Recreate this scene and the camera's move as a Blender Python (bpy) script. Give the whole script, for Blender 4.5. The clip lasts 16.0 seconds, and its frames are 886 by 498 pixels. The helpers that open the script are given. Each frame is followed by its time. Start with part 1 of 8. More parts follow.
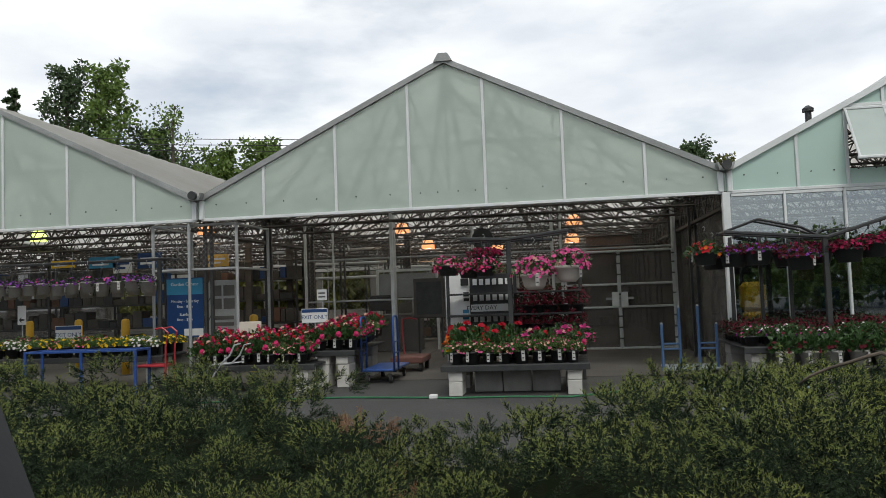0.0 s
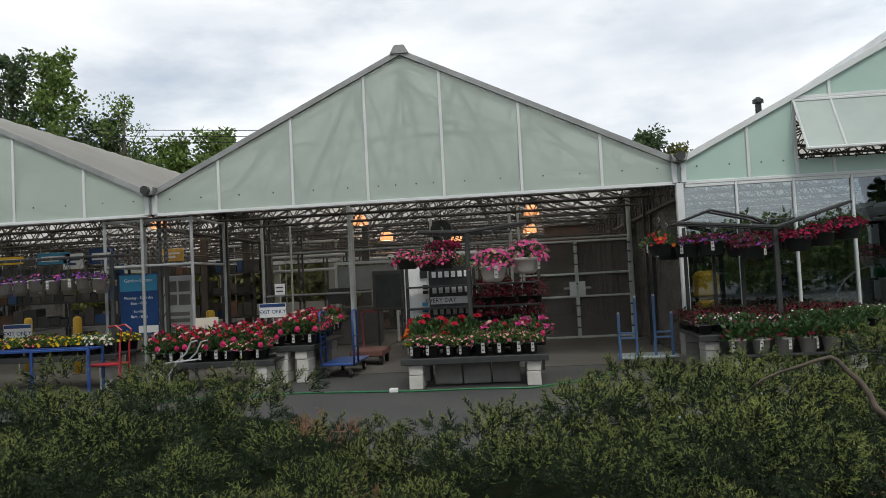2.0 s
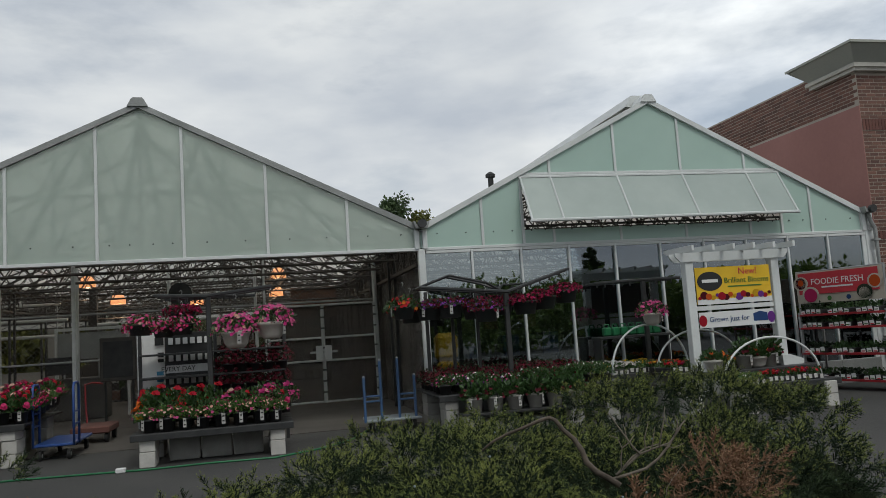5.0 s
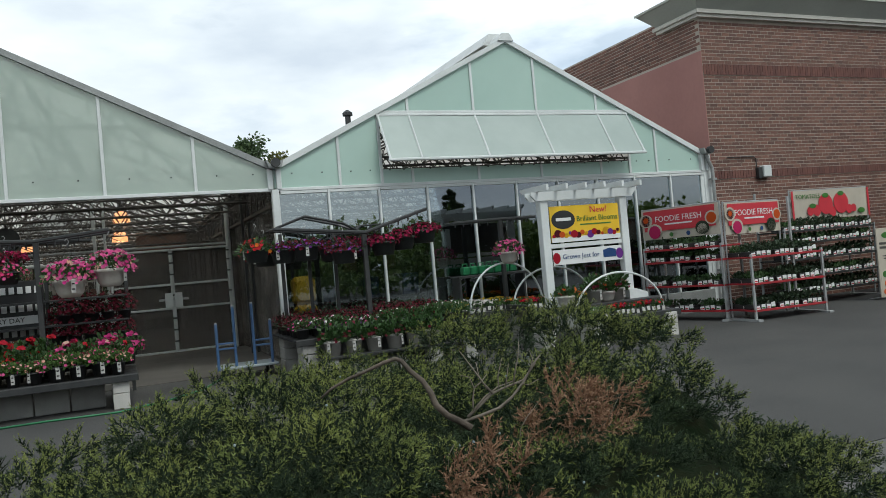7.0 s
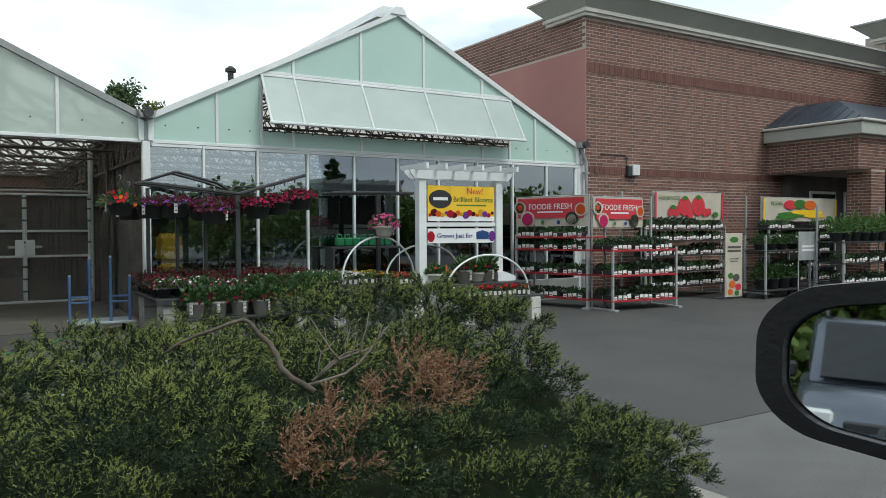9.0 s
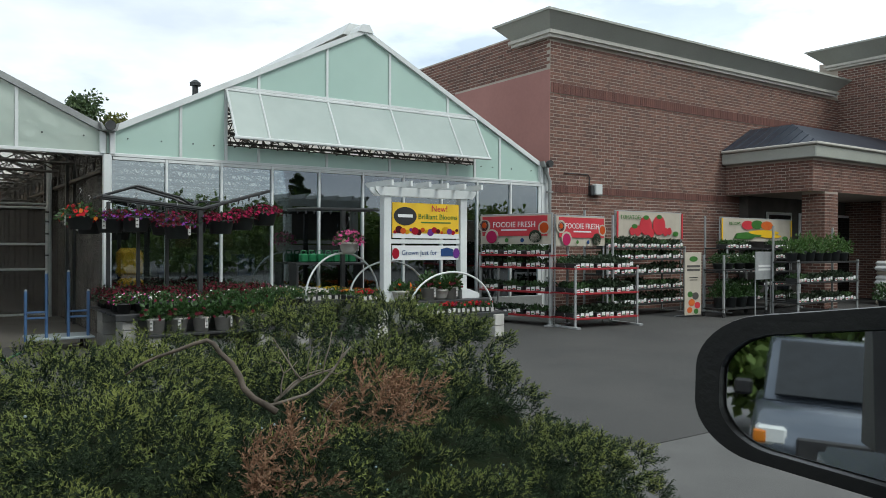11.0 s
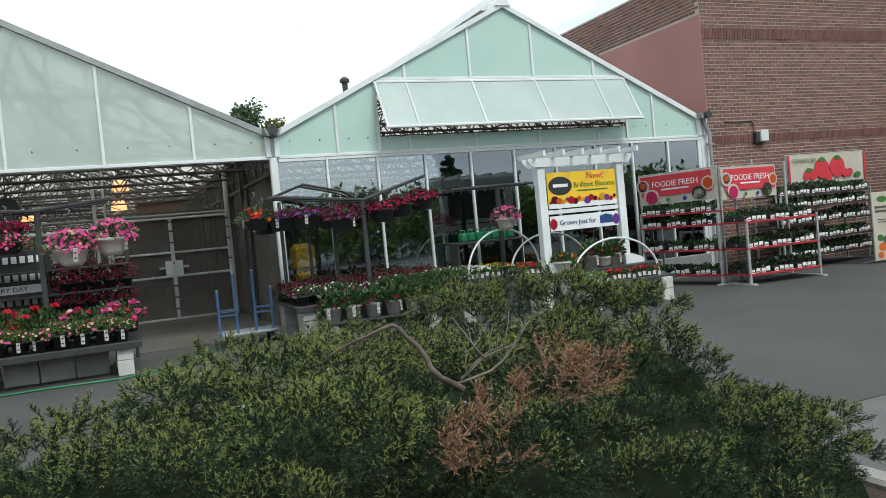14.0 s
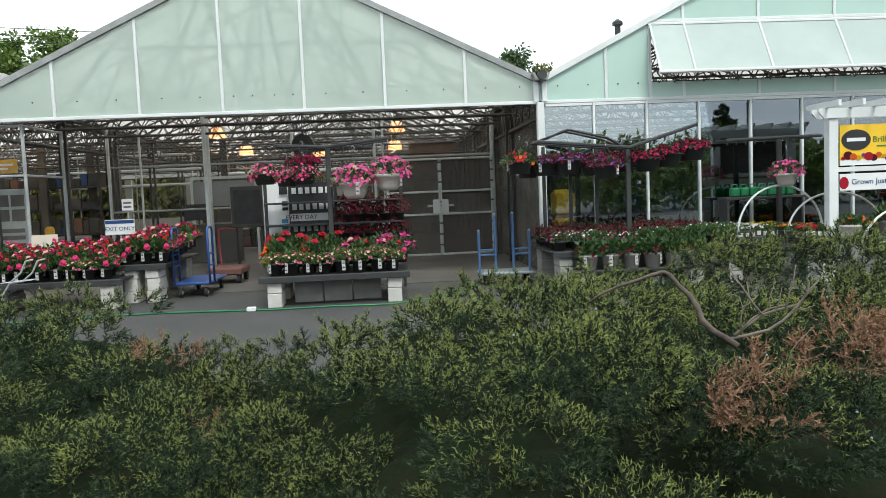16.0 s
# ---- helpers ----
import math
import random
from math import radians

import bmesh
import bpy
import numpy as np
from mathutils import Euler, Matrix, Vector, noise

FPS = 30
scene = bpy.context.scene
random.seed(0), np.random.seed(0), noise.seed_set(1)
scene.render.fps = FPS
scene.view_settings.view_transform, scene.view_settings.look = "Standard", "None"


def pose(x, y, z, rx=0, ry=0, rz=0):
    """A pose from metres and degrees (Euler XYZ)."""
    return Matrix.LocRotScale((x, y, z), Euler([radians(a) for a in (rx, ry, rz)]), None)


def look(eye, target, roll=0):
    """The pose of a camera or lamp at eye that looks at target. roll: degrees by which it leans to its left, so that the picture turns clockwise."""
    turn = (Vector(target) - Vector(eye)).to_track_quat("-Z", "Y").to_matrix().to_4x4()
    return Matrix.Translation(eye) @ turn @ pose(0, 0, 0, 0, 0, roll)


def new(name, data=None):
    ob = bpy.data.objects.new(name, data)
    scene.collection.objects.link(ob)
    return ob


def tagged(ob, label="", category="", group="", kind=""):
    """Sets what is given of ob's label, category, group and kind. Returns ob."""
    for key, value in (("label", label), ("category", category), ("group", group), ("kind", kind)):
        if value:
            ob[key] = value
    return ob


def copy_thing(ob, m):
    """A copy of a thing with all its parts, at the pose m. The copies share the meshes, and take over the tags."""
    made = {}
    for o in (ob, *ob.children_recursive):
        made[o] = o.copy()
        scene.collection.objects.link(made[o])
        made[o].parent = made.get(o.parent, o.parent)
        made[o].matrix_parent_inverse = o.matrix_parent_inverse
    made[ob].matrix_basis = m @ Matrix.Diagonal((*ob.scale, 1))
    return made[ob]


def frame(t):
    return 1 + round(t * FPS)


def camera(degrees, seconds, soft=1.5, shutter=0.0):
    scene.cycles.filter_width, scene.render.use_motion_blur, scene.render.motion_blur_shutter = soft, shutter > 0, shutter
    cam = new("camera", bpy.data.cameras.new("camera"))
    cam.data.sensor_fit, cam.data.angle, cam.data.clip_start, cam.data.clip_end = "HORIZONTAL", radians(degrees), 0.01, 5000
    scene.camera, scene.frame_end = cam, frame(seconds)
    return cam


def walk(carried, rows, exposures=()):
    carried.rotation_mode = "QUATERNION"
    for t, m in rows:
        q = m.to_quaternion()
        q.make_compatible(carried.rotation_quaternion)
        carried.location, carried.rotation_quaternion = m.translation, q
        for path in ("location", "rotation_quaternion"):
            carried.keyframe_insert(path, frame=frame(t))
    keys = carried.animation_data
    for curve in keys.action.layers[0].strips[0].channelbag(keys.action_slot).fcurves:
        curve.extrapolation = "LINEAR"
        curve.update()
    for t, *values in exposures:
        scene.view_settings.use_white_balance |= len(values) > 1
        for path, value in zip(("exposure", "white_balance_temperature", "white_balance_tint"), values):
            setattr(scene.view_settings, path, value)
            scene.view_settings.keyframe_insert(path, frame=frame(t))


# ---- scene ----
cam = camera(59.8, 16.0, soft=0.8)
PATH = [
    (0, (1.812, -12.822, 1.463), (1.514, -10.847, 1.577), -2.1),
    (0.5, (1.808, -12.836, 1.491), (1.523, -10.86, 1.598), -2.4),
    (1, (1.813, -12.841, 1.487), (1.556, -10.86, 1.577), -2.9),
    (1.5, (1.806, -12.831, 1.493), (1.579, -10.846, 1.588), -2.2),
    (2, (1.813, -12.82, 1.519), (1.62, -10.831, 1.601), -2.9),
    (2.5, (1.804, -12.807, 1.551), (1.665, -10.813, 1.616), -2.6),
    (3, (1.816, -12.82, 1.524), (1.715, -10.823, 1.585), -2.1),
    (3.5, (1.803, -12.824, 1.528), (1.733, -10.826, 1.59), -1.4),
    (4, (1.836, -12.817, 1.546), (1.831, -10.818, 1.619), -1.7),
    (4.5, (1.86, -12.815, 1.552), (2.039, -10.827, 1.688), -2.2),
    (5, (1.837, -12.807, 1.537), (2.295, -10.871, 1.743), -3.8),
    (5.2, (1.843, -12.813, 1.532), (2.355, -10.888, 1.709), -3.5),
    (7.3, (1.98, -12.564, 1.5), (2.818, -10.748, 1.473), -5.0),
    (7.5, (1.987, -12.562, 1.497), (2.859, -10.764, 1.427), -4.7),
    (8, (1.977, -12.616, 1.499), (2.919, -10.853, 1.435), -3.3),
    (8.5, (1.974, -12.659, 1.502), (2.968, -10.924, 1.449), -1.1),
    (9, (1.99, -12.656, 1.496), (3.054, -10.963, 1.447), -0.3),
    (9.5, (1.986, -12.686, 1.501), (3.118, -11.037, 1.477), 0.3),
    (9.7, (1.983, -12.7, 1.5), (3.134, -11.064, 1.475), 0.4),
    (11.8, (1.966, -12.704, 1.524), (3.085, -11.046, 1.562), -0.7),
    (12, (1.978, -12.699, 1.523), (3.07, -11.024, 1.574), -2.1),
    (12.5, (2.005, -12.673, 1.528), (3.079, -10.987, 1.577), -4.2),
    (13, (1.97, -12.695, 1.525), (2.988, -10.974, 1.478), -5.9),
    (13.5, (1.938, -12.692, 1.525), (2.869, -10.925, 1.425), -6.6),
    (14, (1.935, -12.687, 1.521), (2.719, -10.848, 1.464), -5.4),
    (14.5, (1.927, -12.686, 1.521), (2.563, -10.791, 1.463), -5.8),
    (15, (1.908, -12.697, 1.518), (2.426, -10.766, 1.455), -5.6),
    (15.5, (1.888, -12.686, 1.516), (2.242, -10.719, 1.444), -4.6),
    (16, (1.892, -12.68, 1.502), (2.031, -10.691, 1.355), -2.4),
]
walk(cam, [(r[0], look(*r[1:])) for r in PATH],
     exposures=[(0, 0.2, 6450, 6), (4.0, 0.2, 6450, 6), (5.0, -0.28, 6400, 5), (7.5, 0.42, 6180, 1), (9.5, 0.55, 6180, 1), (12.5, 0.32, 6200, 2), (13.5, 0.82, 6150, 1), (14.5, 0.8, 6150, 1), (16, 1.05, 6250, 2)])

# ---- sky and sun ----
SUN_EL, SUN_AZ = radians(52), radians(165)      # azimuth clockwise from +y
world = bpy.data.worlds.new("sky")
scene.world = world
world.use_nodes = True
wn, wl = world.node_tree.nodes, world.node_tree.links
wn.clear()
w_out, w_bg = wn.new("ShaderNodeOutputWorld"), wn.new("ShaderNodeBackground")
w_sky = wn.new("ShaderNodeTexSky")
w_sky.sky_type, w_sky.sun_disc = "NISHITA", False
w_sky.sun_elevation, w_sky.sun_rotation = SUN_EL, SUN_AZ
w_geo, w_map, w_noise, w_ramp, w_mix = (wn.new("ShaderNodeTexCoord"), wn.new("ShaderNodeMapping"), wn.new("ShaderNodeTexNoise"),
                                        wn.new("ShaderNodeValToRGB"), wn.new("ShaderNodeMixRGB"))
w_map.inputs["Scale"].default_value = (1.6, 1.6, 4.5)
w_noise.inputs["Scale"].default_value, w_noise.inputs["Detail"].default_value = 1.5, 7
w_noise.inputs["Roughness"].default_value = 0.55
w_ramp.color_ramp.elements[0].position, w_ramp.color_ramp.elements[1].position = 0.34, 0.52
w_ramp.color_ramp.elements[0].color, w_ramp.color_ramp.elements[1].color = (0.45, 0.45, 0.45, 1), (1, 1, 1, 1)
w_noise2, w_ramp2 = wn.new("ShaderNodeTexNoise"), wn.new("ShaderNodeValToRGB")
w_noise2.inputs["Scale"].default_value, w_noise2.inputs["Detail"].default_value = 2.3, 6
w_ramp2.color_ramp.elements[0].position, w_ramp2.color_ramp.elements[1].position = 0.3, 0.62
w_ramp2.color_ramp.elements[0].color, w_ramp2.color_ramp.elements[1].color = (7.2, 7.6, 8.6, 1), (11.0, 11.0, 11.3, 1)
wl.new(w_geo.outputs["Generated"], w_map.inputs[0])
wl.new(w_map.outputs[0], w_noise.inputs["Vector"])
wl.new(w_map.outputs[0], w_noise2.inputs["Vector"])
wl.new(w_noise.outputs[0], w_ramp.inputs[0])
wl.new(w_noise2.outputs[0], w_ramp2.inputs[0])
wl.new(w_ramp.outputs[0], w_mix.inputs[0])
wl.new(w_sky.outputs[0], w_mix.inputs[1])
w_dot, w_range, w_gain = wn.new("ShaderNodeVectorMath"), wn.new("ShaderNodeMapRange"), wn.new("ShaderNodeVectorMath")
w_dot.operation, w_gain.operation = "DOT_PRODUCT", "SCALE"
w_dot.inputs[1].default_value = (0.86, 0.49, 0.12)
w_range.inputs["From Min"].default_value, w_range.inputs["From Max"].default_value = 0.76, 1.0
w_range.inputs["To Min"].default_value, w_range.inputs["To Max"].default_value = 1.0, 1.6
wl.new(w_geo.outputs["Generated"], w_dot.inputs[0])
wl.new(w_dot.outputs["Value"], w_range.inputs["Value"])
wl.new(w_ramp2.outputs[0], w_gain.inputs[0])
wl.new(w_range.outputs[0], w_gain.inputs["Scale"])
wl.new(w_gain.outputs[0], w_mix.inputs[2])
wl.new(w_mix.outputs[0], w_bg.inputs[0])
w_bg.inputs[1].default_value = 0.085
wl.new(w_bg.outputs[0], w_out.inputs[0])
sun = new("sun", bpy.data.lights.new("sun", "SUN"))
sun.data.energy, sun.data.angle, sun.data.color = 1.3, radians(18), (1.0, 0.96, 0.9)
sun.matrix_world = look((0, 0, 30), (-math.sin(SUN_AZ) * 10, -math.cos(SUN_AZ) * 10, 30 - 10 * math.tan(SUN_EL)))

# ---- materials ----
def material(name, c1, c2=None, rough=0.6, metal=0.0, scale=6.0, bump=0.15, fine=60.0, per="noise", clear=0.0, spec=0.5, glow=None, thin=0.0, stretch=(1, 1, 1), dirt=0.25):
    """A surface of two tones: broad noise (or one tone a piece), fine grain and relief."""
    m = bpy.data.materials.new(name)
    m.use_nodes = True
    n, l = m.node_tree.nodes, m.node_tree.links
    b = n["Principled BSDF"]
    c2 = c2 or tuple(v * 0.75 for v in c1)
    tc, mp, big, small = n.new("ShaderNodeTexCoord"), n.new("ShaderNodeMapping"), n.new("ShaderNodeTexNoise"), n.new("ShaderNodeTexNoise")
    mp.inputs["Scale"].default_value = stretch
    l.new(tc.outputs["Object"], mp.inputs[0])
    big.inputs["Scale"].default_value, big.inputs["Detail"].default_value = scale, 5
    small.inputs["Scale"].default_value, small.inputs["Detail"].default_value = fine, 3
    l.new(mp.outputs[0], big.inputs["Vector"])
    l.new(mp.outputs[0], small.inputs["Vector"])
    mix, ramp = n.new("ShaderNodeMixRGB"), n.new("ShaderNodeValToRGB")
    ramp.color_ramp.elements[0].position, ramp.color_ramp.elements[1].position = 0.32, 0.68
    mix.inputs[1].default_value, mix.inputs[2].default_value = (*c1, 1), (*c2, 1)
    if per == "island":
        g = n.new("ShaderNodeNewGeometry")
        l.new(g.outputs["Random Per Island"], mix.inputs[0])
    elif per == "object":
        g = n.new("ShaderNodeObjectInfo")
        l.new(g.outputs["Random"], mix.inputs[0])
    else:
        l.new(big.outputs[0], ramp.inputs[0])
        l.new(ramp.outputs[0], mix.inputs[0])
    grain = n.new("ShaderNodeMixRGB")
    grain.blend_type = "MULTIPLY"
    grain.inputs[0].default_value = dirt
    l.new(mix.outputs[0], grain.inputs[1])
    l.new(small.outputs[0], grain.inputs[2])
    l.new(grain.outputs[0], b.inputs["Base Color"])
    b.inputs["Roughness"].default_value, b.inputs["Metallic"].default_value = rough, metal
    b.inputs["Specular IOR Level"].default_value = spec
    if bump:
        bp = n.new("ShaderNodeBump")
        bp.inputs["Strength"].default_value, bp.inputs["Distance"].default_value = bump, 0.01
        l.new(small.outputs[0], bp.inputs["Height"])
        l.new(bp.outputs[0], b.inputs["Normal"])
    if glow:
        b.inputs["Emission Color"].default_value, b.inputs["Emission Strength"].default_value = (*glow[:3], 1), glow[3]
    out = n["Material Output"]
    shader = b.outputs[0]
    if thin:          # light comes through the sheet
        t, mx = n.new("ShaderNodeBsdfTranslucent"), n.new("ShaderNodeMixShader")
        l.new(grain.outputs[0], t.inputs[0])
        mx.inputs[0].default_value = thin
        l.new(shader, mx.inputs[1])
        l.new(t.outputs[0], mx.inputs[2])
        shader = mx.outputs[0]
    if clear:         # partly see-through sheet or net
        t, mx = n.new("ShaderNodeBsdfTransparent"), n.new("ShaderNodeMixShader")
        mx.inputs[0].default_value = clear
        l.new(shader, mx.inputs[1])
        l.new(t.outputs[0], mx.inputs[2])
        shader = mx.outputs[0]
    l.new(shader, out.inputs[0])
    return m


def glass_material(name, tint, clear):
    m = bpy.data.materials.new(name)
    m.use_nodes = True
    n, l = m.node_tree.nodes, m.node_tree.links
    n.clear()
    out, gl, tr, mx, fr = (n.new("ShaderNodeOutputMaterial"), n.new("ShaderNodeBsdfGlossy"), n.new("ShaderNodeBsdfTransparent"),
                           n.new("ShaderNodeMixShader"), n.new("ShaderNodeFresnel"))
    gl.inputs["Roughness"].default_value = 0.015
    gl.inputs["Color"].default_value = (0.88, 0.95, 1.0, 1)
    tr.inputs[0].default_value = (*tint, 1)
    fr.inputs[0].default_value = clear
    l.new(fr.outputs[0], mx.inputs[0])
    l.new(tr.outputs[0], mx.inputs[1])
    l.new(gl.outputs[0], mx.inputs[2])
    l.new(mx.outputs[0], out.inputs[0])
    return m


M = {}
M["old_asphalt"] = material("old_asphalt", (0.045, 0.044, 0.043), (0.2, 0.196, 0.188), 0.9, scale=120, fine=2.5, bump=0.6, dirt=0.5)
M["asphalt"] = material("asphalt", (0.055, 0.054, 0.052), (0.078, 0.075, 0.071), 0.85, scale=0.7, fine=220, bump=0.35, dirt=0.45)
M["concrete_floor"] = material("concrete_floor", (0.075, 0.067, 0.059), (0.115, 0.105, 0.093), 0.8, scale=0.8, fine=40, bump=0.2)
M["kerb"] = material("kerb", (0.36, 0.34, 0.31), (0.25, 0.23, 0.2), 0.9, scale=3, fine=90, bump=0.4, dirt=0.4)
M["mulch"] = material("mulch", (0.09, 0.055, 0.035), (0.05, 0.03, 0.02), 0.95, scale=12, fine=70, bump=1.0, dirt=0.6)
M["panel"] = material("panel", (0.63, 0.72, 0.65), (0.58, 0.67, 0.6), 0.38, scale=0.5, fine=3, bump=0.03, clear=0.34, thin=0.3, dirt=0.08)
M["panel_mint"] = material("panel_mint", (0.5, 0.655, 0.58), (0.45, 0.61, 0.54), 0.3, scale=0.4, fine=3, bump=0.03, clear=0.05, thin=0.12, dirt=0.06)
M["vent_panel"] = material("vent_panel", (0.48, 0.545, 0.51), (0.41, 0.475, 0.445), 0.35, scale=0.8, fine=4, bump=0.03, thin=0.2, dirt=0.1)
M["roof_sheet"] = material("roof_sheet", (0.86, 0.85, 0.81), (0.8, 0.78, 0.73), 0.5, scale=0.6, fine=5, bump=0.05, thin=0.75, clear=0.2, dirt=0.15)
M["white_metal"] = material("white_metal", (0.72, 0.74, 0.73), (0.6, 0.62, 0.61), 0.45, scale=1.5, fine=30, bump=0.05, dirt=0.15)
M["grey_trim"] = material("grey_trim", (0.4, 0.41, 0.4), (0.27, 0.28, 0.27), 0.55, metal=0.2, scale=2.5, fine=40, bump=0.1, dirt=0.4)
M["galv"] = material("galv", (0.47, 0.48, 0.48), (0.35, 0.36, 0.36), 0.5, metal=0.3, scale=4, fine=60, bump=0.08, dirt=0.3)
M["galv_pipe"] = material("galv_pipe", (0.76, 0.77, 0.76), (0.6, 0.62, 0.61), 0.45, metal=0.25, scale=7, fine=60, bump=0.08, dirt=0.3)
M["truss"] = material("truss", (0.115, 0.1, 0.088), (0.065, 0.058, 0.052), 0.65, metal=0.3, scale=2, fine=30, bump=0.1)
M["dark_steel"] = material("dark_steel", (0.035, 0.037, 0.038), (0.055, 0.055, 0.055), 0.5, metal=0.3, scale=6, fine=60, bump=0.08)
M["net"] = material("net", (0.115, 0.104, 0.094), (0.145, 0.133, 0.12), 0.9, scale=1.3, fine=120, bump=0.2, clear=0.33)
M["screen_green"] = material("screen_green", (0.15, 0.19, 0.15), (0.09, 0.13, 0.09), 0.9, scale=1.6, fine=90, bump=0.2, clear=0.3)
M["glass"] = glass_material("glass", (0.6, 0.64, 0.63), 2.5)
M["mortar"] = material("mortar", (0.52, 0.46, 0.4), (0.43, 0.38, 0.32), 0.95, scale=1.5, fine=80, bump=0.3)
M["brick"] = material("brick", (0.235, 0.115, 0.085), (0.12, 0.062, 0.05), 0.85, fine=45, bump=0.3, per="island", dirt=0.35)
M["brick_piece"] = material("brick_piece", (0.235, 0.115, 0.085), (0.12, 0.062, 0.05), 0.85, fine=45, bump=0.3, per="object", dirt=0.35)
M["brick_dark"] = material("brick_dark", (0.19, 0.082, 0.064), (0.125, 0.055, 0.046), 0.85, fine=45, bump=0.3, per="island", dirt=0.3)
M["pink_wall"] = material("pink_wall", (0.4, 0.2, 0.175), (0.34, 0.165, 0.145), 0.85, scale=0.6, fine=12, bump=0.15, dirt=0.15)
M["fascia"] = material("fascia", (0.4, 0.41, 0.365), (0.34, 0.35, 0.31), 0.7, scale=0.8, fine=20, bump=0.08, dirt=0.15)
M["stone_trim"] = material("stone_trim", (0.6, 0.58, 0.52), (0.5, 0.48, 0.43), 0.75, scale=2, fine=30, bump=0.1)
M["blue_roof"] = material("blue_roof", (0.07, 0.085, 0.11), (0.05, 0.06, 0.085), 0.4, metal=0.5, scale=2, fine=30, bump=0.05)
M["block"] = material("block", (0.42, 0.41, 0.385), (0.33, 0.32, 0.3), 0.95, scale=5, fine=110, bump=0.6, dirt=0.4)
# paler copy of block, with the light on the front row painted in
M["block_lit_front"] = material("block_lit_front", (0.62, 0.6, 0.56), (0.5, 0.48, 0.45), 0.95, scale=5, fine=110, bump=0.5, dirt=0.3)
M["black_plastic"] = material("black_plastic", (0.018, 0.018, 0.02), (0.03, 0.03, 0.03), 0.5, scale=8, fine=60, bump=0.05)
M["black_paint"] = material("black_paint", (0.014, 0.014, 0.015), (0.02, 0.02, 0.02), 0.36, scale=9, fine=80, bump=0.12)
M["grey_pot"] = material("grey_pot", (0.48, 0.46, 0.42), (0.4, 0.38, 0.35), 0.6, scale=8, fine=60, bump=0.06)
M["dark_pot"] = material("dark_pot", (0.05, 0.055, 0.055), (0.035, 0.04, 0.04), 0.6, scale=8, fine=60, bump=0.06)
M["white_pot"] = material("white_pot", (0.62, 0.59, 0.53), (0.52, 0.49, 0.44), 0.5, scale=6, fine=50, bump=0.05)
M["tag"] = material("tag", (0.6, 0.58, 0.55), (0.48, 0.47, 0.45), 0.6, scale=20, fine=150, bump=0.0)
M["leaf"] = material("leaf", (0.05, 0.115, 0.025), (0.025, 0.06, 0.014), 0.55, per="island", fine=60, bump=0.05, thin=0.2)
M["leaf_light"] = material("leaf_light", (0.1, 0.19, 0.04), (0.05, 0.11, 0.025), 0.55, per="island", fine=60, bump=0.05, thin=0.2)
M["leaf_dark"] = material("leaf_dark", (0.028, 0.055, 0.02), (0.016, 0.032, 0.012), 0.6, per="island", fine=60, bump=0.05, thin=0.15)
M["tree_leaf"] = material("tree_leaf", (0.2, 0.29, 0.055), (0.085, 0.145, 0.032), 0.6, per="island", fine=3, bump=0.0, thin=0.25)
M["tree_leaf_dark"] = material("tree_leaf_dark", (0.1, 0.15, 0.055), (0.045, 0.08, 0.032), 0.6, per="island", fine=3, bump=0.0, thin=0.2)
M["tree_leaf_yellow"] = material("tree_leaf_yellow", (0.17, 0.17, 0.03), (0.08, 0.09, 0.02), 0.6, per="island", fine=3, bump=0.0, thin=0.25)
# dark inside to bright tips: leaf colour with shade and sun painted in
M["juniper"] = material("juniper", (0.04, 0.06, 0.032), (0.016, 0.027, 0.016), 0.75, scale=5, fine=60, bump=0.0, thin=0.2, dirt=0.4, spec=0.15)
M["juniper_lit_tip"] = material("juniper_lit_tip", (0.285, 0.315, 0.088), (0.15, 0.19, 0.06), 0.75, scale=5, fine=60, bump=0.0, thin=0.2, dirt=0.4, spec=0.15)
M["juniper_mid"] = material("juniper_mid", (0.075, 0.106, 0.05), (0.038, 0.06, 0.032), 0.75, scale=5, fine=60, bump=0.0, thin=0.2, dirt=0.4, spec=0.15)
M["juniper_dead"] = material("juniper_dead", (0.38, 0.22, 0.13), (0.2, 0.105, 0.06), 0.85, per="island", fine=25, bump=0.0, thin=0.15, dirt=0.4)
# for the sheet under the shrubs: gap shade given as a colour
M["juniper_gap_shade"] = material("juniper_gap_shade", (0.01, 0.018, 0.008), (0.016, 0.018, 0.009), 0.95, scale=9, fine=40, bump=0.8, dirt=0.5, spec=0.03)
M["bark"] = material("bark", (0.17, 0.135, 0.105), (0.07, 0.055, 0.042), 0.9, scale=14, fine=90, bump=0.35, dirt=0.5)
M["twig"] = material("twig", (0.23, 0.195, 0.155), (0.12, 0.1, 0.08), 0.9, scale=9, fine=60, bump=0.4)
M["berry"] = material("berry", (0.3, 0.37, 0.38), (0.18, 0.25, 0.28), 0.6, per="island", fine=40, bump=0.0)
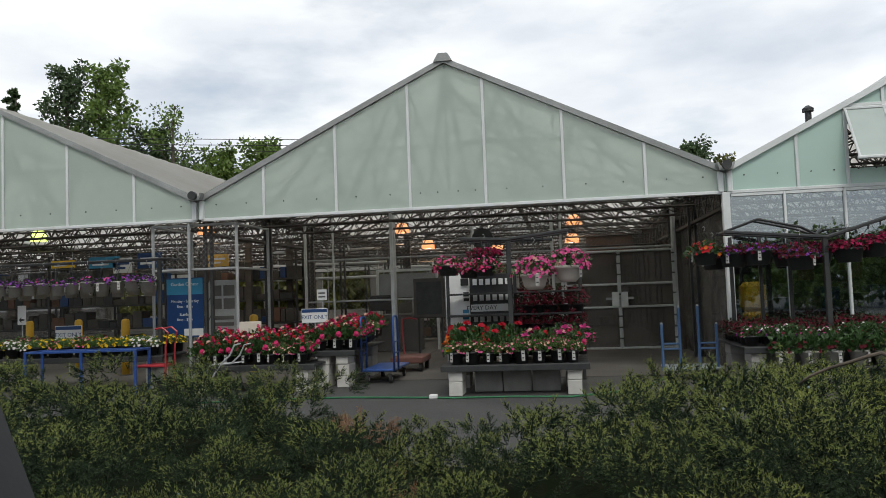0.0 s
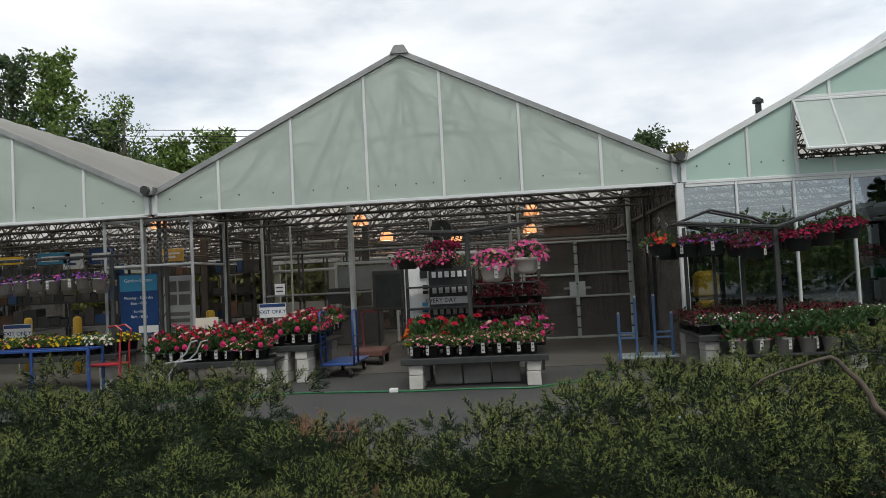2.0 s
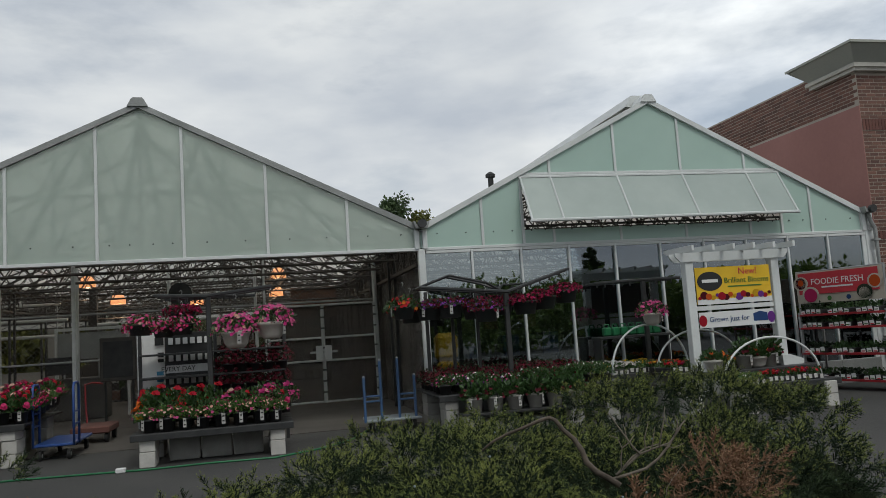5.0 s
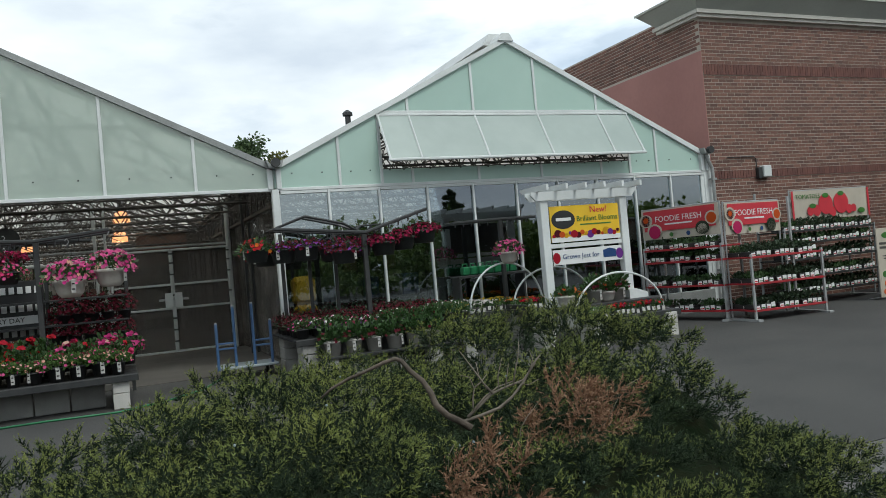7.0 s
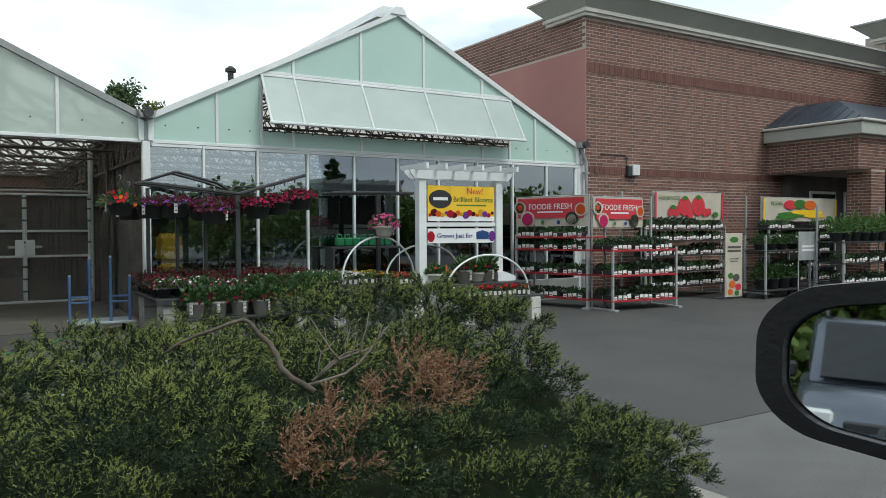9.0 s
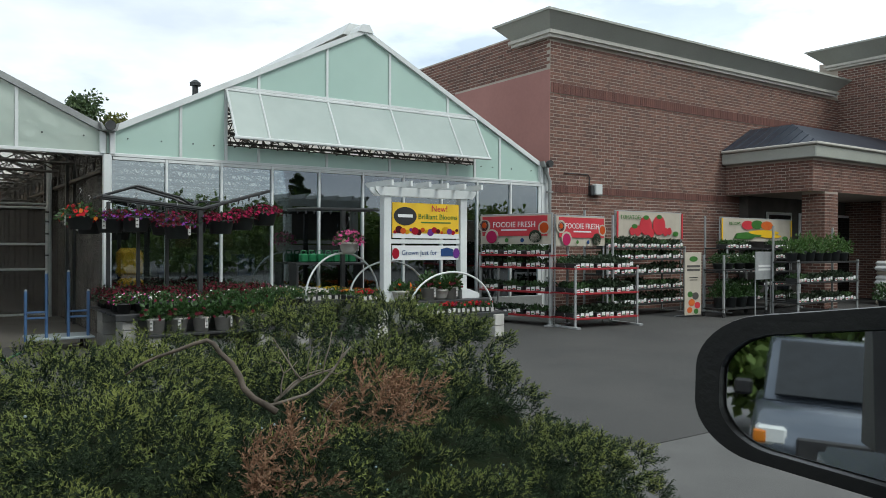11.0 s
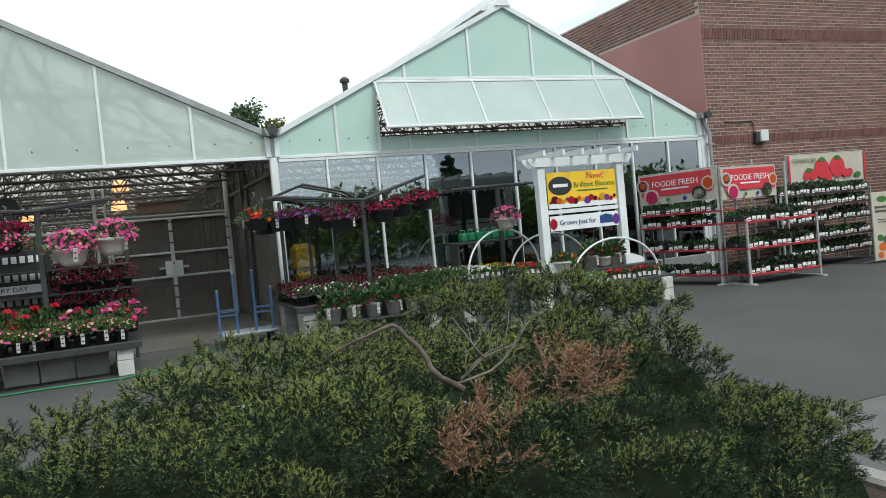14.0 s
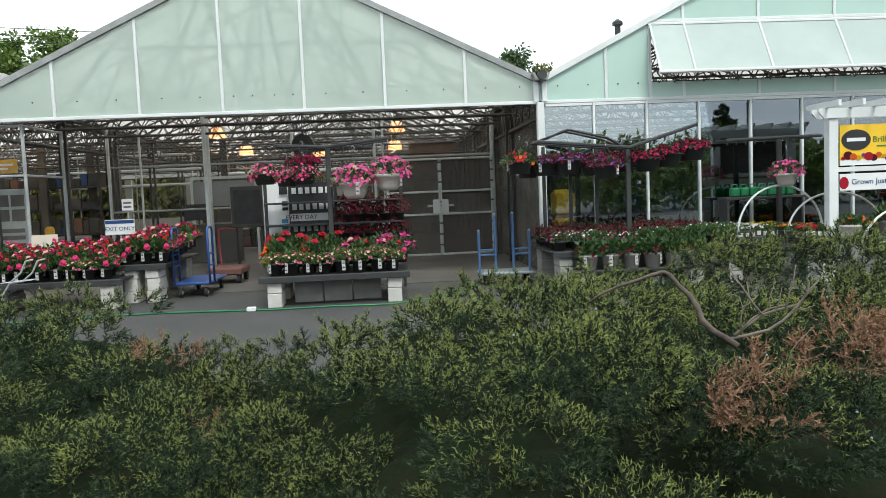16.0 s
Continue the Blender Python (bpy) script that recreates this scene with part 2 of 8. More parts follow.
for nm, a, b2 in (("red", (0.55, 0.02, 0.025), (0.35, 0.012, 0.03)), ("pink", (0.68, 0.13, 0.3), (0.5, 0.06, 0.22)), ("magenta", (0.5, 0.03, 0.2), (0.35, 0.02, 0.12)),
                  ("hotpink", (0.68, 0.06, 0.2), (0.5, 0.025, 0.12)), ("purple", (0.26, 0.07, 0.38), (0.16, 0.04, 0.26)), ("yellow", (0.72, 0.5, 0.03), (0.6, 0.33, 0.02)),
                  ("white", (0.75, 0.72, 0.68), (0.6, 0.55, 0.55)), ("orange", (0.7, 0.2, 0.03), (0.6, 0.09, 0.02)), ("crimson", (0.15, 0.012, 0.03), (0.075, 0.008, 0.014)),
                  ("peach", (0.62, 0.3, 0.22), (0.6, 0.4, 0.34)), ("cherry", (0.42, 0.02, 0.09), (0.24, 0.012, 0.05))):
    M["petal_" + nm] = material("petal_" + nm, a, b2, 0.7, spec=0.15, per="island", fine=40, bump=0.0, thin=0.25, dirt=0.15)
M["blue_paint"] = material("blue_paint", (0.03, 0.085, 0.3), (0.02, 0.055, 0.2), 0.4, scale=6, fine=60, bump=0.08)
M["pale_blue_paint"] = material("pale_blue_paint", (0.07, 0.15, 0.3), (0.05, 0.1, 0.22), 0.45, scale=6, fine=60, bump=0.08)
M["cart_deck"] = material("cart_deck", (0.42, 0.46, 0.48), (0.3, 0.35, 0.38), 0.5, metal=0.4, scale=5, fine=60, bump=0.1)
M["red_paint"] = material("red_paint", (0.42, 0.025, 0.035), (0.28, 0.018, 0.022), 0.4, scale=6, fine=60, bump=0.08)
M["yellow_paint"] = material("yellow_paint", (0.72, 0.42, 0.02), (0.6, 0.34, 0.02), 0.45, scale=4, fine=60, bump=0.05)
M["sign_white"] = material("sign_white", (0.74, 0.74, 0.73), (0.68, 0.68, 0.67), 0.45, scale=3, fine=40, bump=0.02, dirt=0.06)
M["sign_yellow"] = material("sign_yellow", (0.78, 0.5, 0.02), (0.74, 0.45, 0.02), 0.4, scale=3, fine=40, bump=0.02, dirt=0.06)
M["sign_blue"] = material("sign_blue", (0.01, 0.05, 0.17), (0.008, 0.04, 0.14), 0.4, scale=3, fine=40, bump=0.02, dirt=0.06)
M["sign_cyan"] = material("sign_cyan", (0.04, 0.24, 0.4), (0.035, 0.21, 0.36), 0.4, scale=3, fine=40, bump=0.02, dirt=0.06)
M["sign_red"] = material("sign_red", (0.55, 0.035, 0.05), (0.48, 0.03, 0.045), 0.45, scale=3, fine=40, bump=0.03, dirt=0.08)
M["sign_cream"] = material("sign_cream", (0.52, 0.47, 0.385), (0.45, 0.4, 0.33), 0.5, scale=3, fine=40, bump=0.03, dirt=0.1)
M["sign_black"] = material("sign_black", (0.015, 0.015, 0.016), (0.02, 0.02, 0.02), 0.4, scale=3, fine=40, bump=0.02)
M["sign_green"] = material("sign_green", (0.06, 0.2, 0.03), (0.04, 0.14, 0.025), 0.45, scale=5, fine=40, bump=0.02)
M["sign_orange"] = material("sign_orange", (0.65, 0.16, 0.02), (0.55, 0.08, 0.02), 0.45, scale=5, fine=40, bump=0.02)
M["banner_cloth"] = material("banner_cloth", (0.85, 0.85, 0.84), (0.8, 0.8, 0.79), 0.7, scale=3, fine=40, bump=0.02, thin=0.35, dirt=0.06)
M["hose"] = material("hose", (0.02, 0.19, 0.07), (0.015, 0.13, 0.05), 0.4, scale=6, fine=40, bump=0.03)
M["lamp"] = material("lamp", (0.85, 0.6, 0.4), rough=0.4, bump=0.0, glow=(1.0, 0.36, 0.13, 1.1))
M["lamp_green"] = material("lamp_green", (0.7, 0.75, 0.3), rough=0.4, bump=0.0, glow=(0.85, 1.0, 0.25, 1.6))
M["back_wall"] = material("back_wall", (0.42, 0.4, 0.36), (0.32, 0.3, 0.27), 0.8, scale=0.5, fine=8, bump=0.05)
M["dark_stock"] = material("dark_stock", (0.05, 0.048, 0.045), (0.1, 0.09, 0.08), 0.7, scale=2.2, fine=30, bump=0.1)
M["brown_board"] = material("brown_board", (0.2, 0.11, 0.075), (0.1, 0.055, 0.04), 0.8, scale=2, fine=30, bump=0.1)
M["car_paint"] = material("car_paint", (0.13, 0.15, 0.18), (0.12, 0.14, 0.17), 0.25, metal=0.5, scale=2, fine=30, bump=0.0, dirt=0.04)
M["car_glass"] = material("car_glass", (0.02, 0.024, 0.028), rough=0.06, bump=0.0, spec=0.3)
M["amber"] = material("amber", (0.7, 0.22, 0.02), rough=0.15, bump=0.0)
M["mirror"] = material("mirror", (0.8, 0.82, 0.82), (0.8, 0.82, 0.82), rough=0.02, metal=1.0, bump=0.0, dirt=0.0)
M["rubber"] = material("rubber", (0.02, 0.02, 0.02), rough=0.8)

# ---- building helpers ----
def box(bm, x0, x1, y0, y1, z0, z1, bevel=0.0, m=None):
    vs = [bm.verts.new((x, y, z)) for x in (x0, x1) for y in (y0, y1) for z in (z0, z1)]
    fs = [bm.faces.new([vs[i] for i in q]) for q in ((0, 1, 3, 2), (4, 6, 7, 5), (0, 4, 5, 1), (2, 3, 7, 6), (0, 2, 6, 4), (1, 5, 7, 3))]
    if bevel:
        r = bmesh.ops.bevel(bm, geom=list({e for f in fs for e in f.edges}), offset=bevel, segments=1, affect="EDGES", profile=0.7)
        vs = list({v for v in vs if v.is_valid} | {v for f in r["faces"] for v in f.verts})
    if m:
        bmesh.ops.transform(bm, matrix=m, verts=vs)
    return bm


def rod(bm, p, q, r, seg=6, r2=None):
    """A bar from p to q."""
    p, q = Vector(p), Vector(q)
    turn = (q - p).to_track_quat("Z", "Y")
    r2 = r if r2 is None else r2
    rings = []
    for at, rad in ((p, r), (q, r2)):
        rings.append([bm.verts.new(at + turn @ Vector((rad * math.cos(a), rad * math.sin(a), 0))) for a in (2 * math.pi * (i + 0.5) / seg for i in range(seg))])
    for i in range(seg):
        j = (i + 1) % seg
        bm.faces.new((rings[0][i], rings[0][j], rings[1][j], rings[1][i]))
    bm.faces.new(rings[0][::-1]), bm.faces.new(rings[1])
    return bm


def tube(bm, pts, r, seg=6, radii=None):
    """A bent pipe through pts."""
    pts = [Vector(p) for p in pts]
    rings = []
    for i, p in enumerate(pts):
        d = pts[min(i + 1, len(pts) - 1)] - pts[max(i - 1, 0)]
        turn = d.to_track_quat("Z", "Y")
        rad = radii[i] if radii else r
        rings.append([bm.verts.new(p + turn @ Vector((rad * math.cos(2 * math.pi * k / seg), rad * math.sin(2 * math.pi * k / seg), 0))) for k in range(seg)])
    for a, b in zip(rings, rings[1:]):
        for i in range(seg):
            j = (i + 1) % seg
            bm.faces.new((a[i], a[j], b[j], b[i]))
    bm.faces.new(rings[0][::-1]), bm.faces.new(rings[-1])
    return bm


def lathe(bm, profile, seg=14, at=(0, 0, 0)):
    """A turned shape from (radius, height) pairs."""
    rings = [[bm.verts.new((at[0] + r * math.cos(2 * math.pi * k / seg), at[1] + r * math.sin(2 * math.pi * k / seg), at[2] + z)) for k in range(seg)] for r, z in profile]
    for a, b in zip(rings, rings[1:]):
        for i in range(seg):
            j = (i + 1) % seg
            bm.faces.new((a[i], a[j], b[j], b[i]))
    bm.faces.new(rings[0][::-1]), bm.faces.new(rings[-1])
    return bm


def prism(bm, outline, y0, y1):
    """An upright slab whose outline is given in x and z."""
    a = [bm.verts.new((x, y0, z)) for x, z in outline]
    b = [bm.verts.new((x, y1, z)) for x, z in outline]
    bm.faces.new(a), bm.faces.new(b[::-1])
    for i in range(len(a)):
        j = (i + 1) % len(a)
        bm.faces.new((a[j], a[i], b[i], b[j]))
    return bm


def mesh_of(name, bm, mat, smooth=False):
    bmesh.ops.recalc_face_normals(bm, faces=bm.faces)
    me = bpy.data.meshes.new(name)
    bm.to_mesh(me)
    bm.free()
    me.materials.append(mat)
    if smooth:
        me.polygons.foreach_set("use_smooth", [True] * len(me.polygons))
    return me


def array_mesh(name, verts, faces, mat):
    """A mesh from arrays of corners and of triangles."""
    me = bpy.data.meshes.new(name)
    me.vertices.add(len(verts)), me.loops.add(faces.size), me.polygons.add(len(faces))
    me.vertices.foreach_set("co", np.asarray(verts, np.float32).ravel())
    me.loops.foreach_set("vertex_index", np.asarray(faces, np.int32).ravel())
    k = faces.shape[1]
    me.polygons.foreach_set("loop_start", np.arange(0, faces.size, k, dtype=np.int32))
    me.update(calc_edges=True)
    me.materials.append(mat)
    return me


def thing(name, at=(0, 0, 0), label="", category="", group="", kind="", turn=0):
    ob = new(name)
    ob.empty_display_size = 0.1
    ob.matrix_world = pose(*at, 0, 0, turn)
    return tagged(ob, label, category, group, kind)


def part(name, bm, mat, parent=None, label="", smooth=False):
    me = bm if isinstance(bm, bpy.types.Mesh) else mesh_of(name, bm, mat, smooth)
    ob = new(name, me)
    if parent:
        ob.parent = parent
    if label:
        ob["label"] = label
    return ob


def solid(name, bm, mat, label="", category="", group="", kind="", smooth=False):
    """A thing or piece of the setting that is one mesh."""
    return tagged(part(name, bm, mat, smooth=smooth), label, category, group, kind)


def words(name, text, mat, size, parent, m, label=""):
    """Raised lettering, its foot at the origin of m."""
    cu = bpy.data.curves.new(name, "FONT")
    cu.body, cu.size, cu.extrude, cu.align_x, cu.resolution_u = text, size, 0.002, "CENTER", 2
    ob = bpy.data.objects.new(name, cu)
    me = bpy.data.meshes.new_from_object(ob)
    bpy.data.objects.remove(ob)
    me.transform(m)
    me.materials.append(mat)
    return part(name, me, mat, parent, label)


def B():
    return bmesh.new()

# ---- ground ----
g = B()
box(g, -300, 300, -300, 300, -0.3, 0.0)
solid("ground", g, M["old_asphalt"], "weathered light grey asphalt of the car park", "ground", kind="structure")
g = B()
box(g, -60, 60, -8.78, 0.1, 0.0, 0.006)
solid("road", g, M["asphalt"], "dark newer asphalt drive in front of the greenhouses", "road", kind="structure")
floor = tagged(new("floor"), "dark stained concrete greenhouse floor with joints", "floor", kind="structure")
for ix in range(9):
    for iy in range(8):
        g = B()
        x0, y0 = -13.4 + ix * 3.0, 0.12 + iy * 3.6
        box(g, x0 + 0.008, min(x0 + 3.0, 13.4) - 0.008, y0 + 0.008, y0 + 3.592, 0.0, 0.012)
        part("floor_slab", g, M["concrete_floor"], floor)

# planting bed with its kerb
g = B()
box(g, -9.0, 5.12, -11.75, -7.35, 0.0, 0.1)
solid("planting_bed", g, M["mulch"], "brown bark mulch in the planting bed", "mulch", kind="structure")
kerb = tagged(new("kerb"), "pale concrete kerb round the planting bed", "kerb", kind="structure")
def kerb_run(p, q, n):
    p, q = Vector(p), Vector(q)
    d = (q - p) / n
    ang = math.atan2(d.y, d.x)
    for i in range(n):
        c = p + d * (i + 0.5)
        g = B()
        box(g, -d.length / 2 + 0.004, d.length / 2 - 0.004, -0.075, 0.075, 0, 0.14, 0.02, Matrix.Translation(c) @ Matrix.Rotation(ang, 4, "Z"))
        part("kerb_stone", g, M["kerb"], kerb)
kerb_run((5.2, -11.2, 0), (5.2, -7.9, 0), 4)
kerb_run((5.2, -7.9, 0), (4.7, -7.28, 0), 1)
kerb_run((4.7, -7.28, 0), (-9.0, -7.28, 0), 14)
kerb_run((5.2, -11.2, 0), (4.65, -11.82, 0), 1)
kerb_run((4.65, -11.82, 0), (-9.0, -11.82, 0), 14)

# ---- greenhouses: three bays along x, the front at y = 0 ----
BAY, S = 8.96, 1.28
EAVE, GUT, PEAK, BACK = 2.93, 3.27, 5.44, 26.0
def rafter_z(x, c, peak=PEAK):
    return GUT + (peak - GUT) * (1 - abs(x - c) / (BAY / 2))


def gable(c, mat, peak, hole=None, label=""):
    """The sheeted front of a bay: panels between uprights, edge trims, eave beam, gutter posts."""
    root = tagged(new("wall_gable"), label, "gable", kind="structure")
    xs = [c + x for x in (-4.48, -3.26, -1.95, -0.65, 0.64, 1.94, 3.25, 4.48)]
    if hole:
        xs = [4.48, 5.59, 6.91, 8.2, 9.52, 10.87, 12.22, 13.44]
    cut = sorted(set(xs + [c]))
    for a, b in zip(cut, cut[1:]):
        spans = [(a, b, None)]
        if hole and b > hole[0] and a < hole[1]:
            spans = []
            if a < hole[0]:
                spans.append((a, hole[0], None))
            if b > hole[1]:
                spans.append((hole[1], b, None))
            spans += [(max(a, hole[0]), min(b, hole[1]), "low"), (max(a, hole[0]), min(b, hole[1]), "high")]
        for p, q, cutout in spans:
            zb, zp, zq = EAVE, rafter_z(p, c, peak), rafter_z(q, c, peak)
            if cutout == "low":
                zp = zq = hole[2]
            if cutout == "high":
                zb = hole[3]
                if min(zp, zq) <= zb + 0.01:
                    continue
            g = B()
            prism(g, [(p, zb), (q, zb), (q, zq), (p, zp)], 0.0, 0.016)
            part("panel", g, mat, root)
            if cutout != "high":
                for k in (0.27, 0.73):          # screw heads along the sheet
                    g = B()
                    rod(g, (p + (q - p) * k, 0.002, EAVE + 0.24), (p + (q - p) * k, -0.012, EAVE + 0.24), 0.013, 6)
                    part("screw", g, M["dark_steel"], root)
    for x in xs[1:-1]:
        g = B()
        top = rafter_z(x, c, peak) - 0.06
        parts_z = [(EAVE, top)]
        if hole and hole[0] < x < hole[1]:
            parts_z = [(EAVE, hole[2]), (hole[3], top)]
        for z0, z1 in parts_z:
            box(g, x - 0.024, x + 0.024, -0.03, -0.002, z0, z1, 0.006)
        part("upright", g, M["white_metal"], root)
    for s in (-1, 1):
        g = B()
        prism(g, [(c, peak - 0.07), (c, peak + 0.025), (c + s * (BAY / 2 - 0.02), GUT + 0.05), (c + s * (BAY / 2 - 0.02), GUT - 0.055)][::s], -0.06, 0.02)
        part("edge_trim", g, M["grey_trim" if hole is None else "white_metal"], root, "weathered metal edge trim")
    g = B()
    prism(g, [(c - 0.16, peak - 0.05), (c - 0.1, peak + 0.06), (c - 0.07, peak + 0.09), (c + 0.07, peak + 0.09), (c + 0.1, peak + 0.06), (c + 0.16, peak - 0.05)], -0.09, 0.3)
    part("ridge_cap", g, M["grey_trim" if hole is None else "white_metal"], root)
    g = B()
    box(g, c - BAY / 2 + 0.06, c + BAY / 2 - 0.06, -0.035, 0.05, EAVE - 0.05, EAVE + 0.004, 0.006)
    part("eave_beam", g, M["white_metal"], root)
    # bracing just behind the sheets
    g = B()
    for k in range(-3, 4):
        x = c + k * S
        z = rafter_z(x, c, peak) - 0.12
        if hole is None:
            xt = x + (S * 0.5 if k < 0 else -S * 0.5)
            rod(g, (x, 0.045, EAVE + 0.05), (xt, 0.045, rafter_z(xt, c, peak) - 0.15), 0.022, 5)
            rod(g, (x, 0.07, EAVE + 0.05), (x, 0.07, z), 0.025, 5)
    if hole is None:
        rod(g, (c - 0.1, 0.09, peak - 0.3), (c + 1.9, 0.09, EAVE + 0.1), 0.04, 5)
        rod(g, (c + 2.9, 0.09, peak - 1.5), (c + 0.2, 0.09, EAVE + 1.1), 0.035, 5)
        rod(g, (c - 2.4, 0.09, EAVE + 1.05), (c + 2.4, 0.09, EAVE + 1.05), 0.03, 5)
        part("bracing", g, M["truss"], root)
    else:
        g.free()
    return root


VENT = (6.34, 11.55, 3.18, 4.12)
gable(-BAY, M["panel"], PEAK, label="gable of pale grey-green translucent sheeting with uprights")
gable(0, M["panel"], PEAK, label="gable of pale grey-green translucent sheeting with uprights")
gable(BAY, M["panel_mint"], PEAK + 0.1, VENT, "gable of mint green sheeting with a long vent opening")
# braces of the first truss, close behind the translucent sheeting
for c in (-BAY, 0):
    for u, v, top in ((-0.36, -0.24, 1), (-0.2, -0.24, 1), (-0.2, -0.1, 1), (-0.04, -0.1, 1), (0.04, 0.1, 1), (0.2, 0.1, 1), (0.2, 0.24, 1), (0.36, 0.24, 1), (-0.04, 0.0, 1), (0.04, 0.0, 1)):
        g = B()
        xa, xb = c + u * BAY, c + v * BAY
        rod(g, (xa, 0.11, EAVE + 0.12), (xb, 0.11, rafter_z(xb, c) - 0.14), 0.045, 6)
        solid("web_brace", g, M["truss"], "slim steel brace behind the gable sheeting", "brace", kind="structure")


def roof(c, peak):
    for s in (-1, 1):
        n = 70
        g = B()
        rows = []
        for i in range(n + 1):
            y = 0.03 + (BACK - 0.03) * i / n
            lift = -0.05 + 0.018 * (i % 2)
            rows.append((g.verts.new((c, y, peak + lift + 0.03)), g.verts.new((c + s * (BAY / 2 - 0.1), y, GUT + lift + 0.06))))
        for a, b in zip(rows, rows[1:]):
            g.faces.new((a[0], a[1], b[1], b[0]))
        r = bmesh.ops.extrude_face_region(g, geom=g.faces[:])
        for v in [e for e in r["geom"] if isinstance(e, bmesh.types.BMVert)]:
            v.co.z += 0.012
        solid("roof", g, M["roof_sheet"], "corrugated translucent white greenhouse roof sheeting", "roof", kind="structure")


for c, pk in ((-BAY, PEAK), (0, PEAK), (BAY, PEAK + 0.1), (-2 * BAY, PEAK)):
    roof(c, pk)
# raised ridge vent along the mint greenhouse
g = B()
prism(g, [(BAY - 0.25, PEAK + 0.08), (BAY - 0.12, PEAK + 0.3), (BAY + 0.14, PEAK + 0.3), (BAY + 0.26, PEAK + 0.06)], 0.35, BACK)
solid("ridge_vent", g, M["white_metal"], "raised white ridge vent on the mint greenhouse roof", "roof vent", kind="structure")

# gutters and their posts between the bays
for gx in (-1.5 * BAY, -BAY / 2, BAY / 2, 1.5 * BAY):
    g = B()
    prism(g, [(gx - 0.14, GUT + 0.1), (gx - 0.1, GUT - 0.02), (gx + 0.1, GUT - 0.02), (gx + 0.14, GUT + 0.1), (gx + 0.11, GUT + 0.1), (gx + 0.08, GUT), (gx - 0.08, GUT), (gx - 0.11, GUT + 0.1)], -0.2, BACK)
    solid("gutter", g, M["grey_trim"], "dull metal valley gutter between two greenhouses", "gutter", kind="structure")
    g = B()
    rod(g, (gx, -0.2, GUT + 0.05), (gx, -0.28, GUT + 0.05), 0.075, 12)
    solid("gutter_outlet", g, M["dark_steel"], "round dark gutter outlet", "gutter outlet", kind="structure")
    for dx in (-0.07, 0.07):
        g = B()
        box(g, gx + dx - 0.04, gx + dx + 0.04, -0.06, 0.02, EAVE - 0.02, GUT - 0.02, 0.006)
        solid("gutter_strap", g, M["white_metal"], "white strap below the gutter", "post", kind="structure")

# ---- roof trusses, columns, purlins ----
def truss(c, y):
    g = B()
    half = BAY / 2 - 0.1
    low = EAVE + 0.02
    rod(g, (c - half, y, low), (c + half, y, low), 0.028, 5)
    rod(g, (c - half, y, low + 0.34), (c + half, y, low + 0.34), 0.022, 5)
    n = 20
    for k in range(n):
        xa, xb = c - half + 2 * half * k / n, c - half + 2 * half * (k + 1) / n
        rod(g, (xa, y, low), ((xa + xb) / 2, y, low + 0.34), 0.012, 4)
        rod(g, ((xa + xb) / 2, y, low + 0.34), (xb, y, low), 0.012, 4)
    for s in (-1, 1):
        rod(g, (c, y, PEAK - 0.15), (c + s * half, y, GUT - 0.02), 0.03, 5)
        rod(g, (c, y, PEAK - 0.75), (c + s * half, y, GUT - 0.2), 0.02, 5)
        for k in range(7):
            a, b = half * k / 7, half * (k + 1) / 7
            za = PEAK - 0.15 + (GUT - PEAK + 0.13) * k / 7
            zb = PEAK - 0.75 + (GUT - PEAK + 0.55) * (k + 0.5) / 7
            rod(g, (c + s * a, y, za), (c + s * (a + b) / 2, y, zb), 0.013, 4)
            rod(g, (c + s * (a + b) / 2, y, zb), (c + s * b, y, PEAK - 0.15 + (GUT - PEAK + 0.13) * (k + 1) / 7), 0.013, 4)
        for k in range(4):
            a, b = half * k / 4, half * (k + 1) / 4
            rod(g, (c + s * a, y, low), (c + s * (a + b) / 2, y, PEAK - 0.75 + (GUT - PEAK + 0.55) * (k + 0.5) / 4), 0.014, 4)
            rod(g, (c + s * (a + b) / 2, y, PEAK - 0.75 + (GUT - PEAK + 0.55) * (k + 0.5) / 4), (c + s * b, y, low), 0.014, 4)
    solid("roof_truss", g, M["truss"], "brown-grey steel lattice roof truss", "truss", kind="structure")


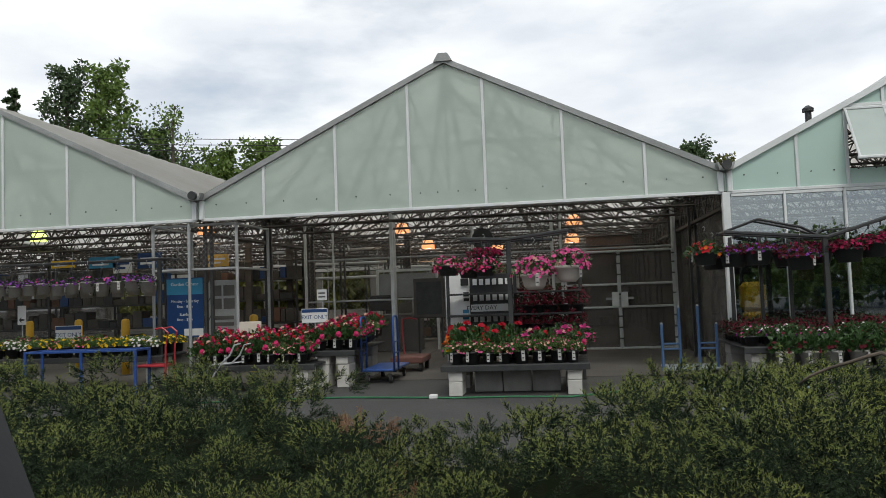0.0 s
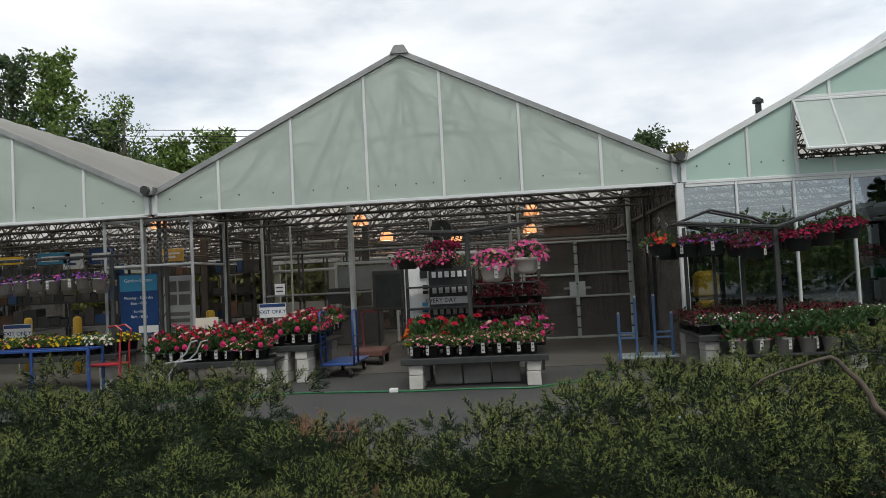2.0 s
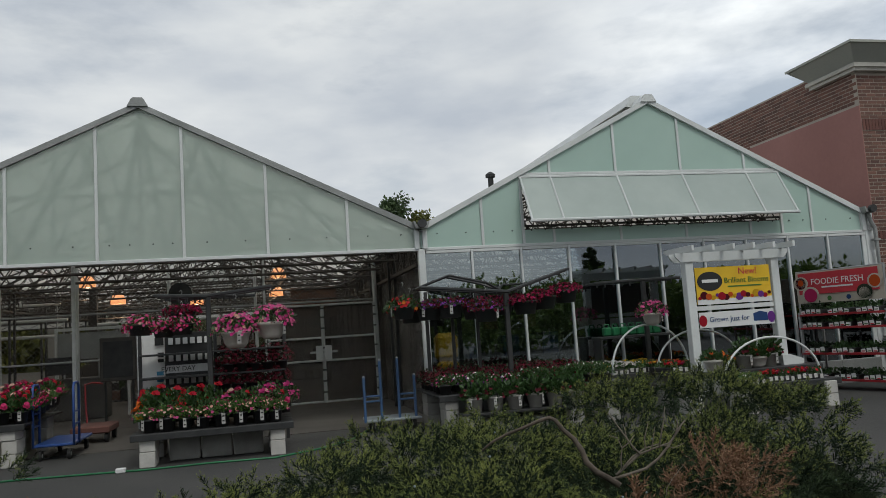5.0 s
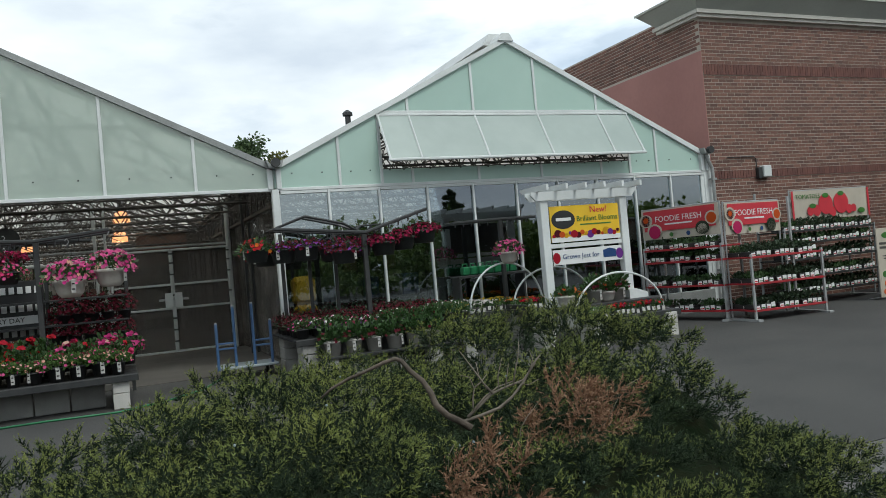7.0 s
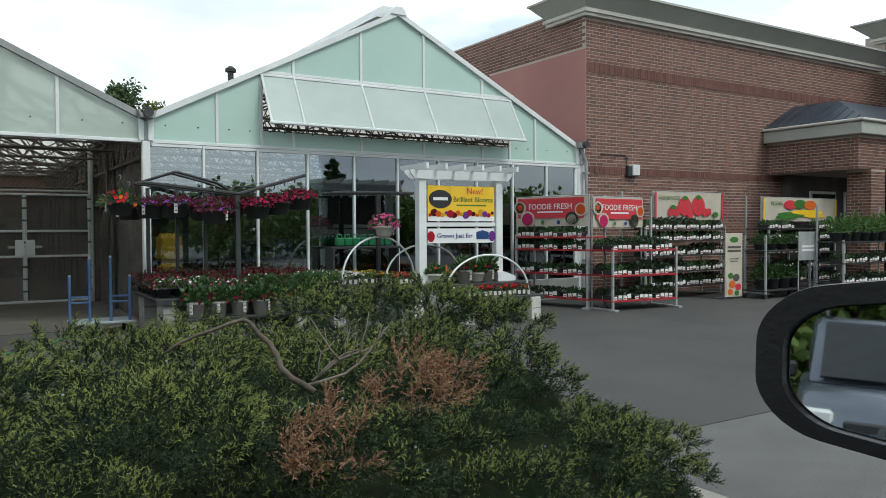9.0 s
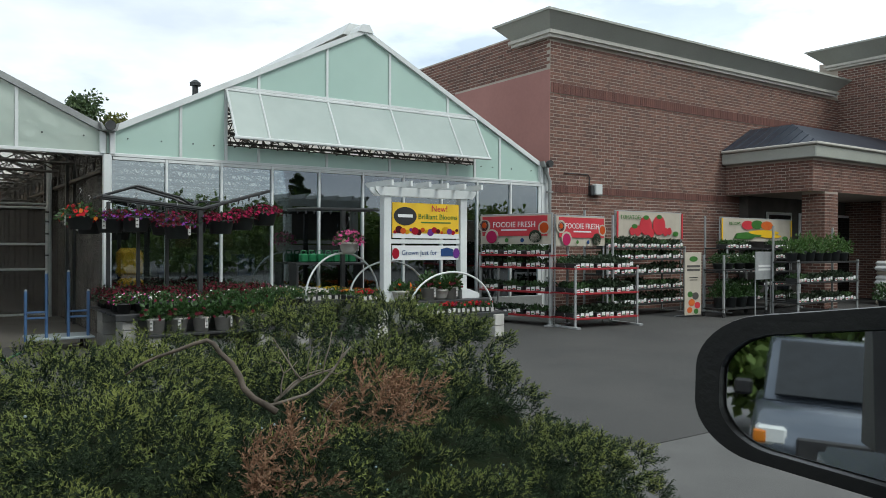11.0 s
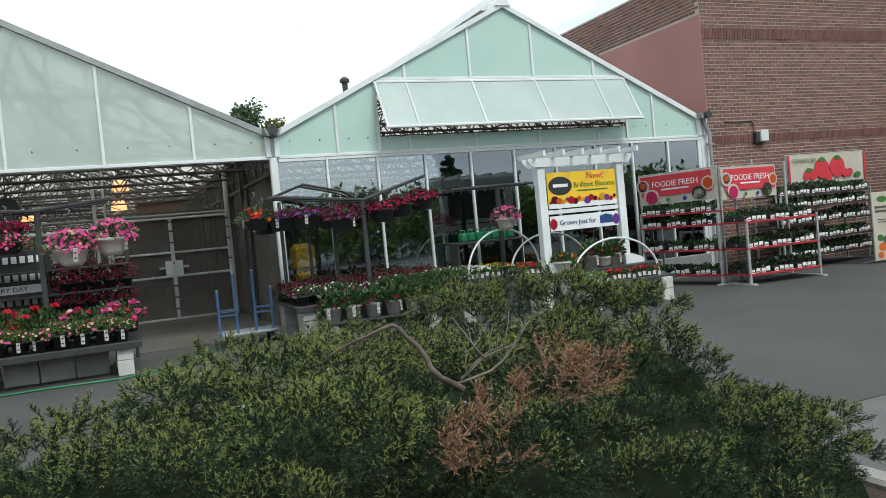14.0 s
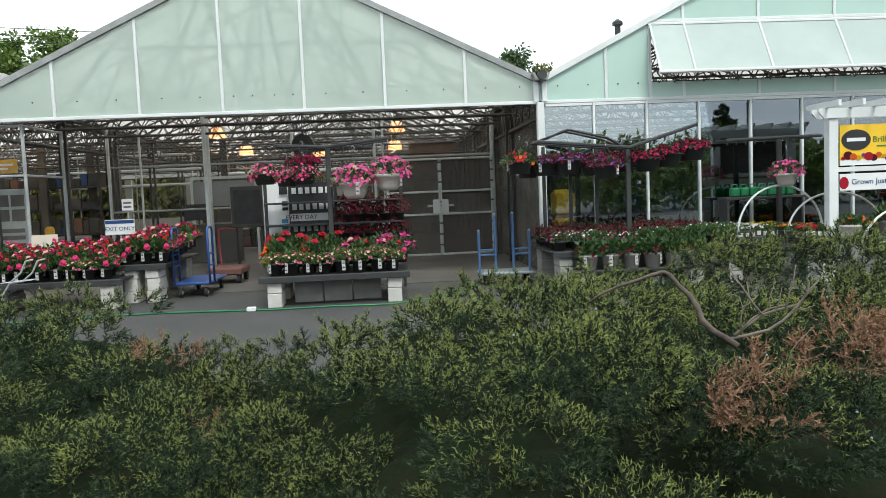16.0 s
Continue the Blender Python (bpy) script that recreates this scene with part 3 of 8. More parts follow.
for c in (-2 * BAY, -BAY, 0, BAY):
    for k in range(14):
        truss(c, 0.35 + 1.9 * k)
    for s in (-1, 1):
        for k in range(1, 5):
            g = B()
            x = c + s * BAY / 2 * k / 5
            z = rafter_z(x, c) - 0.08
            rod(g, (x, 0.2, z), (x, BACK - 0.1, z), 0.022, 5)
            solid("purlin", g, M["truss"], "steel roof purlin", "purlin", kind="structure")
for gx in (-1.5 * BAY, -BAY / 2, BAY / 2):
    for k in range(1 if gx > 0 else 0, 9):
        y = 0.35 + 2.9 * k
        g = B()
        for dx in (-0.06, 0.06):
            box(g, gx + dx - 0.025, gx + dx + 0.025, y - 0.04, y + 0.04, 0.0, GUT, 0.004)
        for j in range(8):
            z = 0.4 + j * 0.34
            rod(g, (gx - 0.05, y, z), (gx + 0.05, y, z + 0.17), 0.01, 4)
        solid("column", g, M["dark_steel"], "dark steel lattice column under the valley gutter", "column", kind="structure")
    g = B()
    for z in (GUT - 0.1, EAVE - 0.25):
        rod(g, (gx, 0.3, z), (gx, BACK - 0.2, z), 0.045, 5)
    for k in range(34):
        y = 0.35 + k * 0.725
        rod(g, (gx, y, EAVE - 0.25), (gx, y + 0.36, GUT - 0.1), 0.012, 4)
        rod(g, (gx, y + 0.36, GUT - 0.1), (gx, y + 0.725, EAVE - 0.25), 0.012, 4)
    solid("lattice_beam", g, M["truss"], "steel lattice beam along the valley", "beam", kind="structure")

# deep open lattice girders across the two open bays
for c in (-BAY, 0):
    for y in (6.9, 12.0, 18.0):
        g = B()
        half, z0, z1 = BAY / 2 - 0.12, 2.5, EAVE + 0.05
        rod(g, (c - half, y, z0), (c + half, y, z0), 0.022, 5)
        for k in range(9):
            xa, xb = c - half + 2 * half * k / 9, c - half + 2 * half * (k + 1) / 9
            rod(g, (xa, y, z0), (xb, y, z1), 0.014, 4)
            rod(g, (xa, y, z1), (xb, y, z0), 0.014, 4)
        solid("lattice_girder", g, M["truss"], "open steel lattice girder below the roof trusses", "girder", kind="structure")

# ---- back and outer walls ----
g = B()
box(g, -BAY / 2, 13.6, BACK, BACK + 0.2, 0, 2.75)
box(g, -2.5 * BAY, -BAY / 2, BACK, BACK + 0.2, 0, 0.8)
for k in range(7):
    box(g, -2.5 * BAY + k * 2.9, -2.5 * BAY + k * 2.9 + 0.3, BACK, BACK + 0.2, 0.8, 2.75)
solid("wall_back", g, M["back_wall"], "pale grey wall at the back of the greenhouses", "wall", kind="structure")
for c in (-2 * BAY, -BAY, 0, BAY):
    g = B()
    prism(g, [(c - BAY / 2, 2.75), (c + BAY / 2, 2.75), (c + BAY / 2, GUT), (c, PEAK), (c - BAY / 2, GUT)], BACK + 0.05, BACK + 0.07)
    solid("wall_back_gable", g, M["roof_sheet"], "translucent sheeting of the rear gable", "gable", kind="structure")
g = B()
box(g, -2.5 * BAY - 0.2, -2.5 * BAY, 0, BACK, 0, GUT)
solid("wall_west", g, M["net"], "dark netted side wall of the far greenhouse", "wall", kind="structure")
g = B()
box(g, BAY / 2 + 0.09, BAY / 2 + 0.12, 0.3, BACK, 0, EAVE)
solid("wall_partition", g, M["net"], "dark netted partition between two greenhouses", "wall", kind="structure")

# added screen, no known part: keeps the inside dim behind the glass
g = B()
box(g, BAY / 2 + 0.12, 13.6, 8.0, 8.05, 0, 2.7)
solid("wall_shade_net", g, M["screen_green"], "dull green screen added to dim the view through the glass", "wall", kind="structure")

# ---- glazed front of the mint greenhouse ----
g = B()
box(g, 4.42, 4.54, -0.05, 0.06, 0.0, EAVE - 0.02, 0.01)
solid("corner_post", g, M["white_metal"], "white metal corner post of the glazed front", "post", kind="structure")
WX = [4.54] + [4.475 + 0.895 * k for k in range(1, 11)]
for a, b in zip(WX, WX[1:]):
    win = thing("window", ((a + b) / 2, 0, 0), "tall tinted greenhouse window between white bars", "window", kind="structure")
    w = (b - a) / 2
    g = B()
    box(g, -w, w, 0.012, 0.02, 0.45, EAVE - 0.06)
    p = part("pane", g, M["glass"], win)
    p.visible_shadow = False
    g = B()
    box(g, w - 0.019, w + 0.019, -0.03, 0.03, 0.45, EAVE - 0.05, 0.005)
    part("window_bar", g, M["white_metal"], win)
    g = B()
    box(g, -w + 0.022, w - 0.022, -0.028, 0.03, EAVE - 0.1, EAVE - 0.052, 0.004)
    part("window_head", g, M["white_metal"], win)
    g = B()
    box(g, -w, w, -0.03, 0.05, 0.0, 0.45, 0.01)
    part("window_base", g, M["grey_trim"], win)
g = B()
box(g, 13.32, 13.62, -0.01, 0.08, 0, GUT)
solid("wall_end_strip", g, M["white_metal"], "white closing strip beside the brick wall", "trim", kind="structure")

# long awning vent
vent = thing("vent_window", (0, 0, 0), "long greenhouse awning vent propped open, pale frosted panels", "vent")
sl = [VENT[0], 6.91, 8.2, 9.52, 10.87, VENT[1]]
zt, zb, yb = VENT[3], 3.27, -0.52
for a, b in zip(sl, sl[1:]):
    g = B()
    q = [(a, -0.03, zt), (b, -0.03, zt), (b, yb, zb), (a, yb, zb)]
    vs = [g.verts.new(p) for p in q] + [g.verts.new((p[0], p[1] + 0.018, p[2] + 0.008)) for p in q]
    for f in ((0, 1, 2, 3), (7, 6, 5, 4), (0, 4, 5, 1), (1, 5, 6, 2), (2, 6, 7, 3), (3, 7, 4, 0)):
        g.faces.new([vs[i] for i in f])
    part("vent_pane", g, M["vent_panel"], vent)
for x in sl:
    g = B()
    rod(g, (x, -0.035, zt), (x, yb - 0.01, zb), 0.02, 6)
    part("vent_bar", g, M["white_metal"], vent)
for y, z, nm in ((-0.03, zt, "hinge_rail"), (yb - 0.005, zb, "bottom_rail")):
    g = B()
    rod(g, (VENT[0] - 0.03, y, z), (VENT[1] + 0.03, y, z), 0.028, 6)
    part(nm, g, M["white_metal"], vent)
for x in (VENT[0] + 0.05, 8.0, 9.5, VENT[1] - 0.05):
    g = B()
    rod(g, (x, 0.06, VENT[2] + 0.15), (x, yb + 0.05, zb + 0.06), 0.012, 5)
    part("prop", g, M["truss"], vent)
g = B()
for x0 in np.arange(VENT[0], VENT[1] - 0.2, 0.26):
    rod(g, (x0, 0.1, VENT[2] + 0.02), (x0 + 0.13, 0.1, VENT[2] + 0.22), 0.012, 4)
    rod(g, (x0 + 0.13, 0.1, VENT[2] + 0.22), (x0 + 0.26, 0.1, VENT[2] + 0.02), 0.012, 4)
rod(g, (VENT[0], 0.1, VENT[2] + 0.23), (VENT[1], 0.1, VENT[2] + 0.23), 0.02, 5)
rod(g, (VENT[0], 0.1, VENT[2] + 0.01), (VENT[1], 0.1, VENT[2] + 0.01), 0.02, 5)
part("lattice", g, M["truss"], vent, "rusty lattice bar behind the vent")
g = B()
box(g, VENT[0] - 0.03, VENT[0] + 0.02, -0.035, -0.004, EAVE, VENT[3], 0.004)
part("side_bar", g, M["white_metal"], vent)
g = B()
box(g, VENT[1] - 0.02, VENT[1] + 0.03, -0.035, -0.004, EAVE, VENT[3], 0.004)
part("side_bar", g, M["white_metal"], vent)
g = B()
box(g, 6.3, 11.6, -0.028, -0.003, VENT[3] + 0.03, VENT[3] + 0.08, 0.004)
part("cross_bar", g, M["white_metal"], vent)
stack = thing("flue", (6.74, 3.0, 4.3), "dark round flue pipe with a cap on the roof", "flue")
g = B()
rod(g, (0, 0, 0), (0, 0, 0.5), 0.06, 10)
part("pipe", g, M["dark_steel"], stack)
g = B()
lathe(g, [(0.11, 0.44), (0.11, 0.5), (0.03, 0.56)], 10)
part("cap", g, M["dark_steel"], stack)

# ---- brick store beside the greenhouses ----
BX, BTOP = 13.66, 6.14
g = B()
box(g, BX, 27.0, 0.0, 0.3, 0, BTOP)
wall_store = solid("wall_store", g, M["mortar"], "red-brown brick store wall with darker soldier bands", "wall", kind="structure")
g = B()
box(g, BX + 0.002, BX + 0.3, 0.3, 26, 0, BTOP + 0.3)
solid("wall_store_side", g, M["mortar"], "brick side wall of the store", "wall", kind="structure")
g = B()
box(g, BX - 0.02, BX + 0.001, 0.0, 3.6, 0.0, 5.45)
solid("wall_pink_panel", g, M["pink_wall"], "dull pink painted side wall panel", "wall", kind="structure")
# tower further along
g = B()
box(g, 25.7, 40, -12.0, 0.6, 0, 7.3)
solid("wall_tower", g, M["mortar"], "dark brick entrance block of the store", "wall", kind="structure")


def cornice(points, z0, z1, out, name):
    """A flared fascia with a stone moulding below, along a line seen from outside (the outside is on the right hand)."""
    root = tagged(new(name), "grey-green flared roof fascia over a pale moulding", "cornice", kind="structure")
    for (ax, ay), (bx, by) in zip(points, points[1:]):
        d = Vector((bx - ax, by - ay, 0)).normalized()
        nrm = Vector((d.y, -d.x, 0))
        for prof, mat, nm in (([(-0.02, z0), (0.12, z0), (0.12, z0 + 0.07), (0.17, z0 + 0.07), (0.17, z0 + 0.15), (-0.02, z0 + 0.15)], "stone_trim", "moulding"),
                              ([(0.0, z0 + 0.154), (0.1, z0 + 0.154), (0.14 + out, z1 - 0.05), (0.17 + out, z1 - 0.05), (0.17 + out, z1), (0.0, z1)], "fascia", "fascia_board")):
            g = B()
            ends = []
            for base, sgn in (((ax, ay), -1), ((bx, by), 1)):
                ends.append([g.verts.new((base[0] + nrm.x * o + sgn * d.x * max(o, 0), base[1] + nrm.y * o + sgn * d.y * max(o, 0), z)) for o, z in prof])
            for i in range(len(prof)):
                j = (i + 1) % len(prof)
                g.faces.new((ends[0][i], ends[0][j], ends[1][j], ends[1][i]))
            g.faces.new(ends[0][::-1]), g.faces.new(ends[1])
            part(nm, g, M[mat], root)


cornice([(BX, 1.1), (BX, 0.0), (25.3, 0.0)], BTOP, 6.66, 0.26, "cornice")
cornice([(25.7, 0.2), (25.7, -12.0)], 7.05, 7.65, 0.4, "cornice_tower")

# entrance canopy
can = thing("entrance_canopy", (20.0, 0, 0), "brick entrance canopy with blue-grey metal hip roof", "canopy", kind="structure")
g = B()
box(g, 0, 5.6, -2.45, -0.02, 2.9, 3.7)
part("brick_header", g, M["mortar"], can)
g = B()
box(g, -0.18, 5.6, -2.63, -0.02, 3.7, 4.0, 0.02)
part("fascia_board", g, M["fascia"], can)
g = B()
box(g, -0.24, 5.6, -2.69, -0.02, 4.0, 4.07, 0.02)
part("edge_moulding", g, M["stone_trim"], can)
g = B()
vs = [g.verts.new(p) for p in ((-0.2, -0.03, 4.075), (-0.2, -2.65, 4.075), (5.6, -2.65, 4.075), (5.6, -0.03, 4.075), (1.05, -0.03, 4.75), (1.05, -1.3, 4.75), (5.6, -1.3, 4.75), (5.6, -0.03, 4.75))]
for f in ((0, 1, 5, 4), (1, 2, 6, 5), (2, 3, 7, 6), (4, 5, 6, 7), (0, 3, 2, 1), (0, 4, 7, 3)):
    g.faces.new([vs[i] for i in f])
part("hip_roof", g, M["blue_roof"], can, "blue-grey standing seam metal roof")
for k in range(9):
    g = B()
    y = -2.5 + k * 0.3
    zt = min(1.0, (y + 2.65) / 1.35)
    rod(g, (-0.2, y, 4.085), (-0.2 + 1.25 * zt, y, 4.085 + 0.675 * zt), 0.014, 4)
    part("seam", g, M["blue_roof"], can)
for x, y in ((0.55, -2.45), (4.6, -2.45)):
    g = B()
    box(g, x, x + 0.6, y, y + 0.6, 0, 2.9)
    part("brick_column", g, M["mortar"], can)
# dark slab whose colour stands in for the shade under the canopy
g = B()
box(g, 0.6, 5.6, -0.3, -0.03, 0, 2.9)
part("entrance_front", g, M["dark_stock"], can, "dark store entrance front with its shade painted in")
for x in (1.4, 3.0, 4.6):
    g = B()
    box(g, x, x + 1.2, -0.36, -0.31, 0.05, 2.5, 0.01)
    part("door_frame", g, M["white_metal"], can)
    g = B()
    box(g, x + 0.08, x + 1.12, -0.38, -0.362, 0.12, 2.42)
    part("door_glass", g, M["car_glass"], can)

# wall box and its conduit
wb = thing("wall_light", (14.97, 0, 2.83), "small grey wall light box with a dark bracket", "wall light")
g = B()
box(g, -0.02, 0.2, -0.16, -0.02, -0.12, 0.13, 0.015)
part("housing", g, M["white_metal"], wb)
g = B()
box(g, -0.13, -0.02, -0.12, -0.004, -0.15, 0.1, 0.015)
part("bracket", g, M["dark_steel"], wb)
g = B()
tube(g, [(-0.1, -0.03, 0.1), (-0.1, -0.03, 0.28), (-0.16, -0.03, 0.34), (-0.9, -0.03, 0.34)], 0.012)
part("conduit", g, M["dark_steel"], wb)
dp = thing("downpipe", (13.5, -0.08, 0), "grey downpipe at the greenhouse corner", "downpipe", kind="structure")
g = B()
tube(g, [(-0.06, 0, 3.3), (-0.02, -0.03, 3.1), (0.06, -0.03, 2.95), (0.06, -0.03, 0.05)], 0.04, 8)
part("pipe", g, M["grey_trim"], dp)
for z in (0.8, 1.9, 2.7):
    g = B()
    box(g, 0.0, 0.12, -0.08, 0.03, z, z + 0.04)
    part("clip", g, M["grey_trim"], dp)

# ---- juniper bed ----
rng = np.random.default_rng(7)
MOUNDS = ((-1.17, -8.86, 2.25, 2.99, 0.93), (2.97, -9.23, 1.72, 1.59, 0.98), (4.08, -8.77, 0.98, 1.21, 1.08), (0.75, -10.3, 1.1, 1.4, 0.76), (3.3, -10.2, 0.93, 1.07, 1.04), (2.55, -10.6, 1, 0.95, 1.07), (4.6, -8.85, 0.5, 0.6, 0.5), (1.15, -8.03, 1.67, 1.14, 0.54), (4.3, -9.66, 0.98, 0.85, 0.63))
def mound(x, y):
    h = np.zeros_like(x)
    for mx, my, rx, ry, top in MOUNDS:
        d = ((x - mx) / rx) ** 2 + ((y - my) / ry) ** 2
        h = np.maximum(h, top * np.clip(1 - d * d, 0, 1) ** 0.3)
    return h


def spray_shape(seed, fingers=13, spread=1.0):
    """A juniper plume along +z, 1 long: fingers of short needles set spirally round a stem. Returns the inner growth and the young outer ends."""
    q = random.Random(seed)
    inner, outer = ([], []), ([], [])
    bend = Vector((q.uniform(-0.25, 0.25), q.uniform(-0.25, 0.25), 0))
    def blade(to, p, e, ln, w):
        v, f = to
        c = e.cross(Vector((q.uniform(-1, 1), q.uniform(-1, 1), q.uniform(-1, 1)))).normalized() * w
        i = len(v)
        v.extend((tuple(p - c), tuple(p + c), tuple(p + e * ln)))
        f.append((i, i + 1, i + 2))
    for k in range(fingers):
        t = 0.1 + 0.9 * k / (fingers - 1)
        p = Vector((0, 0, t * 0.75)) + bend * t * t
        an = 2.4 * k + q.uniform(-0.5, 0.5)
        d = Vector((math.cos(an) * spread, math.sin(an) * spread, 0.45 + 1.4 * t)).normalized()
        ln = (0.5 - 0.24 * t) * q.uniform(0.75, 1.2)
        curl = Vector((0, 0, 0.12))
        s = d.cross(Vector((0.3, 0.5, 0.8))).normalized()
        u = d.cross(s)
        blade(inner, p, d, ln * 0.9, 0.03)
        for j in range(8):
            h = 0.15 + 0.85 * j / 7
            a2 = 2.4 * j
            e = (d * 1.15 + s * math.cos(a2) + u * math.sin(a2)).normalized()
            blade(inner if h < 0.6 else outer, p + d * ln * h + curl * h * h * ln, e, 0.115 * q.uniform(0.8, 1.2), 0.021)
    return [(np.array(v), np.array(f)) for v, f in (inner, outer)]


def scatter(shape, at, way, size, twist):
    """Copies of a small shape, one at each point, turned to its way: arrays for one mesh."""
    v, f = shape
    way = way / np.linalg.norm(way, axis=1, keepdims=True)
    ref = np.where(np.abs(way[:, 2:3]) > 0.9, [[1.0, 0, 0]], [[0, 0, 1.0]])
    a = np.cross(ref, way)
    a /= np.linalg.norm(a, axis=1, keepdims=True)
    b = np.cross(way, a)
    ct, st = np.cos(twist)[:, None], np.sin(twist)[:, None]
    a, b = a * ct + b * st, b * ct - a * st
    pts = at[:, None, :] + size[:, None, None] * (v[None, :, 0:1] * a[:, None, :] + v[None, :, 1:2] * b[:, None, :] + v[None, :, 2:3] * way[:, None, :])
    faces = f[None] + (np.arange(len(at)) * len(v))[:, None, None]
    return pts.reshape(-1, 3), faces.reshape(-1, f.shape[1])


SPRAYS = [spray_shape(k) for k in range(4)]
DRY = [spray_shape(20 + k, 12, 1.2) for k in range(2)]
lumps = []
for gx in np.arange(-3.5, 5.3, 0.31):
    for gy in np.arange(-11.9, -7.3, 0.29):
        x, y = gx + rng.uniform(-0.1, 0.1), gy + rng.uniform(-0.1, 0.1)
        h = float(mound(np.array([x]), np.array([y]))[0])
        if h > 0.22:
            # lower lumps get a darker tone: shade painted into the hollows
            up = rng.uniform(-1, 0.3)
            lumps.append((x, y, h + 0.31 * up + (0.07 if x < 1.8 else 0.05 if x > 3.6 else 0.02), rng.uniform(0.15, 0.22), np.clip(0.72 + 0.6 * up + rng.uniform(-0.3, 0.3), 0, 1)))
lumps = [(x, y, min(h, 0.98) if 2.4 < x < 3.4 and y < -10.75 else h, r, tn) for x, y, h, r, tn in lumps if math.hypot(x - 3.1, y + 10.72) > 0.2]
for x, y, z, r in ((2.7, -11.0, 1.04, 0.12), (2.84, -10.98, 1.03, 0.13), (2.56, -10.98, 1.07, 0.13), (3.05, -10.74, 1.1, 0.12), (3.18, -10.68, 1.1, 0.12), (2.95, -10.68, 1.06, 0.1)):
    lumps.append((x, y, z, r, 0.4))
lumps = np.array(lumps)
DEAD = ((2.6, -11.06, 0.055), (2.7, -11.05, 0.06), (2.98, -10.8, 0.07), (3.08, -10.8, 0.09), (3.18, -10.76, 0.08), (0.66, -8.4, 0.22), (0.95, -9.2, 0.18))
SHRUBS = (("juniper_shrub", -9.0, 0.55), ("juniper_shrub", 0.55, 2.75), ("juniper_shrub", 2.75, 9.0))
for name, xa, xb in SHRUBS:
    mine = lumps[(lumps[:, 0] >= xa) & (lumps[:, 0] < xb)]
    base = (max(xa, -4) + min(xb, 5)) / 2
    root = thing(name, (0, 0, 0.1), "low spreading juniper shrub with bright green tips", "shrub", group="juniper shrubs in the bed")
    root.matrix_world = pose(base, -9.6, 0.1)
    off = np.array((base, -9.6, 0.1))
    at, way, tone = [], [], []
    for x, y, top, r, tn in mine:
        n = int((3000 if y < -9.9 else 900) * r * r) + 20
        d = rng.normal(size=(n, 3))
        d /= np.linalg.norm(d, axis=1, keepdims=True)
        d = d[(d[:, 2] > -0.22) & (d[:, 1] < 0.5 + 0.6 * d[:, 2])]
        lean = np.array((rng.normal() * 0.25 + 0.1 * (x - 1.2), rng.normal() * 0.25 - 0.1, 0.45))
        p = np.array((x, y, top - r * 0.62)) + d * np.array((r, r, r * 0.5)) * rng.uniform(0.78, 1.0, (len(d), 1))
        at.append(p)
        way.append(d * np.array((0.8, 0.8, 0.4)) + lean + rng.normal(size=d.shape) * 0.17)
        # brighter where a spray faces up: young growth plus painted sunlight
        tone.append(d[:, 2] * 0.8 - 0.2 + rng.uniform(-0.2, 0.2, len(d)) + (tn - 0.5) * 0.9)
    at, way, tone = np.concatenate(at), np.concatenate(way), np.concatenate(tone)
    keep = at[:, 2] > mound(at[:, 0], at[:, 1]) - 0.75
    at, way, tone = at[keep], way[keep], tone[keep]
    is_dead = np.zeros(len(at), bool)
    for dx, dy, dr in DEAD:
        is_dead |= np.hypot(at[:, 0] - dx, at[:, 1] - dy) < dr * rng.uniform(0.7, 1.15, len(at))
    is_dead &= (at[:, 2] > 0.92) | (at[:, 0] < 2)
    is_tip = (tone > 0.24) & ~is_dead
    size, twist = (0.065 + 0.045 * rng.uniform(0, 1, len(at)) ** 2) * np.where(is_dead, 1.25, np.where(at[:, 1] < -9.9, 1.0, 1.4)), rng.uniform(0, 6.28, len(at))
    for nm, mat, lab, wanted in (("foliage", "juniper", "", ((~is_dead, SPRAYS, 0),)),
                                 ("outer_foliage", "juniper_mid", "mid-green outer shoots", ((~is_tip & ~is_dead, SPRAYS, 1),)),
                                 ("tip_foliage", "juniper_lit_tip", "yellow-green young foliage, brightened on tops as if sunlit", ((is_tip, SPRAYS, 1),)),
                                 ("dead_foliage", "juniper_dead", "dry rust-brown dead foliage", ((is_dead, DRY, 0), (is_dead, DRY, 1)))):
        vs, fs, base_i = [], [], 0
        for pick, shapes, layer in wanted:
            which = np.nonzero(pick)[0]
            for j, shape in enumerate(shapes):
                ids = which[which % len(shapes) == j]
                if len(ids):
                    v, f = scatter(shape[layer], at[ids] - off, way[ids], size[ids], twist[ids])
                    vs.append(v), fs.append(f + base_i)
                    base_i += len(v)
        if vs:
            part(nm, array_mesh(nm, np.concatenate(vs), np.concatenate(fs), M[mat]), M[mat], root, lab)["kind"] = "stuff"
    # near-black sheet below the plumes; its colour stands in for shade in the gaps
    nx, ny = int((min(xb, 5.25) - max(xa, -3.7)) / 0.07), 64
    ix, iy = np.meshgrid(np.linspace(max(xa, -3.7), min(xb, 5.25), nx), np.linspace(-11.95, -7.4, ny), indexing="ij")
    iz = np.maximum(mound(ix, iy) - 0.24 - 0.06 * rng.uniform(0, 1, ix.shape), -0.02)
    grid = np.stack((ix - off[0], iy - off[1], iz - off[2]), 2).reshape(-1, 3)
    i0 = (np.arange(nx - 1)[:, None] * ny + np.arange(ny - 1)[None]).ravel()
    core = array_mesh("inner_growth", grid, np.stack((i0, i0 + ny, i0 + ny + 1, i0 + 1), 1), M["juniper_gap_shade"])
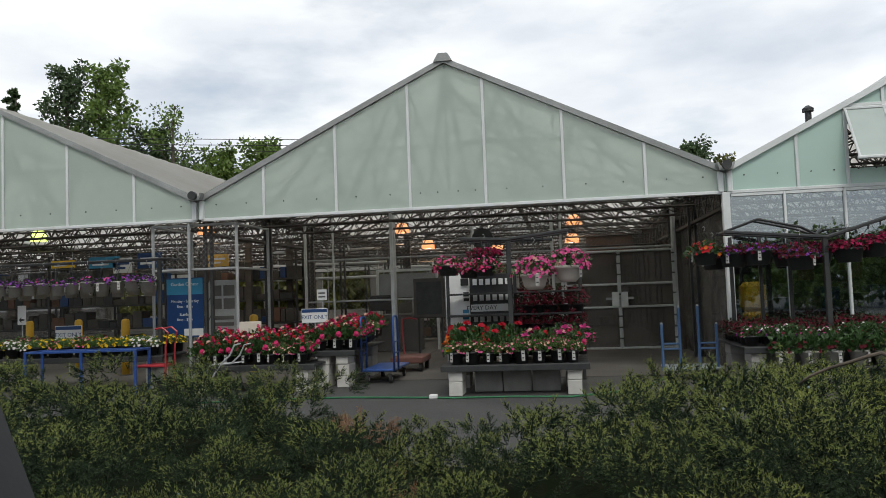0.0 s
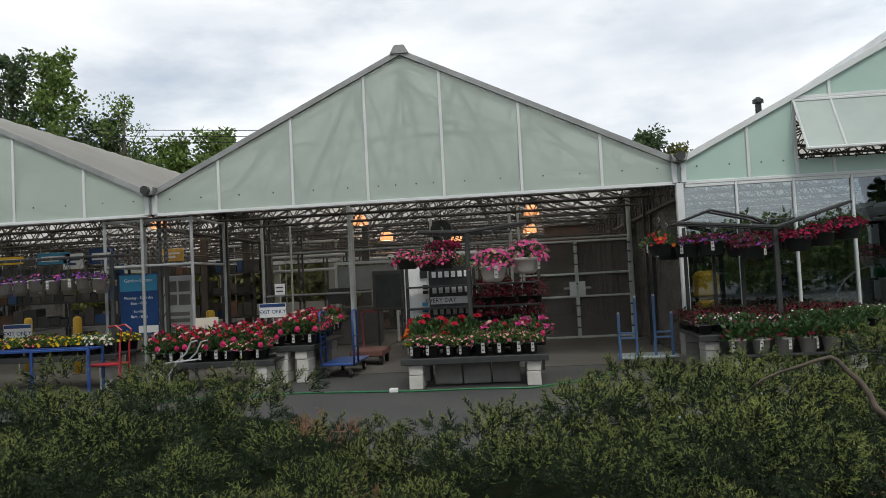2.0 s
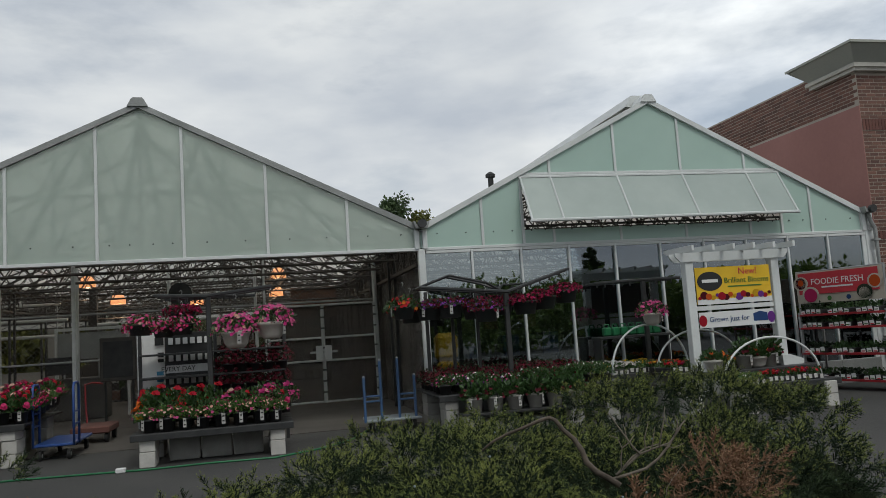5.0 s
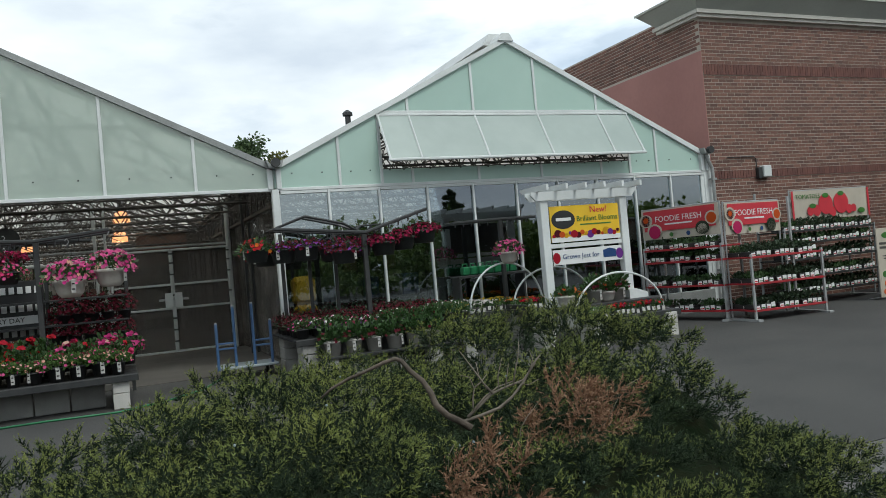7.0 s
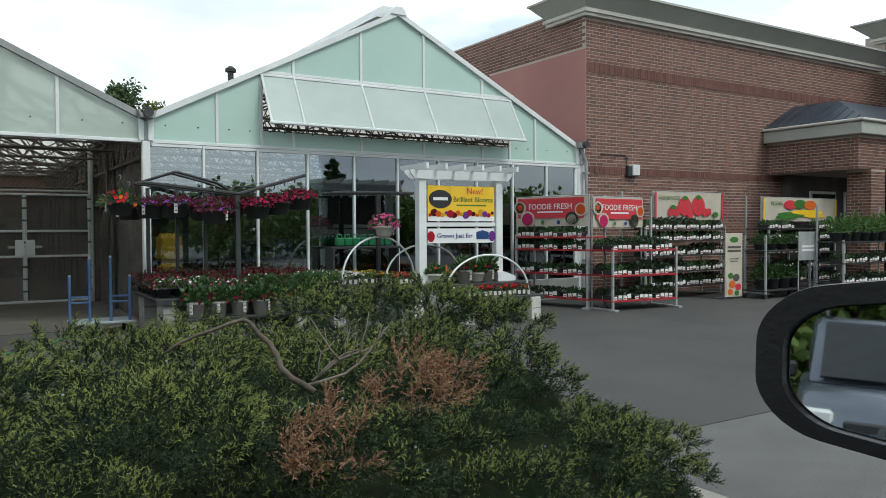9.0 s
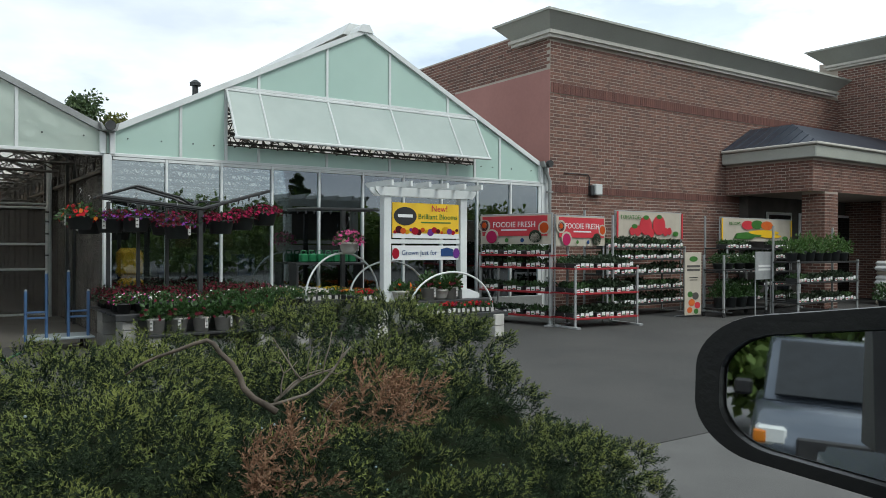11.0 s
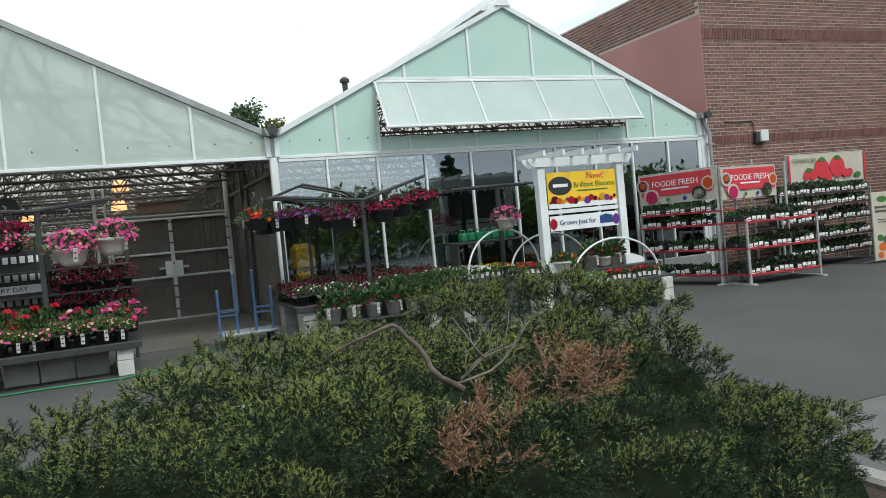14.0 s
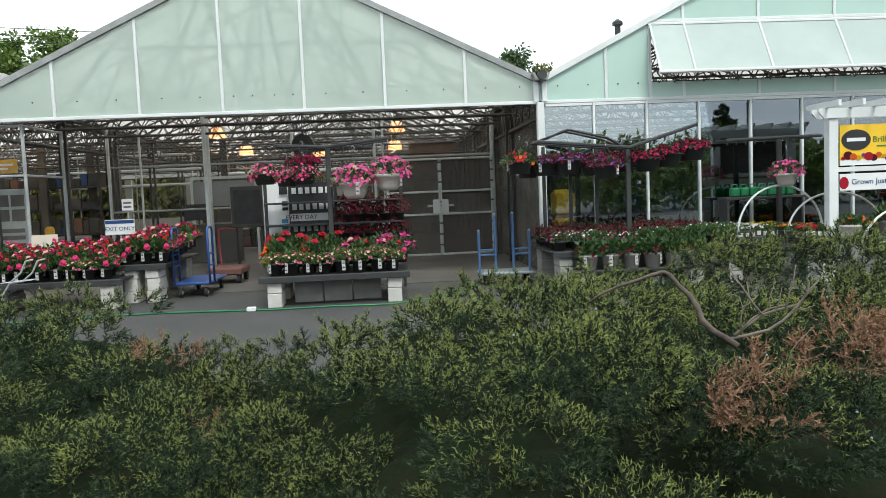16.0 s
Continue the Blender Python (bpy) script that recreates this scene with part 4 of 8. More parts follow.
    part("inner_growth", core, M["juniper_gap_shade"], root, "near-black sheet under the foliage, painted as shade in its gaps")
    # pale berries
    g = B()
    for i in rng.choice(len(at), 60, replace=False):
        bmesh.ops.create_icosphere(g, subdivisions=1, radius=0.0032, matrix=Matrix.Translation(Vector(at[i] - off) + Vector(way[i]).normalized() * size[i]))
    part("berries", g, M["berry"], root, "small pale blue berries")["kind"] = "stuff"

branch = thing("bare_branch", (2.59, -10.76, 0.4), "arched bare grey-brown branch rising from the juniper", "branch")
def limb(pts, r0, r1, mat="bark", name="limb"):
    g = B()
    pts = [Vector(p) - Vector((2.59, -10.76, 0.4)) for p in pts]
    n = len(pts)
    tube(g, pts, r0, 7, [r0 + (r1 - r0) * i / (n - 1) for i in range(n)])
    part(name, g, M[mat], branch, smooth=True)
limb([(2.409, -10.700, 1.195), (2.435, -10.712, 1.217), (2.477, -10.725, 1.237), (2.520, -10.737, 1.251), (2.563, -10.749, 1.267), (2.590, -10.762, 1.275), (2.602, -10.774, 1.268), (2.617, -10.786, 1.243), (2.643, -10.798, 1.216), (2.657, -10.811, 1.186), (2.663, -10.823, 1.157), (2.685, -10.835, 1.130), (2.714, -10.848, 1.111), (2.737, -10.860, 1.093)], 0.003, 0.0095)
for r, pts in ((0.0068, [(2.744, -10.800, 1.099), (2.794, -10.797, 1.106), (2.851, -10.793, 1.116), (2.893, -10.790, 1.139), (2.933, -10.787, 1.174), (2.965, -10.783, 1.213), (2.990, -10.780, 1.233)]),
               (0.006, [(2.756, -10.800, 1.108), (2.795, -10.796, 1.133), (2.834, -10.792, 1.156), (2.882, -10.788, 1.167), (2.932, -10.784, 1.176), (2.975, -10.780, 1.215)]),
               (0.0045, [(2.778, -10.800, 1.125), (2.811, -10.793, 1.150), (2.856, -10.787, 1.170), (2.902, -10.780, 1.176)]),
               (0.004, [(2.831, -10.800, 1.157), (2.808, -10.793, 1.189), (2.785, -10.787, 1.229), (2.757, -10.780, 1.274)]),
               (0.0032, [(2.773, -10.800, 1.119), (2.776, -10.795, 1.151), (2.785, -10.790, 1.177), (2.776, -10.785, 1.205), (2.752, -10.780, 1.213)]),
               (0.0028, [(2.781, -10.800, 1.179), (2.809, -10.790, 1.191), (2.829, -10.780, 1.206)]),
               (0.003, [(2.892, -10.800, 1.168), (2.906, -10.793, 1.208), (2.921, -10.787, 1.241), (2.930, -10.780, 1.278)]),
               (0.0026, [(2.869, -10.800, 1.167), (2.882, -10.790, 1.196), (2.894, -10.780, 1.224)]),
               (0.0026, [(2.849, -10.800, 1.165), (2.855, -10.790, 1.198), (2.876, -10.780, 1.240)]),
               (0.0026, [(2.940, -10.800, 1.192), (2.962, -10.790, 1.228), (2.959, -10.780, 1.250)]),
               (0.0026, [(2.816, -10.800, 1.169), (2.801, -10.790, 1.206), (2.800, -10.780, 1.240)]),
               (0.0024, [(2.908, -10.800, 1.173), (2.941, -10.790, 1.162), (2.982, -10.780, 1.171)]),
               (0.0016, [(2.66, -10.95, 1.07), (2.64, -10.97, 1.09), (2.62, -10.98, 1.07), (2.615, -10.98, 1.03)]),
               (0.0018, [(2.84, -10.9, 1.03), (2.85, -10.9, 1.08), (2.88, -10.88, 1.1), (2.93, -10.86, 1.13)]),
               (0.0016, [(3.1, -10.85, 1.02), (3.14, -10.86, 1.06), (3.17, -10.86, 1.1)]),
               (0.0016, [(3.2, -10.8, 1.08), (3.25, -10.8, 1.12), (3.3, -10.79, 1.13)])):
    limb(pts, r * 0.75, r * 0.3, "twig", "twig")
for i in range(5):      # small bare twigs low in the valley between the shrubs
    x, y = rng.uniform(0.5, 1.1), rng.uniform(-9.4, -8.2)
    z = float(mound(np.array([x]), np.array([y]))[0])
    dx, dy = rng.uniform(-0.14, 0.14), rng.uniform(-0.12, 0.12)
    limb([(x, y, z - 0.15), (x + dx * 0.6, y + dy * 0.5, z - 0.02), (x + dx * 1.3, y + dy, z + rng.uniform(0.0, 0.04))], 0.0026, 0.001, "twig", "twig")

# ---- potted plants ----
masters = []          # the first of each plant, taken away once its copies stand
def leaf_shape():
    v = np.array([(0, 0, 0), (0.32, 0.08, 0.45), (0, -0.05, 1.0), (-0.32, 0.08, 0.45)])
    return v, np.array([(0, 1, 2), (0, 2, 3)])


def bloom_shape(petals=6):
    v, f = [(0, 0, 0.0)], []
    for k in range(petals * 2):
        a = math.pi * k / petals
        r = 1.0 if k % 2 == 0 else 0.72
        v.append((r * math.cos(a), r * math.sin(a), 0.3 if k % 2 == 0 else 0.22))
    for k in range(petals * 2):
        f.append((0, 1 + k, 1 + (k + 1) % (petals * 2)))
    return np.array(v), np.array(f)


LEAF, BLOOM = leaf_shape(), bloom_shape()


def dome(n, r, h, rise, seed, inner=0.55, droop=0.0):
    q = np.random.default_rng(seed)
    d = q.normal(size=(n, 3))
    d /= np.linalg.norm(d, axis=1, keepdims=True)
    d[:, 2] = np.abs(d[:, 2]) - droop * q.uniform(0, 1, n)
    p = d * np.array((r, r, h)) * q.uniform(inner, 1.0, (n, 1)) + np.array((0, 0, rise))
    return p, d + q.normal(size=d.shape) * 0.35, q


def pot_mesh(kind, r, h):
    g = B()
    if kind == "bowl":
        lathe(g, [(r * 0.55, 0), (r * 0.8, h * 0.25), (r * 0.96, h * 0.8), (r * 1.03, h * 0.82), (r * 1.03, h), (r * 0.93, h), (r * 0.9, h * 0.85)], 16)
    else:
        lathe(g, [(r * 0.74, 0), (r * 0.95, h * 0.88), (r * 1.04, h * 0.88), (r * 1.04, h), (r * 0.94, h), (r * 0.9, h * 0.9)], 14)
    return g


def plant(name, label, pot, r, h, spread, tall, leaf, n_leaf, leaf_size, blooms, seed, group, tag=True, droop=0.0, hang=0.0, category="plant", heads=False):
    """A potted plant with foliage, blossoms by colour, a price tag and, hung, its wires."""
    root = thing(name, (0, 0, 0), label, category, group)
    masters.append(root)
    part("pot", pot_mesh("bowl" if pot == "white_pot" else "cup", r, h), M[pot], root, smooth=True)
    p, d, q = dome(n_leaf, spread, tall, h * 0.95, seed, 0.35, droop)
    v, f = scatter(LEAF, p, d + np.array((0, 0, 0.2)), leaf_size * q.uniform(0.6, 1.2, n_leaf), q.uniform(0, 6.28, n_leaf))
    part("foliage", array_mesh("foliage", v, f, M[leaf]), M[leaf], root)
    for i, (col, n, size) in enumerate(blooms):
        n = max(4, int(n * 0.72))
        p, d, q = dome(n, spread * 1.04, tall * 1.08, h * 0.95, seed + 11 + i, 0.8, droop)
        if heads:            # rounded heads of many florets
            k = max(3, n // 5)
            own = q.integers(0, k, n * 2)
            d = d[own] + q.normal(size=(n * 2, 3)) * 0.55
            p = p[own] + d * 0.026 + np.array((0, 0, 0.015))
            n *= 2
        v, f = scatter(BLOOM, p, d + np.array((0, -0.25, 0.3)), size * q.uniform(0.7, 1.15, n), q.uniform(0, 6.28, n))
        part("blossoms", array_mesh("blossoms", v, f, M["petal_" + col]), M["petal_" + col], root)
    if tag:
        tg = B()
        box(tg, -0.022, 0.022, -r * 1.12, -r * 1.12 + 0.003, h * 0.25, h * 0.25 + 0.13, m=Matrix.Rotation(radians(seed * 37 % 50 - 25), 4, "Z"))
        tg = part("price_tag", tg, M["tag"], root, "white price tag")
        for zz in (0.03, 0.085):
            tb = B()
            box(tb, -0.014, 0.012, -r * 1.12 - 0.003, -r * 1.12 - 0.001, h * 0.25 + zz, h * 0.25 + zz + 0.014, m=Matrix.Rotation(radians(seed * 37 % 50 - 25), 4, "Z"))
            part("print_bar", tb, M["sign_black"], tg)
    if hang:
        for k in range(3):
            a = 2.1 * k + 0.4
            w = B()
            rod(w, (r * math.cos(a), r * math.sin(a), h), (0, 0, h + hang), 0.0028, 4)
            part("hanger_wire", w, M["dark_steel"], root)
        w = B()
        tube(w, [(0, 0, h + hang), (0.02, 0, h + hang + 0.03), (0, 0, h + hang + 0.06), (-0.02, 0, h + hang + 0.045)], 0.005, 5)
        part("hook", w, M["galv"], root)
    return root


prng = random.Random(5)
def set_out(kinds, spots):
    """Copies of the plants, one a spot (x, y, z)."""
    for i, (x, y, z) in enumerate(spots):
        m = kinds[i % len(kinds)] if len(kinds) < 3 else prng.choice(kinds)
        k = copy_thing(m, pose(x + prng.uniform(-0.02, 0.02), y + prng.uniform(-0.02, 0.02), z, 0, 0, prng.uniform(-28, 28)))
        s = prng.uniform(0.9, 1.12)
        k.scale = (s, s, s)


def plant_table(at, w, d, h, label, turn=0, face="block_lit_front"):
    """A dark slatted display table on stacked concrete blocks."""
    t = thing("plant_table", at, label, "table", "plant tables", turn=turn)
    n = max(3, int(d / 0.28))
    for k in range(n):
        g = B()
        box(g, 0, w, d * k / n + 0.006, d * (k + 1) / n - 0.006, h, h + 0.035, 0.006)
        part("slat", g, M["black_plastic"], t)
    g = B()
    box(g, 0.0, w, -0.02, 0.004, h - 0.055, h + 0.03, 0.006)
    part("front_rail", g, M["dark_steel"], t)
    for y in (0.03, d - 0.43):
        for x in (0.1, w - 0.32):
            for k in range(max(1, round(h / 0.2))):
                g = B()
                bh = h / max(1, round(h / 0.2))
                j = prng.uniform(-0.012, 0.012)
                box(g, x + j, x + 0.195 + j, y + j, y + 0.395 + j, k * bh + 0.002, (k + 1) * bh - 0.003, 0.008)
                # front row takes the lit copy, blocks under the table the greyer one
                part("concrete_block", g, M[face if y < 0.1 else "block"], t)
    return t


# ---- centre table ----
tc_ = plant_table((0.09, -2.05, 0.006), 2.07, 1.35, 0.4, "black slatted plant table on stacked pale concrete blocks")
for k in range(3):
    g = B()
    box(g, 0.42 + k * 0.42, 0.82 + k * 0.42, 0.5, 0.68, 0.0, 0.36, 0.01)
    part("concrete_block", g, M["block"], tc_)
pk = dict(pot="black_plastic", r=0.1, h=0.17, group="potted flowers on tables")
geran = plant("potted_geranium", "red geranium in a black plastic pot with price tag", spread=0.2, tall=0.24, leaf="leaf", n_leaf=190, leaf_size=0.07, blooms=[("red", 34, 0.035), ("hotpink", 8, 0.03)], seed=1, heads=True, **pk)
rose = plant("potted_geranium", "hot pink geranium in a black plastic pot with price tag", spread=0.2, tall=0.25, leaf="leaf", n_leaf=190, leaf_size=0.07, blooms=[("hotpink", 46, 0.034), ("red", 8, 0.03), ("peach", 8, 0.03)], seed=2, heads=True, **pk)
impa = plant("potted_impatiens", "pale pink impatiens in a black plastic pot", spread=0.2, tall=0.16, leaf="leaf_light", n_leaf=230, leaf_size=0.055, blooms=[("peach", 26, 0.022), ("pink", 20, 0.022), ("crimson", 14, 0.02)], seed=3, **pk)
dahl = plant("potted_dahlia", "orange-red dahlia in a black plastic pot", spread=0.2, tall=0.27, leaf="leaf", n_leaf=200, leaf_size=0.075, blooms=[("orange", 14, 0.045), ("red", 14, 0.045), ("yellow", 6, 0.04)], seed=4, tag=False, heads=True, **pk)
pet = plant("potted_petunia", "magenta petunias in a black plastic pot", spread=0.21, tall=0.22, leaf="leaf", n_leaf=190, leaf_size=0.06, blooms=[("magenta", 26, 0.036), ("pink", 18, 0.034)], seed=5, tag=False, **pk)
set_out([impa, impa, geran], [(0.3 + 0.235 * k, -1.92, 0.44) for k in range(8)])
set_out([dahl, geran], [(0.28 + 0.24 * k, -1.62, 0.46) for k in range(4)])
set_out([pet, rose], [(1.22 + 0.24 * k, -1.62, 0.46) for k in range(4)])
set_out([dahl, dahl, geran], [(0.3 + 0.25 * k, -1.28, 0.5) for k in range(4)])
set_out([pet, pet, impa], [(1.3 + 0.25 * k, -1.28, 0.5) for k in range(4)])
set_out([geran, pet], [(0.35 + 0.3 * k, -0.95, 0.48) for k in range(6)])


def hanging_rack(at, arms, label, h=2.25):
    """A dark pole with forked arms that carry hanging baskets."""
    t = thing("basket_rack", at, label, "rack", "hanging basket racks")
    g = B()
    box(g, -0.035, 0.035, -0.035, 0.035, 0, h, 0.006)
    part("pole", g, M["dark_steel"], t)
    g = B()
    box(g, -0.2, 0.2, -0.2, 0.2, 0, 0.03, 0.006)
    part("foot", g, M["dark_steel"], t)
    for (ex, ey, ez) in arms:
        for o in (-0.19, 0.19):
            g = B()
            L = math.hypot(ex, ey)
            nx, ny = -ey / L * o, ex / L * o
            rod(g, (nx * 0.85, ny * 0.85, h - 0.03), (ex + nx, ey + ny, ez), 0.024, 6)
            part("arm", g, M["dark_steel"], t)
        g = B()
        rod(g, (ex - nx, ey - ny, ez), (ex + nx, ey + ny, ez), 0.014, 6)
        part("arm_end", g, M["dark_steel"], t)
        for k in range(5):
            s = 0.25 + 0.16 * k
            g = B()
            rod(g, (ex * s, ey * s, h - 0.05 + (ez - h + 0.05) * s - 0.07), (ex * s, ey * s, h - 0.05 + (ez - h + 0.05) * s + 0.01), 0.012, 6)
            part("clip", g, M["black_plastic"], t)
    return t


hanging_rack((1.05, -1.12, 0.44), [(0.92, -0.1, 1.88), (-0.72, 0.0, 1.83), (0.5, 0.6, 1.8), (-0.5, 0.6, 1.8)], "dark steel pole rack with forked arms over the centre table", 1.82)
hk = dict(group="hanging baskets", category="hanging basket")
hp = plant("hanging_basket", "pink petunias spilling from a cream hanging pot", "white_pot", 0.16, 0.19, 0.27, 0.24, "leaf", 260, 0.055, [("pink", 150, 0.024), ("magenta", 60, 0.022), ("peach", 40, 0.022)], 21, droop=0.2, hang=0.36, **hk)
hd = plant("hanging_basket", "magenta petunias in a dark hanging pot", "dark_pot", 0.2, 0.2, 0.29, 0.14, "leaf_dark", 190, 0.055, [("cherry", 170, 0.026), ("crimson", 190, 0.025), ("magenta", 20, 0.022)], 22, droop=0.25, hang=0.27, **hk)
hx = plant("hanging_basket", "dark purple trailing petunias in a dark hanging pot", "dark_pot", 0.2, 0.2, 0.29, 0.13, "leaf_dark", 220, 0.05, [("crimson", 170, 0.025), ("purple", 50, 0.022)], 26, droop=0.3, hang=0.27, **hk)
hr = plant("hanging_basket", "red and orange flowers in a dark hanging pot", "dark_pot", 0.18, 0.19, 0.28, 0.18, "leaf", 230, 0.06, [("red", 34, 0.034), ("orange", 10, 0.03)], 23, droop=0.45, hang=0.3, **hk)
hm = plant("hanging_basket", "mixed coral and pink flowers in a brown hanging pot", "dark_pot", 0.17, 0.16, 0.27, 0.15, "leaf", 230, 0.055, [("pink", 80, 0.024), ("crimson", 60, 0.022), ("hotpink", 60, 0.024), ("peach", 20, 0.022)], 24, droop=0.8, hang=0.26, tag=False, **hk)
hv = plant("hanging_basket", "purple flowers in a pale grey hanging pot", "grey_pot", 0.125, 0.19, 0.17, 0.12, "leaf_dark", 120, 0.05, [("purple", 38, 0.028), ("pink", 8, 0.025)], 25, droop=0.35, hang=0.3, **hk)
for x, y, z, a in ((1.43, -1.25, 1.46, 10), (1.93, -1.22, 1.56, 50)):
    copy_thing(hp, pose(x, y, z, 0, 0, a)).scale = (1.28, 1.28, 1.28)
for x, y, z in ((0.12, -1.15, 1.72), (0.42, -1.0, 1.68), (0.68, -1.1, 1.7)):
    copy_thing(hm, pose(x, y, z, 0, 0, 70 * x))
copy_thing(hd, pose(0.62, -0.55, 1.85, 0, 0, 20))

# tiered rack with red foliage and the banner behind the centre table
tier = thing("tiered_rack", (0.0, 0.0, 0.012), "tall tiered plant rack with trays and deep red foliage", "rack")
for x in (-0.05, 1.05, 2.1):
    g = B()
    box(g, x, x + 0.05, -0.3, -0.25, 0, 1.75, 0.005)
    part("post", g, M["dark_steel"], tier)
for z in (0.75, 1.05, 1.4):
    g = B()
    box(g, -0.02, 2.12, -0.5, -0.1, z, z + 0.03, 0.005)
    part("shelf", g, M["dark_steel"], tier)
redleaf = plant("potted_red_foliage", "deep red foliage plant in a black pot", "black_plastic", 0.1, 0.14, 0.2, 0.3, "leaf_dark", 110, 0.05, [("crimson", 170, 0.024)], 31, "potted flowers on tables", tag=False)
set_out([redleaf], [(1.25 + 0.2 * k, -0.35, z) for z in (1.08,) for k in range(5)])
set_out([redleaf], [(1.2 + 0.2 * k, -0.3, 0.78) for k in range(5)])
ban = thing("price_banner", (-0.1, 0.0, 0.012), "white hanging banner with black lettering", "banner")
g = B()
for k in range(4):       # soft vertical folds
    x0, x1 = k * 0.1, (k + 1) * 0.1
    q = [(x0, -0.02 + 0.02 * math.sin(k * 1.7), 0.9), (x1, -0.02 + 0.02 * math.sin((k + 1) * 1.7), 0.9), (x1, 0.01 * math.sin(k + 1), 1.78), (x0, 0.01 * math.sin(k), 1.78)]
    fv = [g.verts.new(p) for p in q]
    g.faces.new(fv)
bmesh.ops.remove_doubles(g, verts=g.verts, dist=0.001)
r_ = bmesh.ops.extrude_face_region(g, geom=g.faces[:])
for v in [e for e in r_["geom"] if isinstance(e, bmesh.types.BMVert)]:
    v.co.y += 0.004
part("sheet", g, M["banner_cloth"], ban)
g = B()
box(g, 0.41, 1.12, -0.03, -0.012, 0.9, 1.74, 0.004)
part("dark_board", g, M["black_plastic"], ban, "black display board")
g = B()
box(g, 0.42, 1.1, -0.038, -0.032, 1.12, 1.24)
part("price_strip", g, M["sign_white"], ban)
words("lettering", "EVERY DAY", M["sign_black"], 0.1, ban, pose(0.6, -0.045, 1.15, 90, 0, 0))
for x, z, w, h in ((0.26, 1.56, 0.13, 0.12), (0.3, 1.38, 0.09, 0.07), (0.3, 1.3, 0.09, 0.05)):
    g = B()
    box(g, x, x + w, -0.05, -0.045, z, z + h)
    part("print_shape", g, M["sign_black"], ban)
for x, z in ((0.28, 1.1), (0.28, 1.0)):
    g = B()
    box(g, x, x + 0.1, -0.05, -0.045, z, z + 0.06)
    part("print_shape", g, M["sign_cyan"], ban)
for z, s in ((1.56, 0.1), (1.3, 0.11), (0.95, 0.09)):
    for k in range(6):
        g = B()
        box(g, 0.46 + k * 0.108, 0.46 + k * 0.108 + 0.07, -0.05, -0.035, z, z + s, 0.004)
        part("seed_pack", g, M["sign_white"], ban)
for x in (0.0, 1.14):
    g = B()
    rod(g, (x, 0.02, 0), (x, 0.02, 1.82), 0.016, 6)
    part("banner_post", g, M["galv"], ban)

# ---- table of pink geraniums ----
plant_table((-4.1, -1.25, 0.006), 2.1, 1.0, 0.4, "black plant table on pale blocks, full of pink geraniums")
plant_table((-2.25, -0.75, 0.006), 0.75, 2.1, 0.56, "narrow plant table on pale blocks beside a blue cart")
set_out([rose, rose, impa, rose], [(-3.95 + 0.24 * k, -1.12 + 0.27 * j, 0.44 + 0.03 * j) for j in range(4) for k in range(8)])
set_out([rose, impa, rose], [(-2.08 + 0.25 * k, -0.6 + 0.3 * j, 0.6 + 0.02 * j) for j in range(7) for k in range(3)])

# ---- far table of yellow and white flowers ----
plant_table((-8.4, -0.75, 0.006), 3.6, 1.3, 0.55, "long plant table with yellow and white flowers")
yel = plant("potted_marigold", "yellow marigolds in a small black pot", spread=0.17, tall=0.13, leaf="leaf_light", n_leaf=120, leaf_size=0.05, blooms=[("yellow", 36, 0.03)], seed=41, tag=False, **pk)
whi = plant("potted_daisy", "white and cream flowers in a small black pot", spread=0.17, tall=0.12, leaf="leaf_light", n_leaf=120, leaf_size=0.05, blooms=[("white", 34, 0.028), ("yellow", 6, 0.025)], seed=42, tag=False, **pk)
set_out([whi, yel, whi, yel, impa], [(-8.25 + 0.27 * k, -0.6 + 0.3 * j, 0.59) for j in range(4) for k in range(9)])
set_out([yel, whi, yel], [(-5.8 + 0.24 * k, -0.6 + 0.3 * j, 0.59) for j in range(4) for k in range(4)])
copy_thing(geran, pose(-8.15, -1.0, 0.1, 0, 0, 0)).scale = (1.4, 1.4, 1.4)
rail = thing("basket_rail", (-8.6, -0.45, 0), "dark steel rail holding a row of hanging pots", "rail")
for x in (0.3, 3.6):
    g = B()
    box(g, x - 0.03, x + 0.03, -0.03, 0.03, 0.0, 2.25, 0.005)
    part("post", g, M["dark_steel"], rail)
for y in (-0.14, 0.14):
    g = B()
    rod(g, (0, y, 2.22), (3.9, y, 2.22), 0.018, 6)
    part("bar", g, M["dark_steel"], rail)
for k in range(13):
    copy_thing(hv, pose(-8.45 + 0.275 * k, -0.6, 1.66 + 0.015 * (k % 3), 0, 0, 40 * k))
for k in range(11):
    copy_thing(hv, pose(-8.3 + 0.3 * k, -0.25, 1.6 + 0.02 * (k % 2), 0, 0, 70 * k))

# ---- table of red plants in front of the glass ----
tr_ = plant_table((4.2, -1.95, 0.006), 2.9, 1.8, 0.55, "wide dark plant table on grey blocks before the glass", face="block")
for k in range(3):
    g = B()
    box(g, 0.35 + k * 0.42, 0.74 + k * 0.42, -0.12, 0.075, 0.0, 0.19, 0.01)
    part("concrete_block", g, M["block"], tr_)
ivy = plant("potted_begonia", "leafy red begonia in a pale grey pot with tag", "grey_pot", 0.125, 0.2, 0.2, 0.24, "leaf", 210, 0.08, [("crimson", 14, 0.03)], 51, "grey pots along the table")
sage = plant("potted_salvia", "dark red salvia in a black tray pot", "black_plastic", 0.09, 0.12, 0.19, 0.2, "leaf_dark", 110, 0.055, [("crimson", 100, 0.022)], 52, "potted flowers on tables", tag=False)
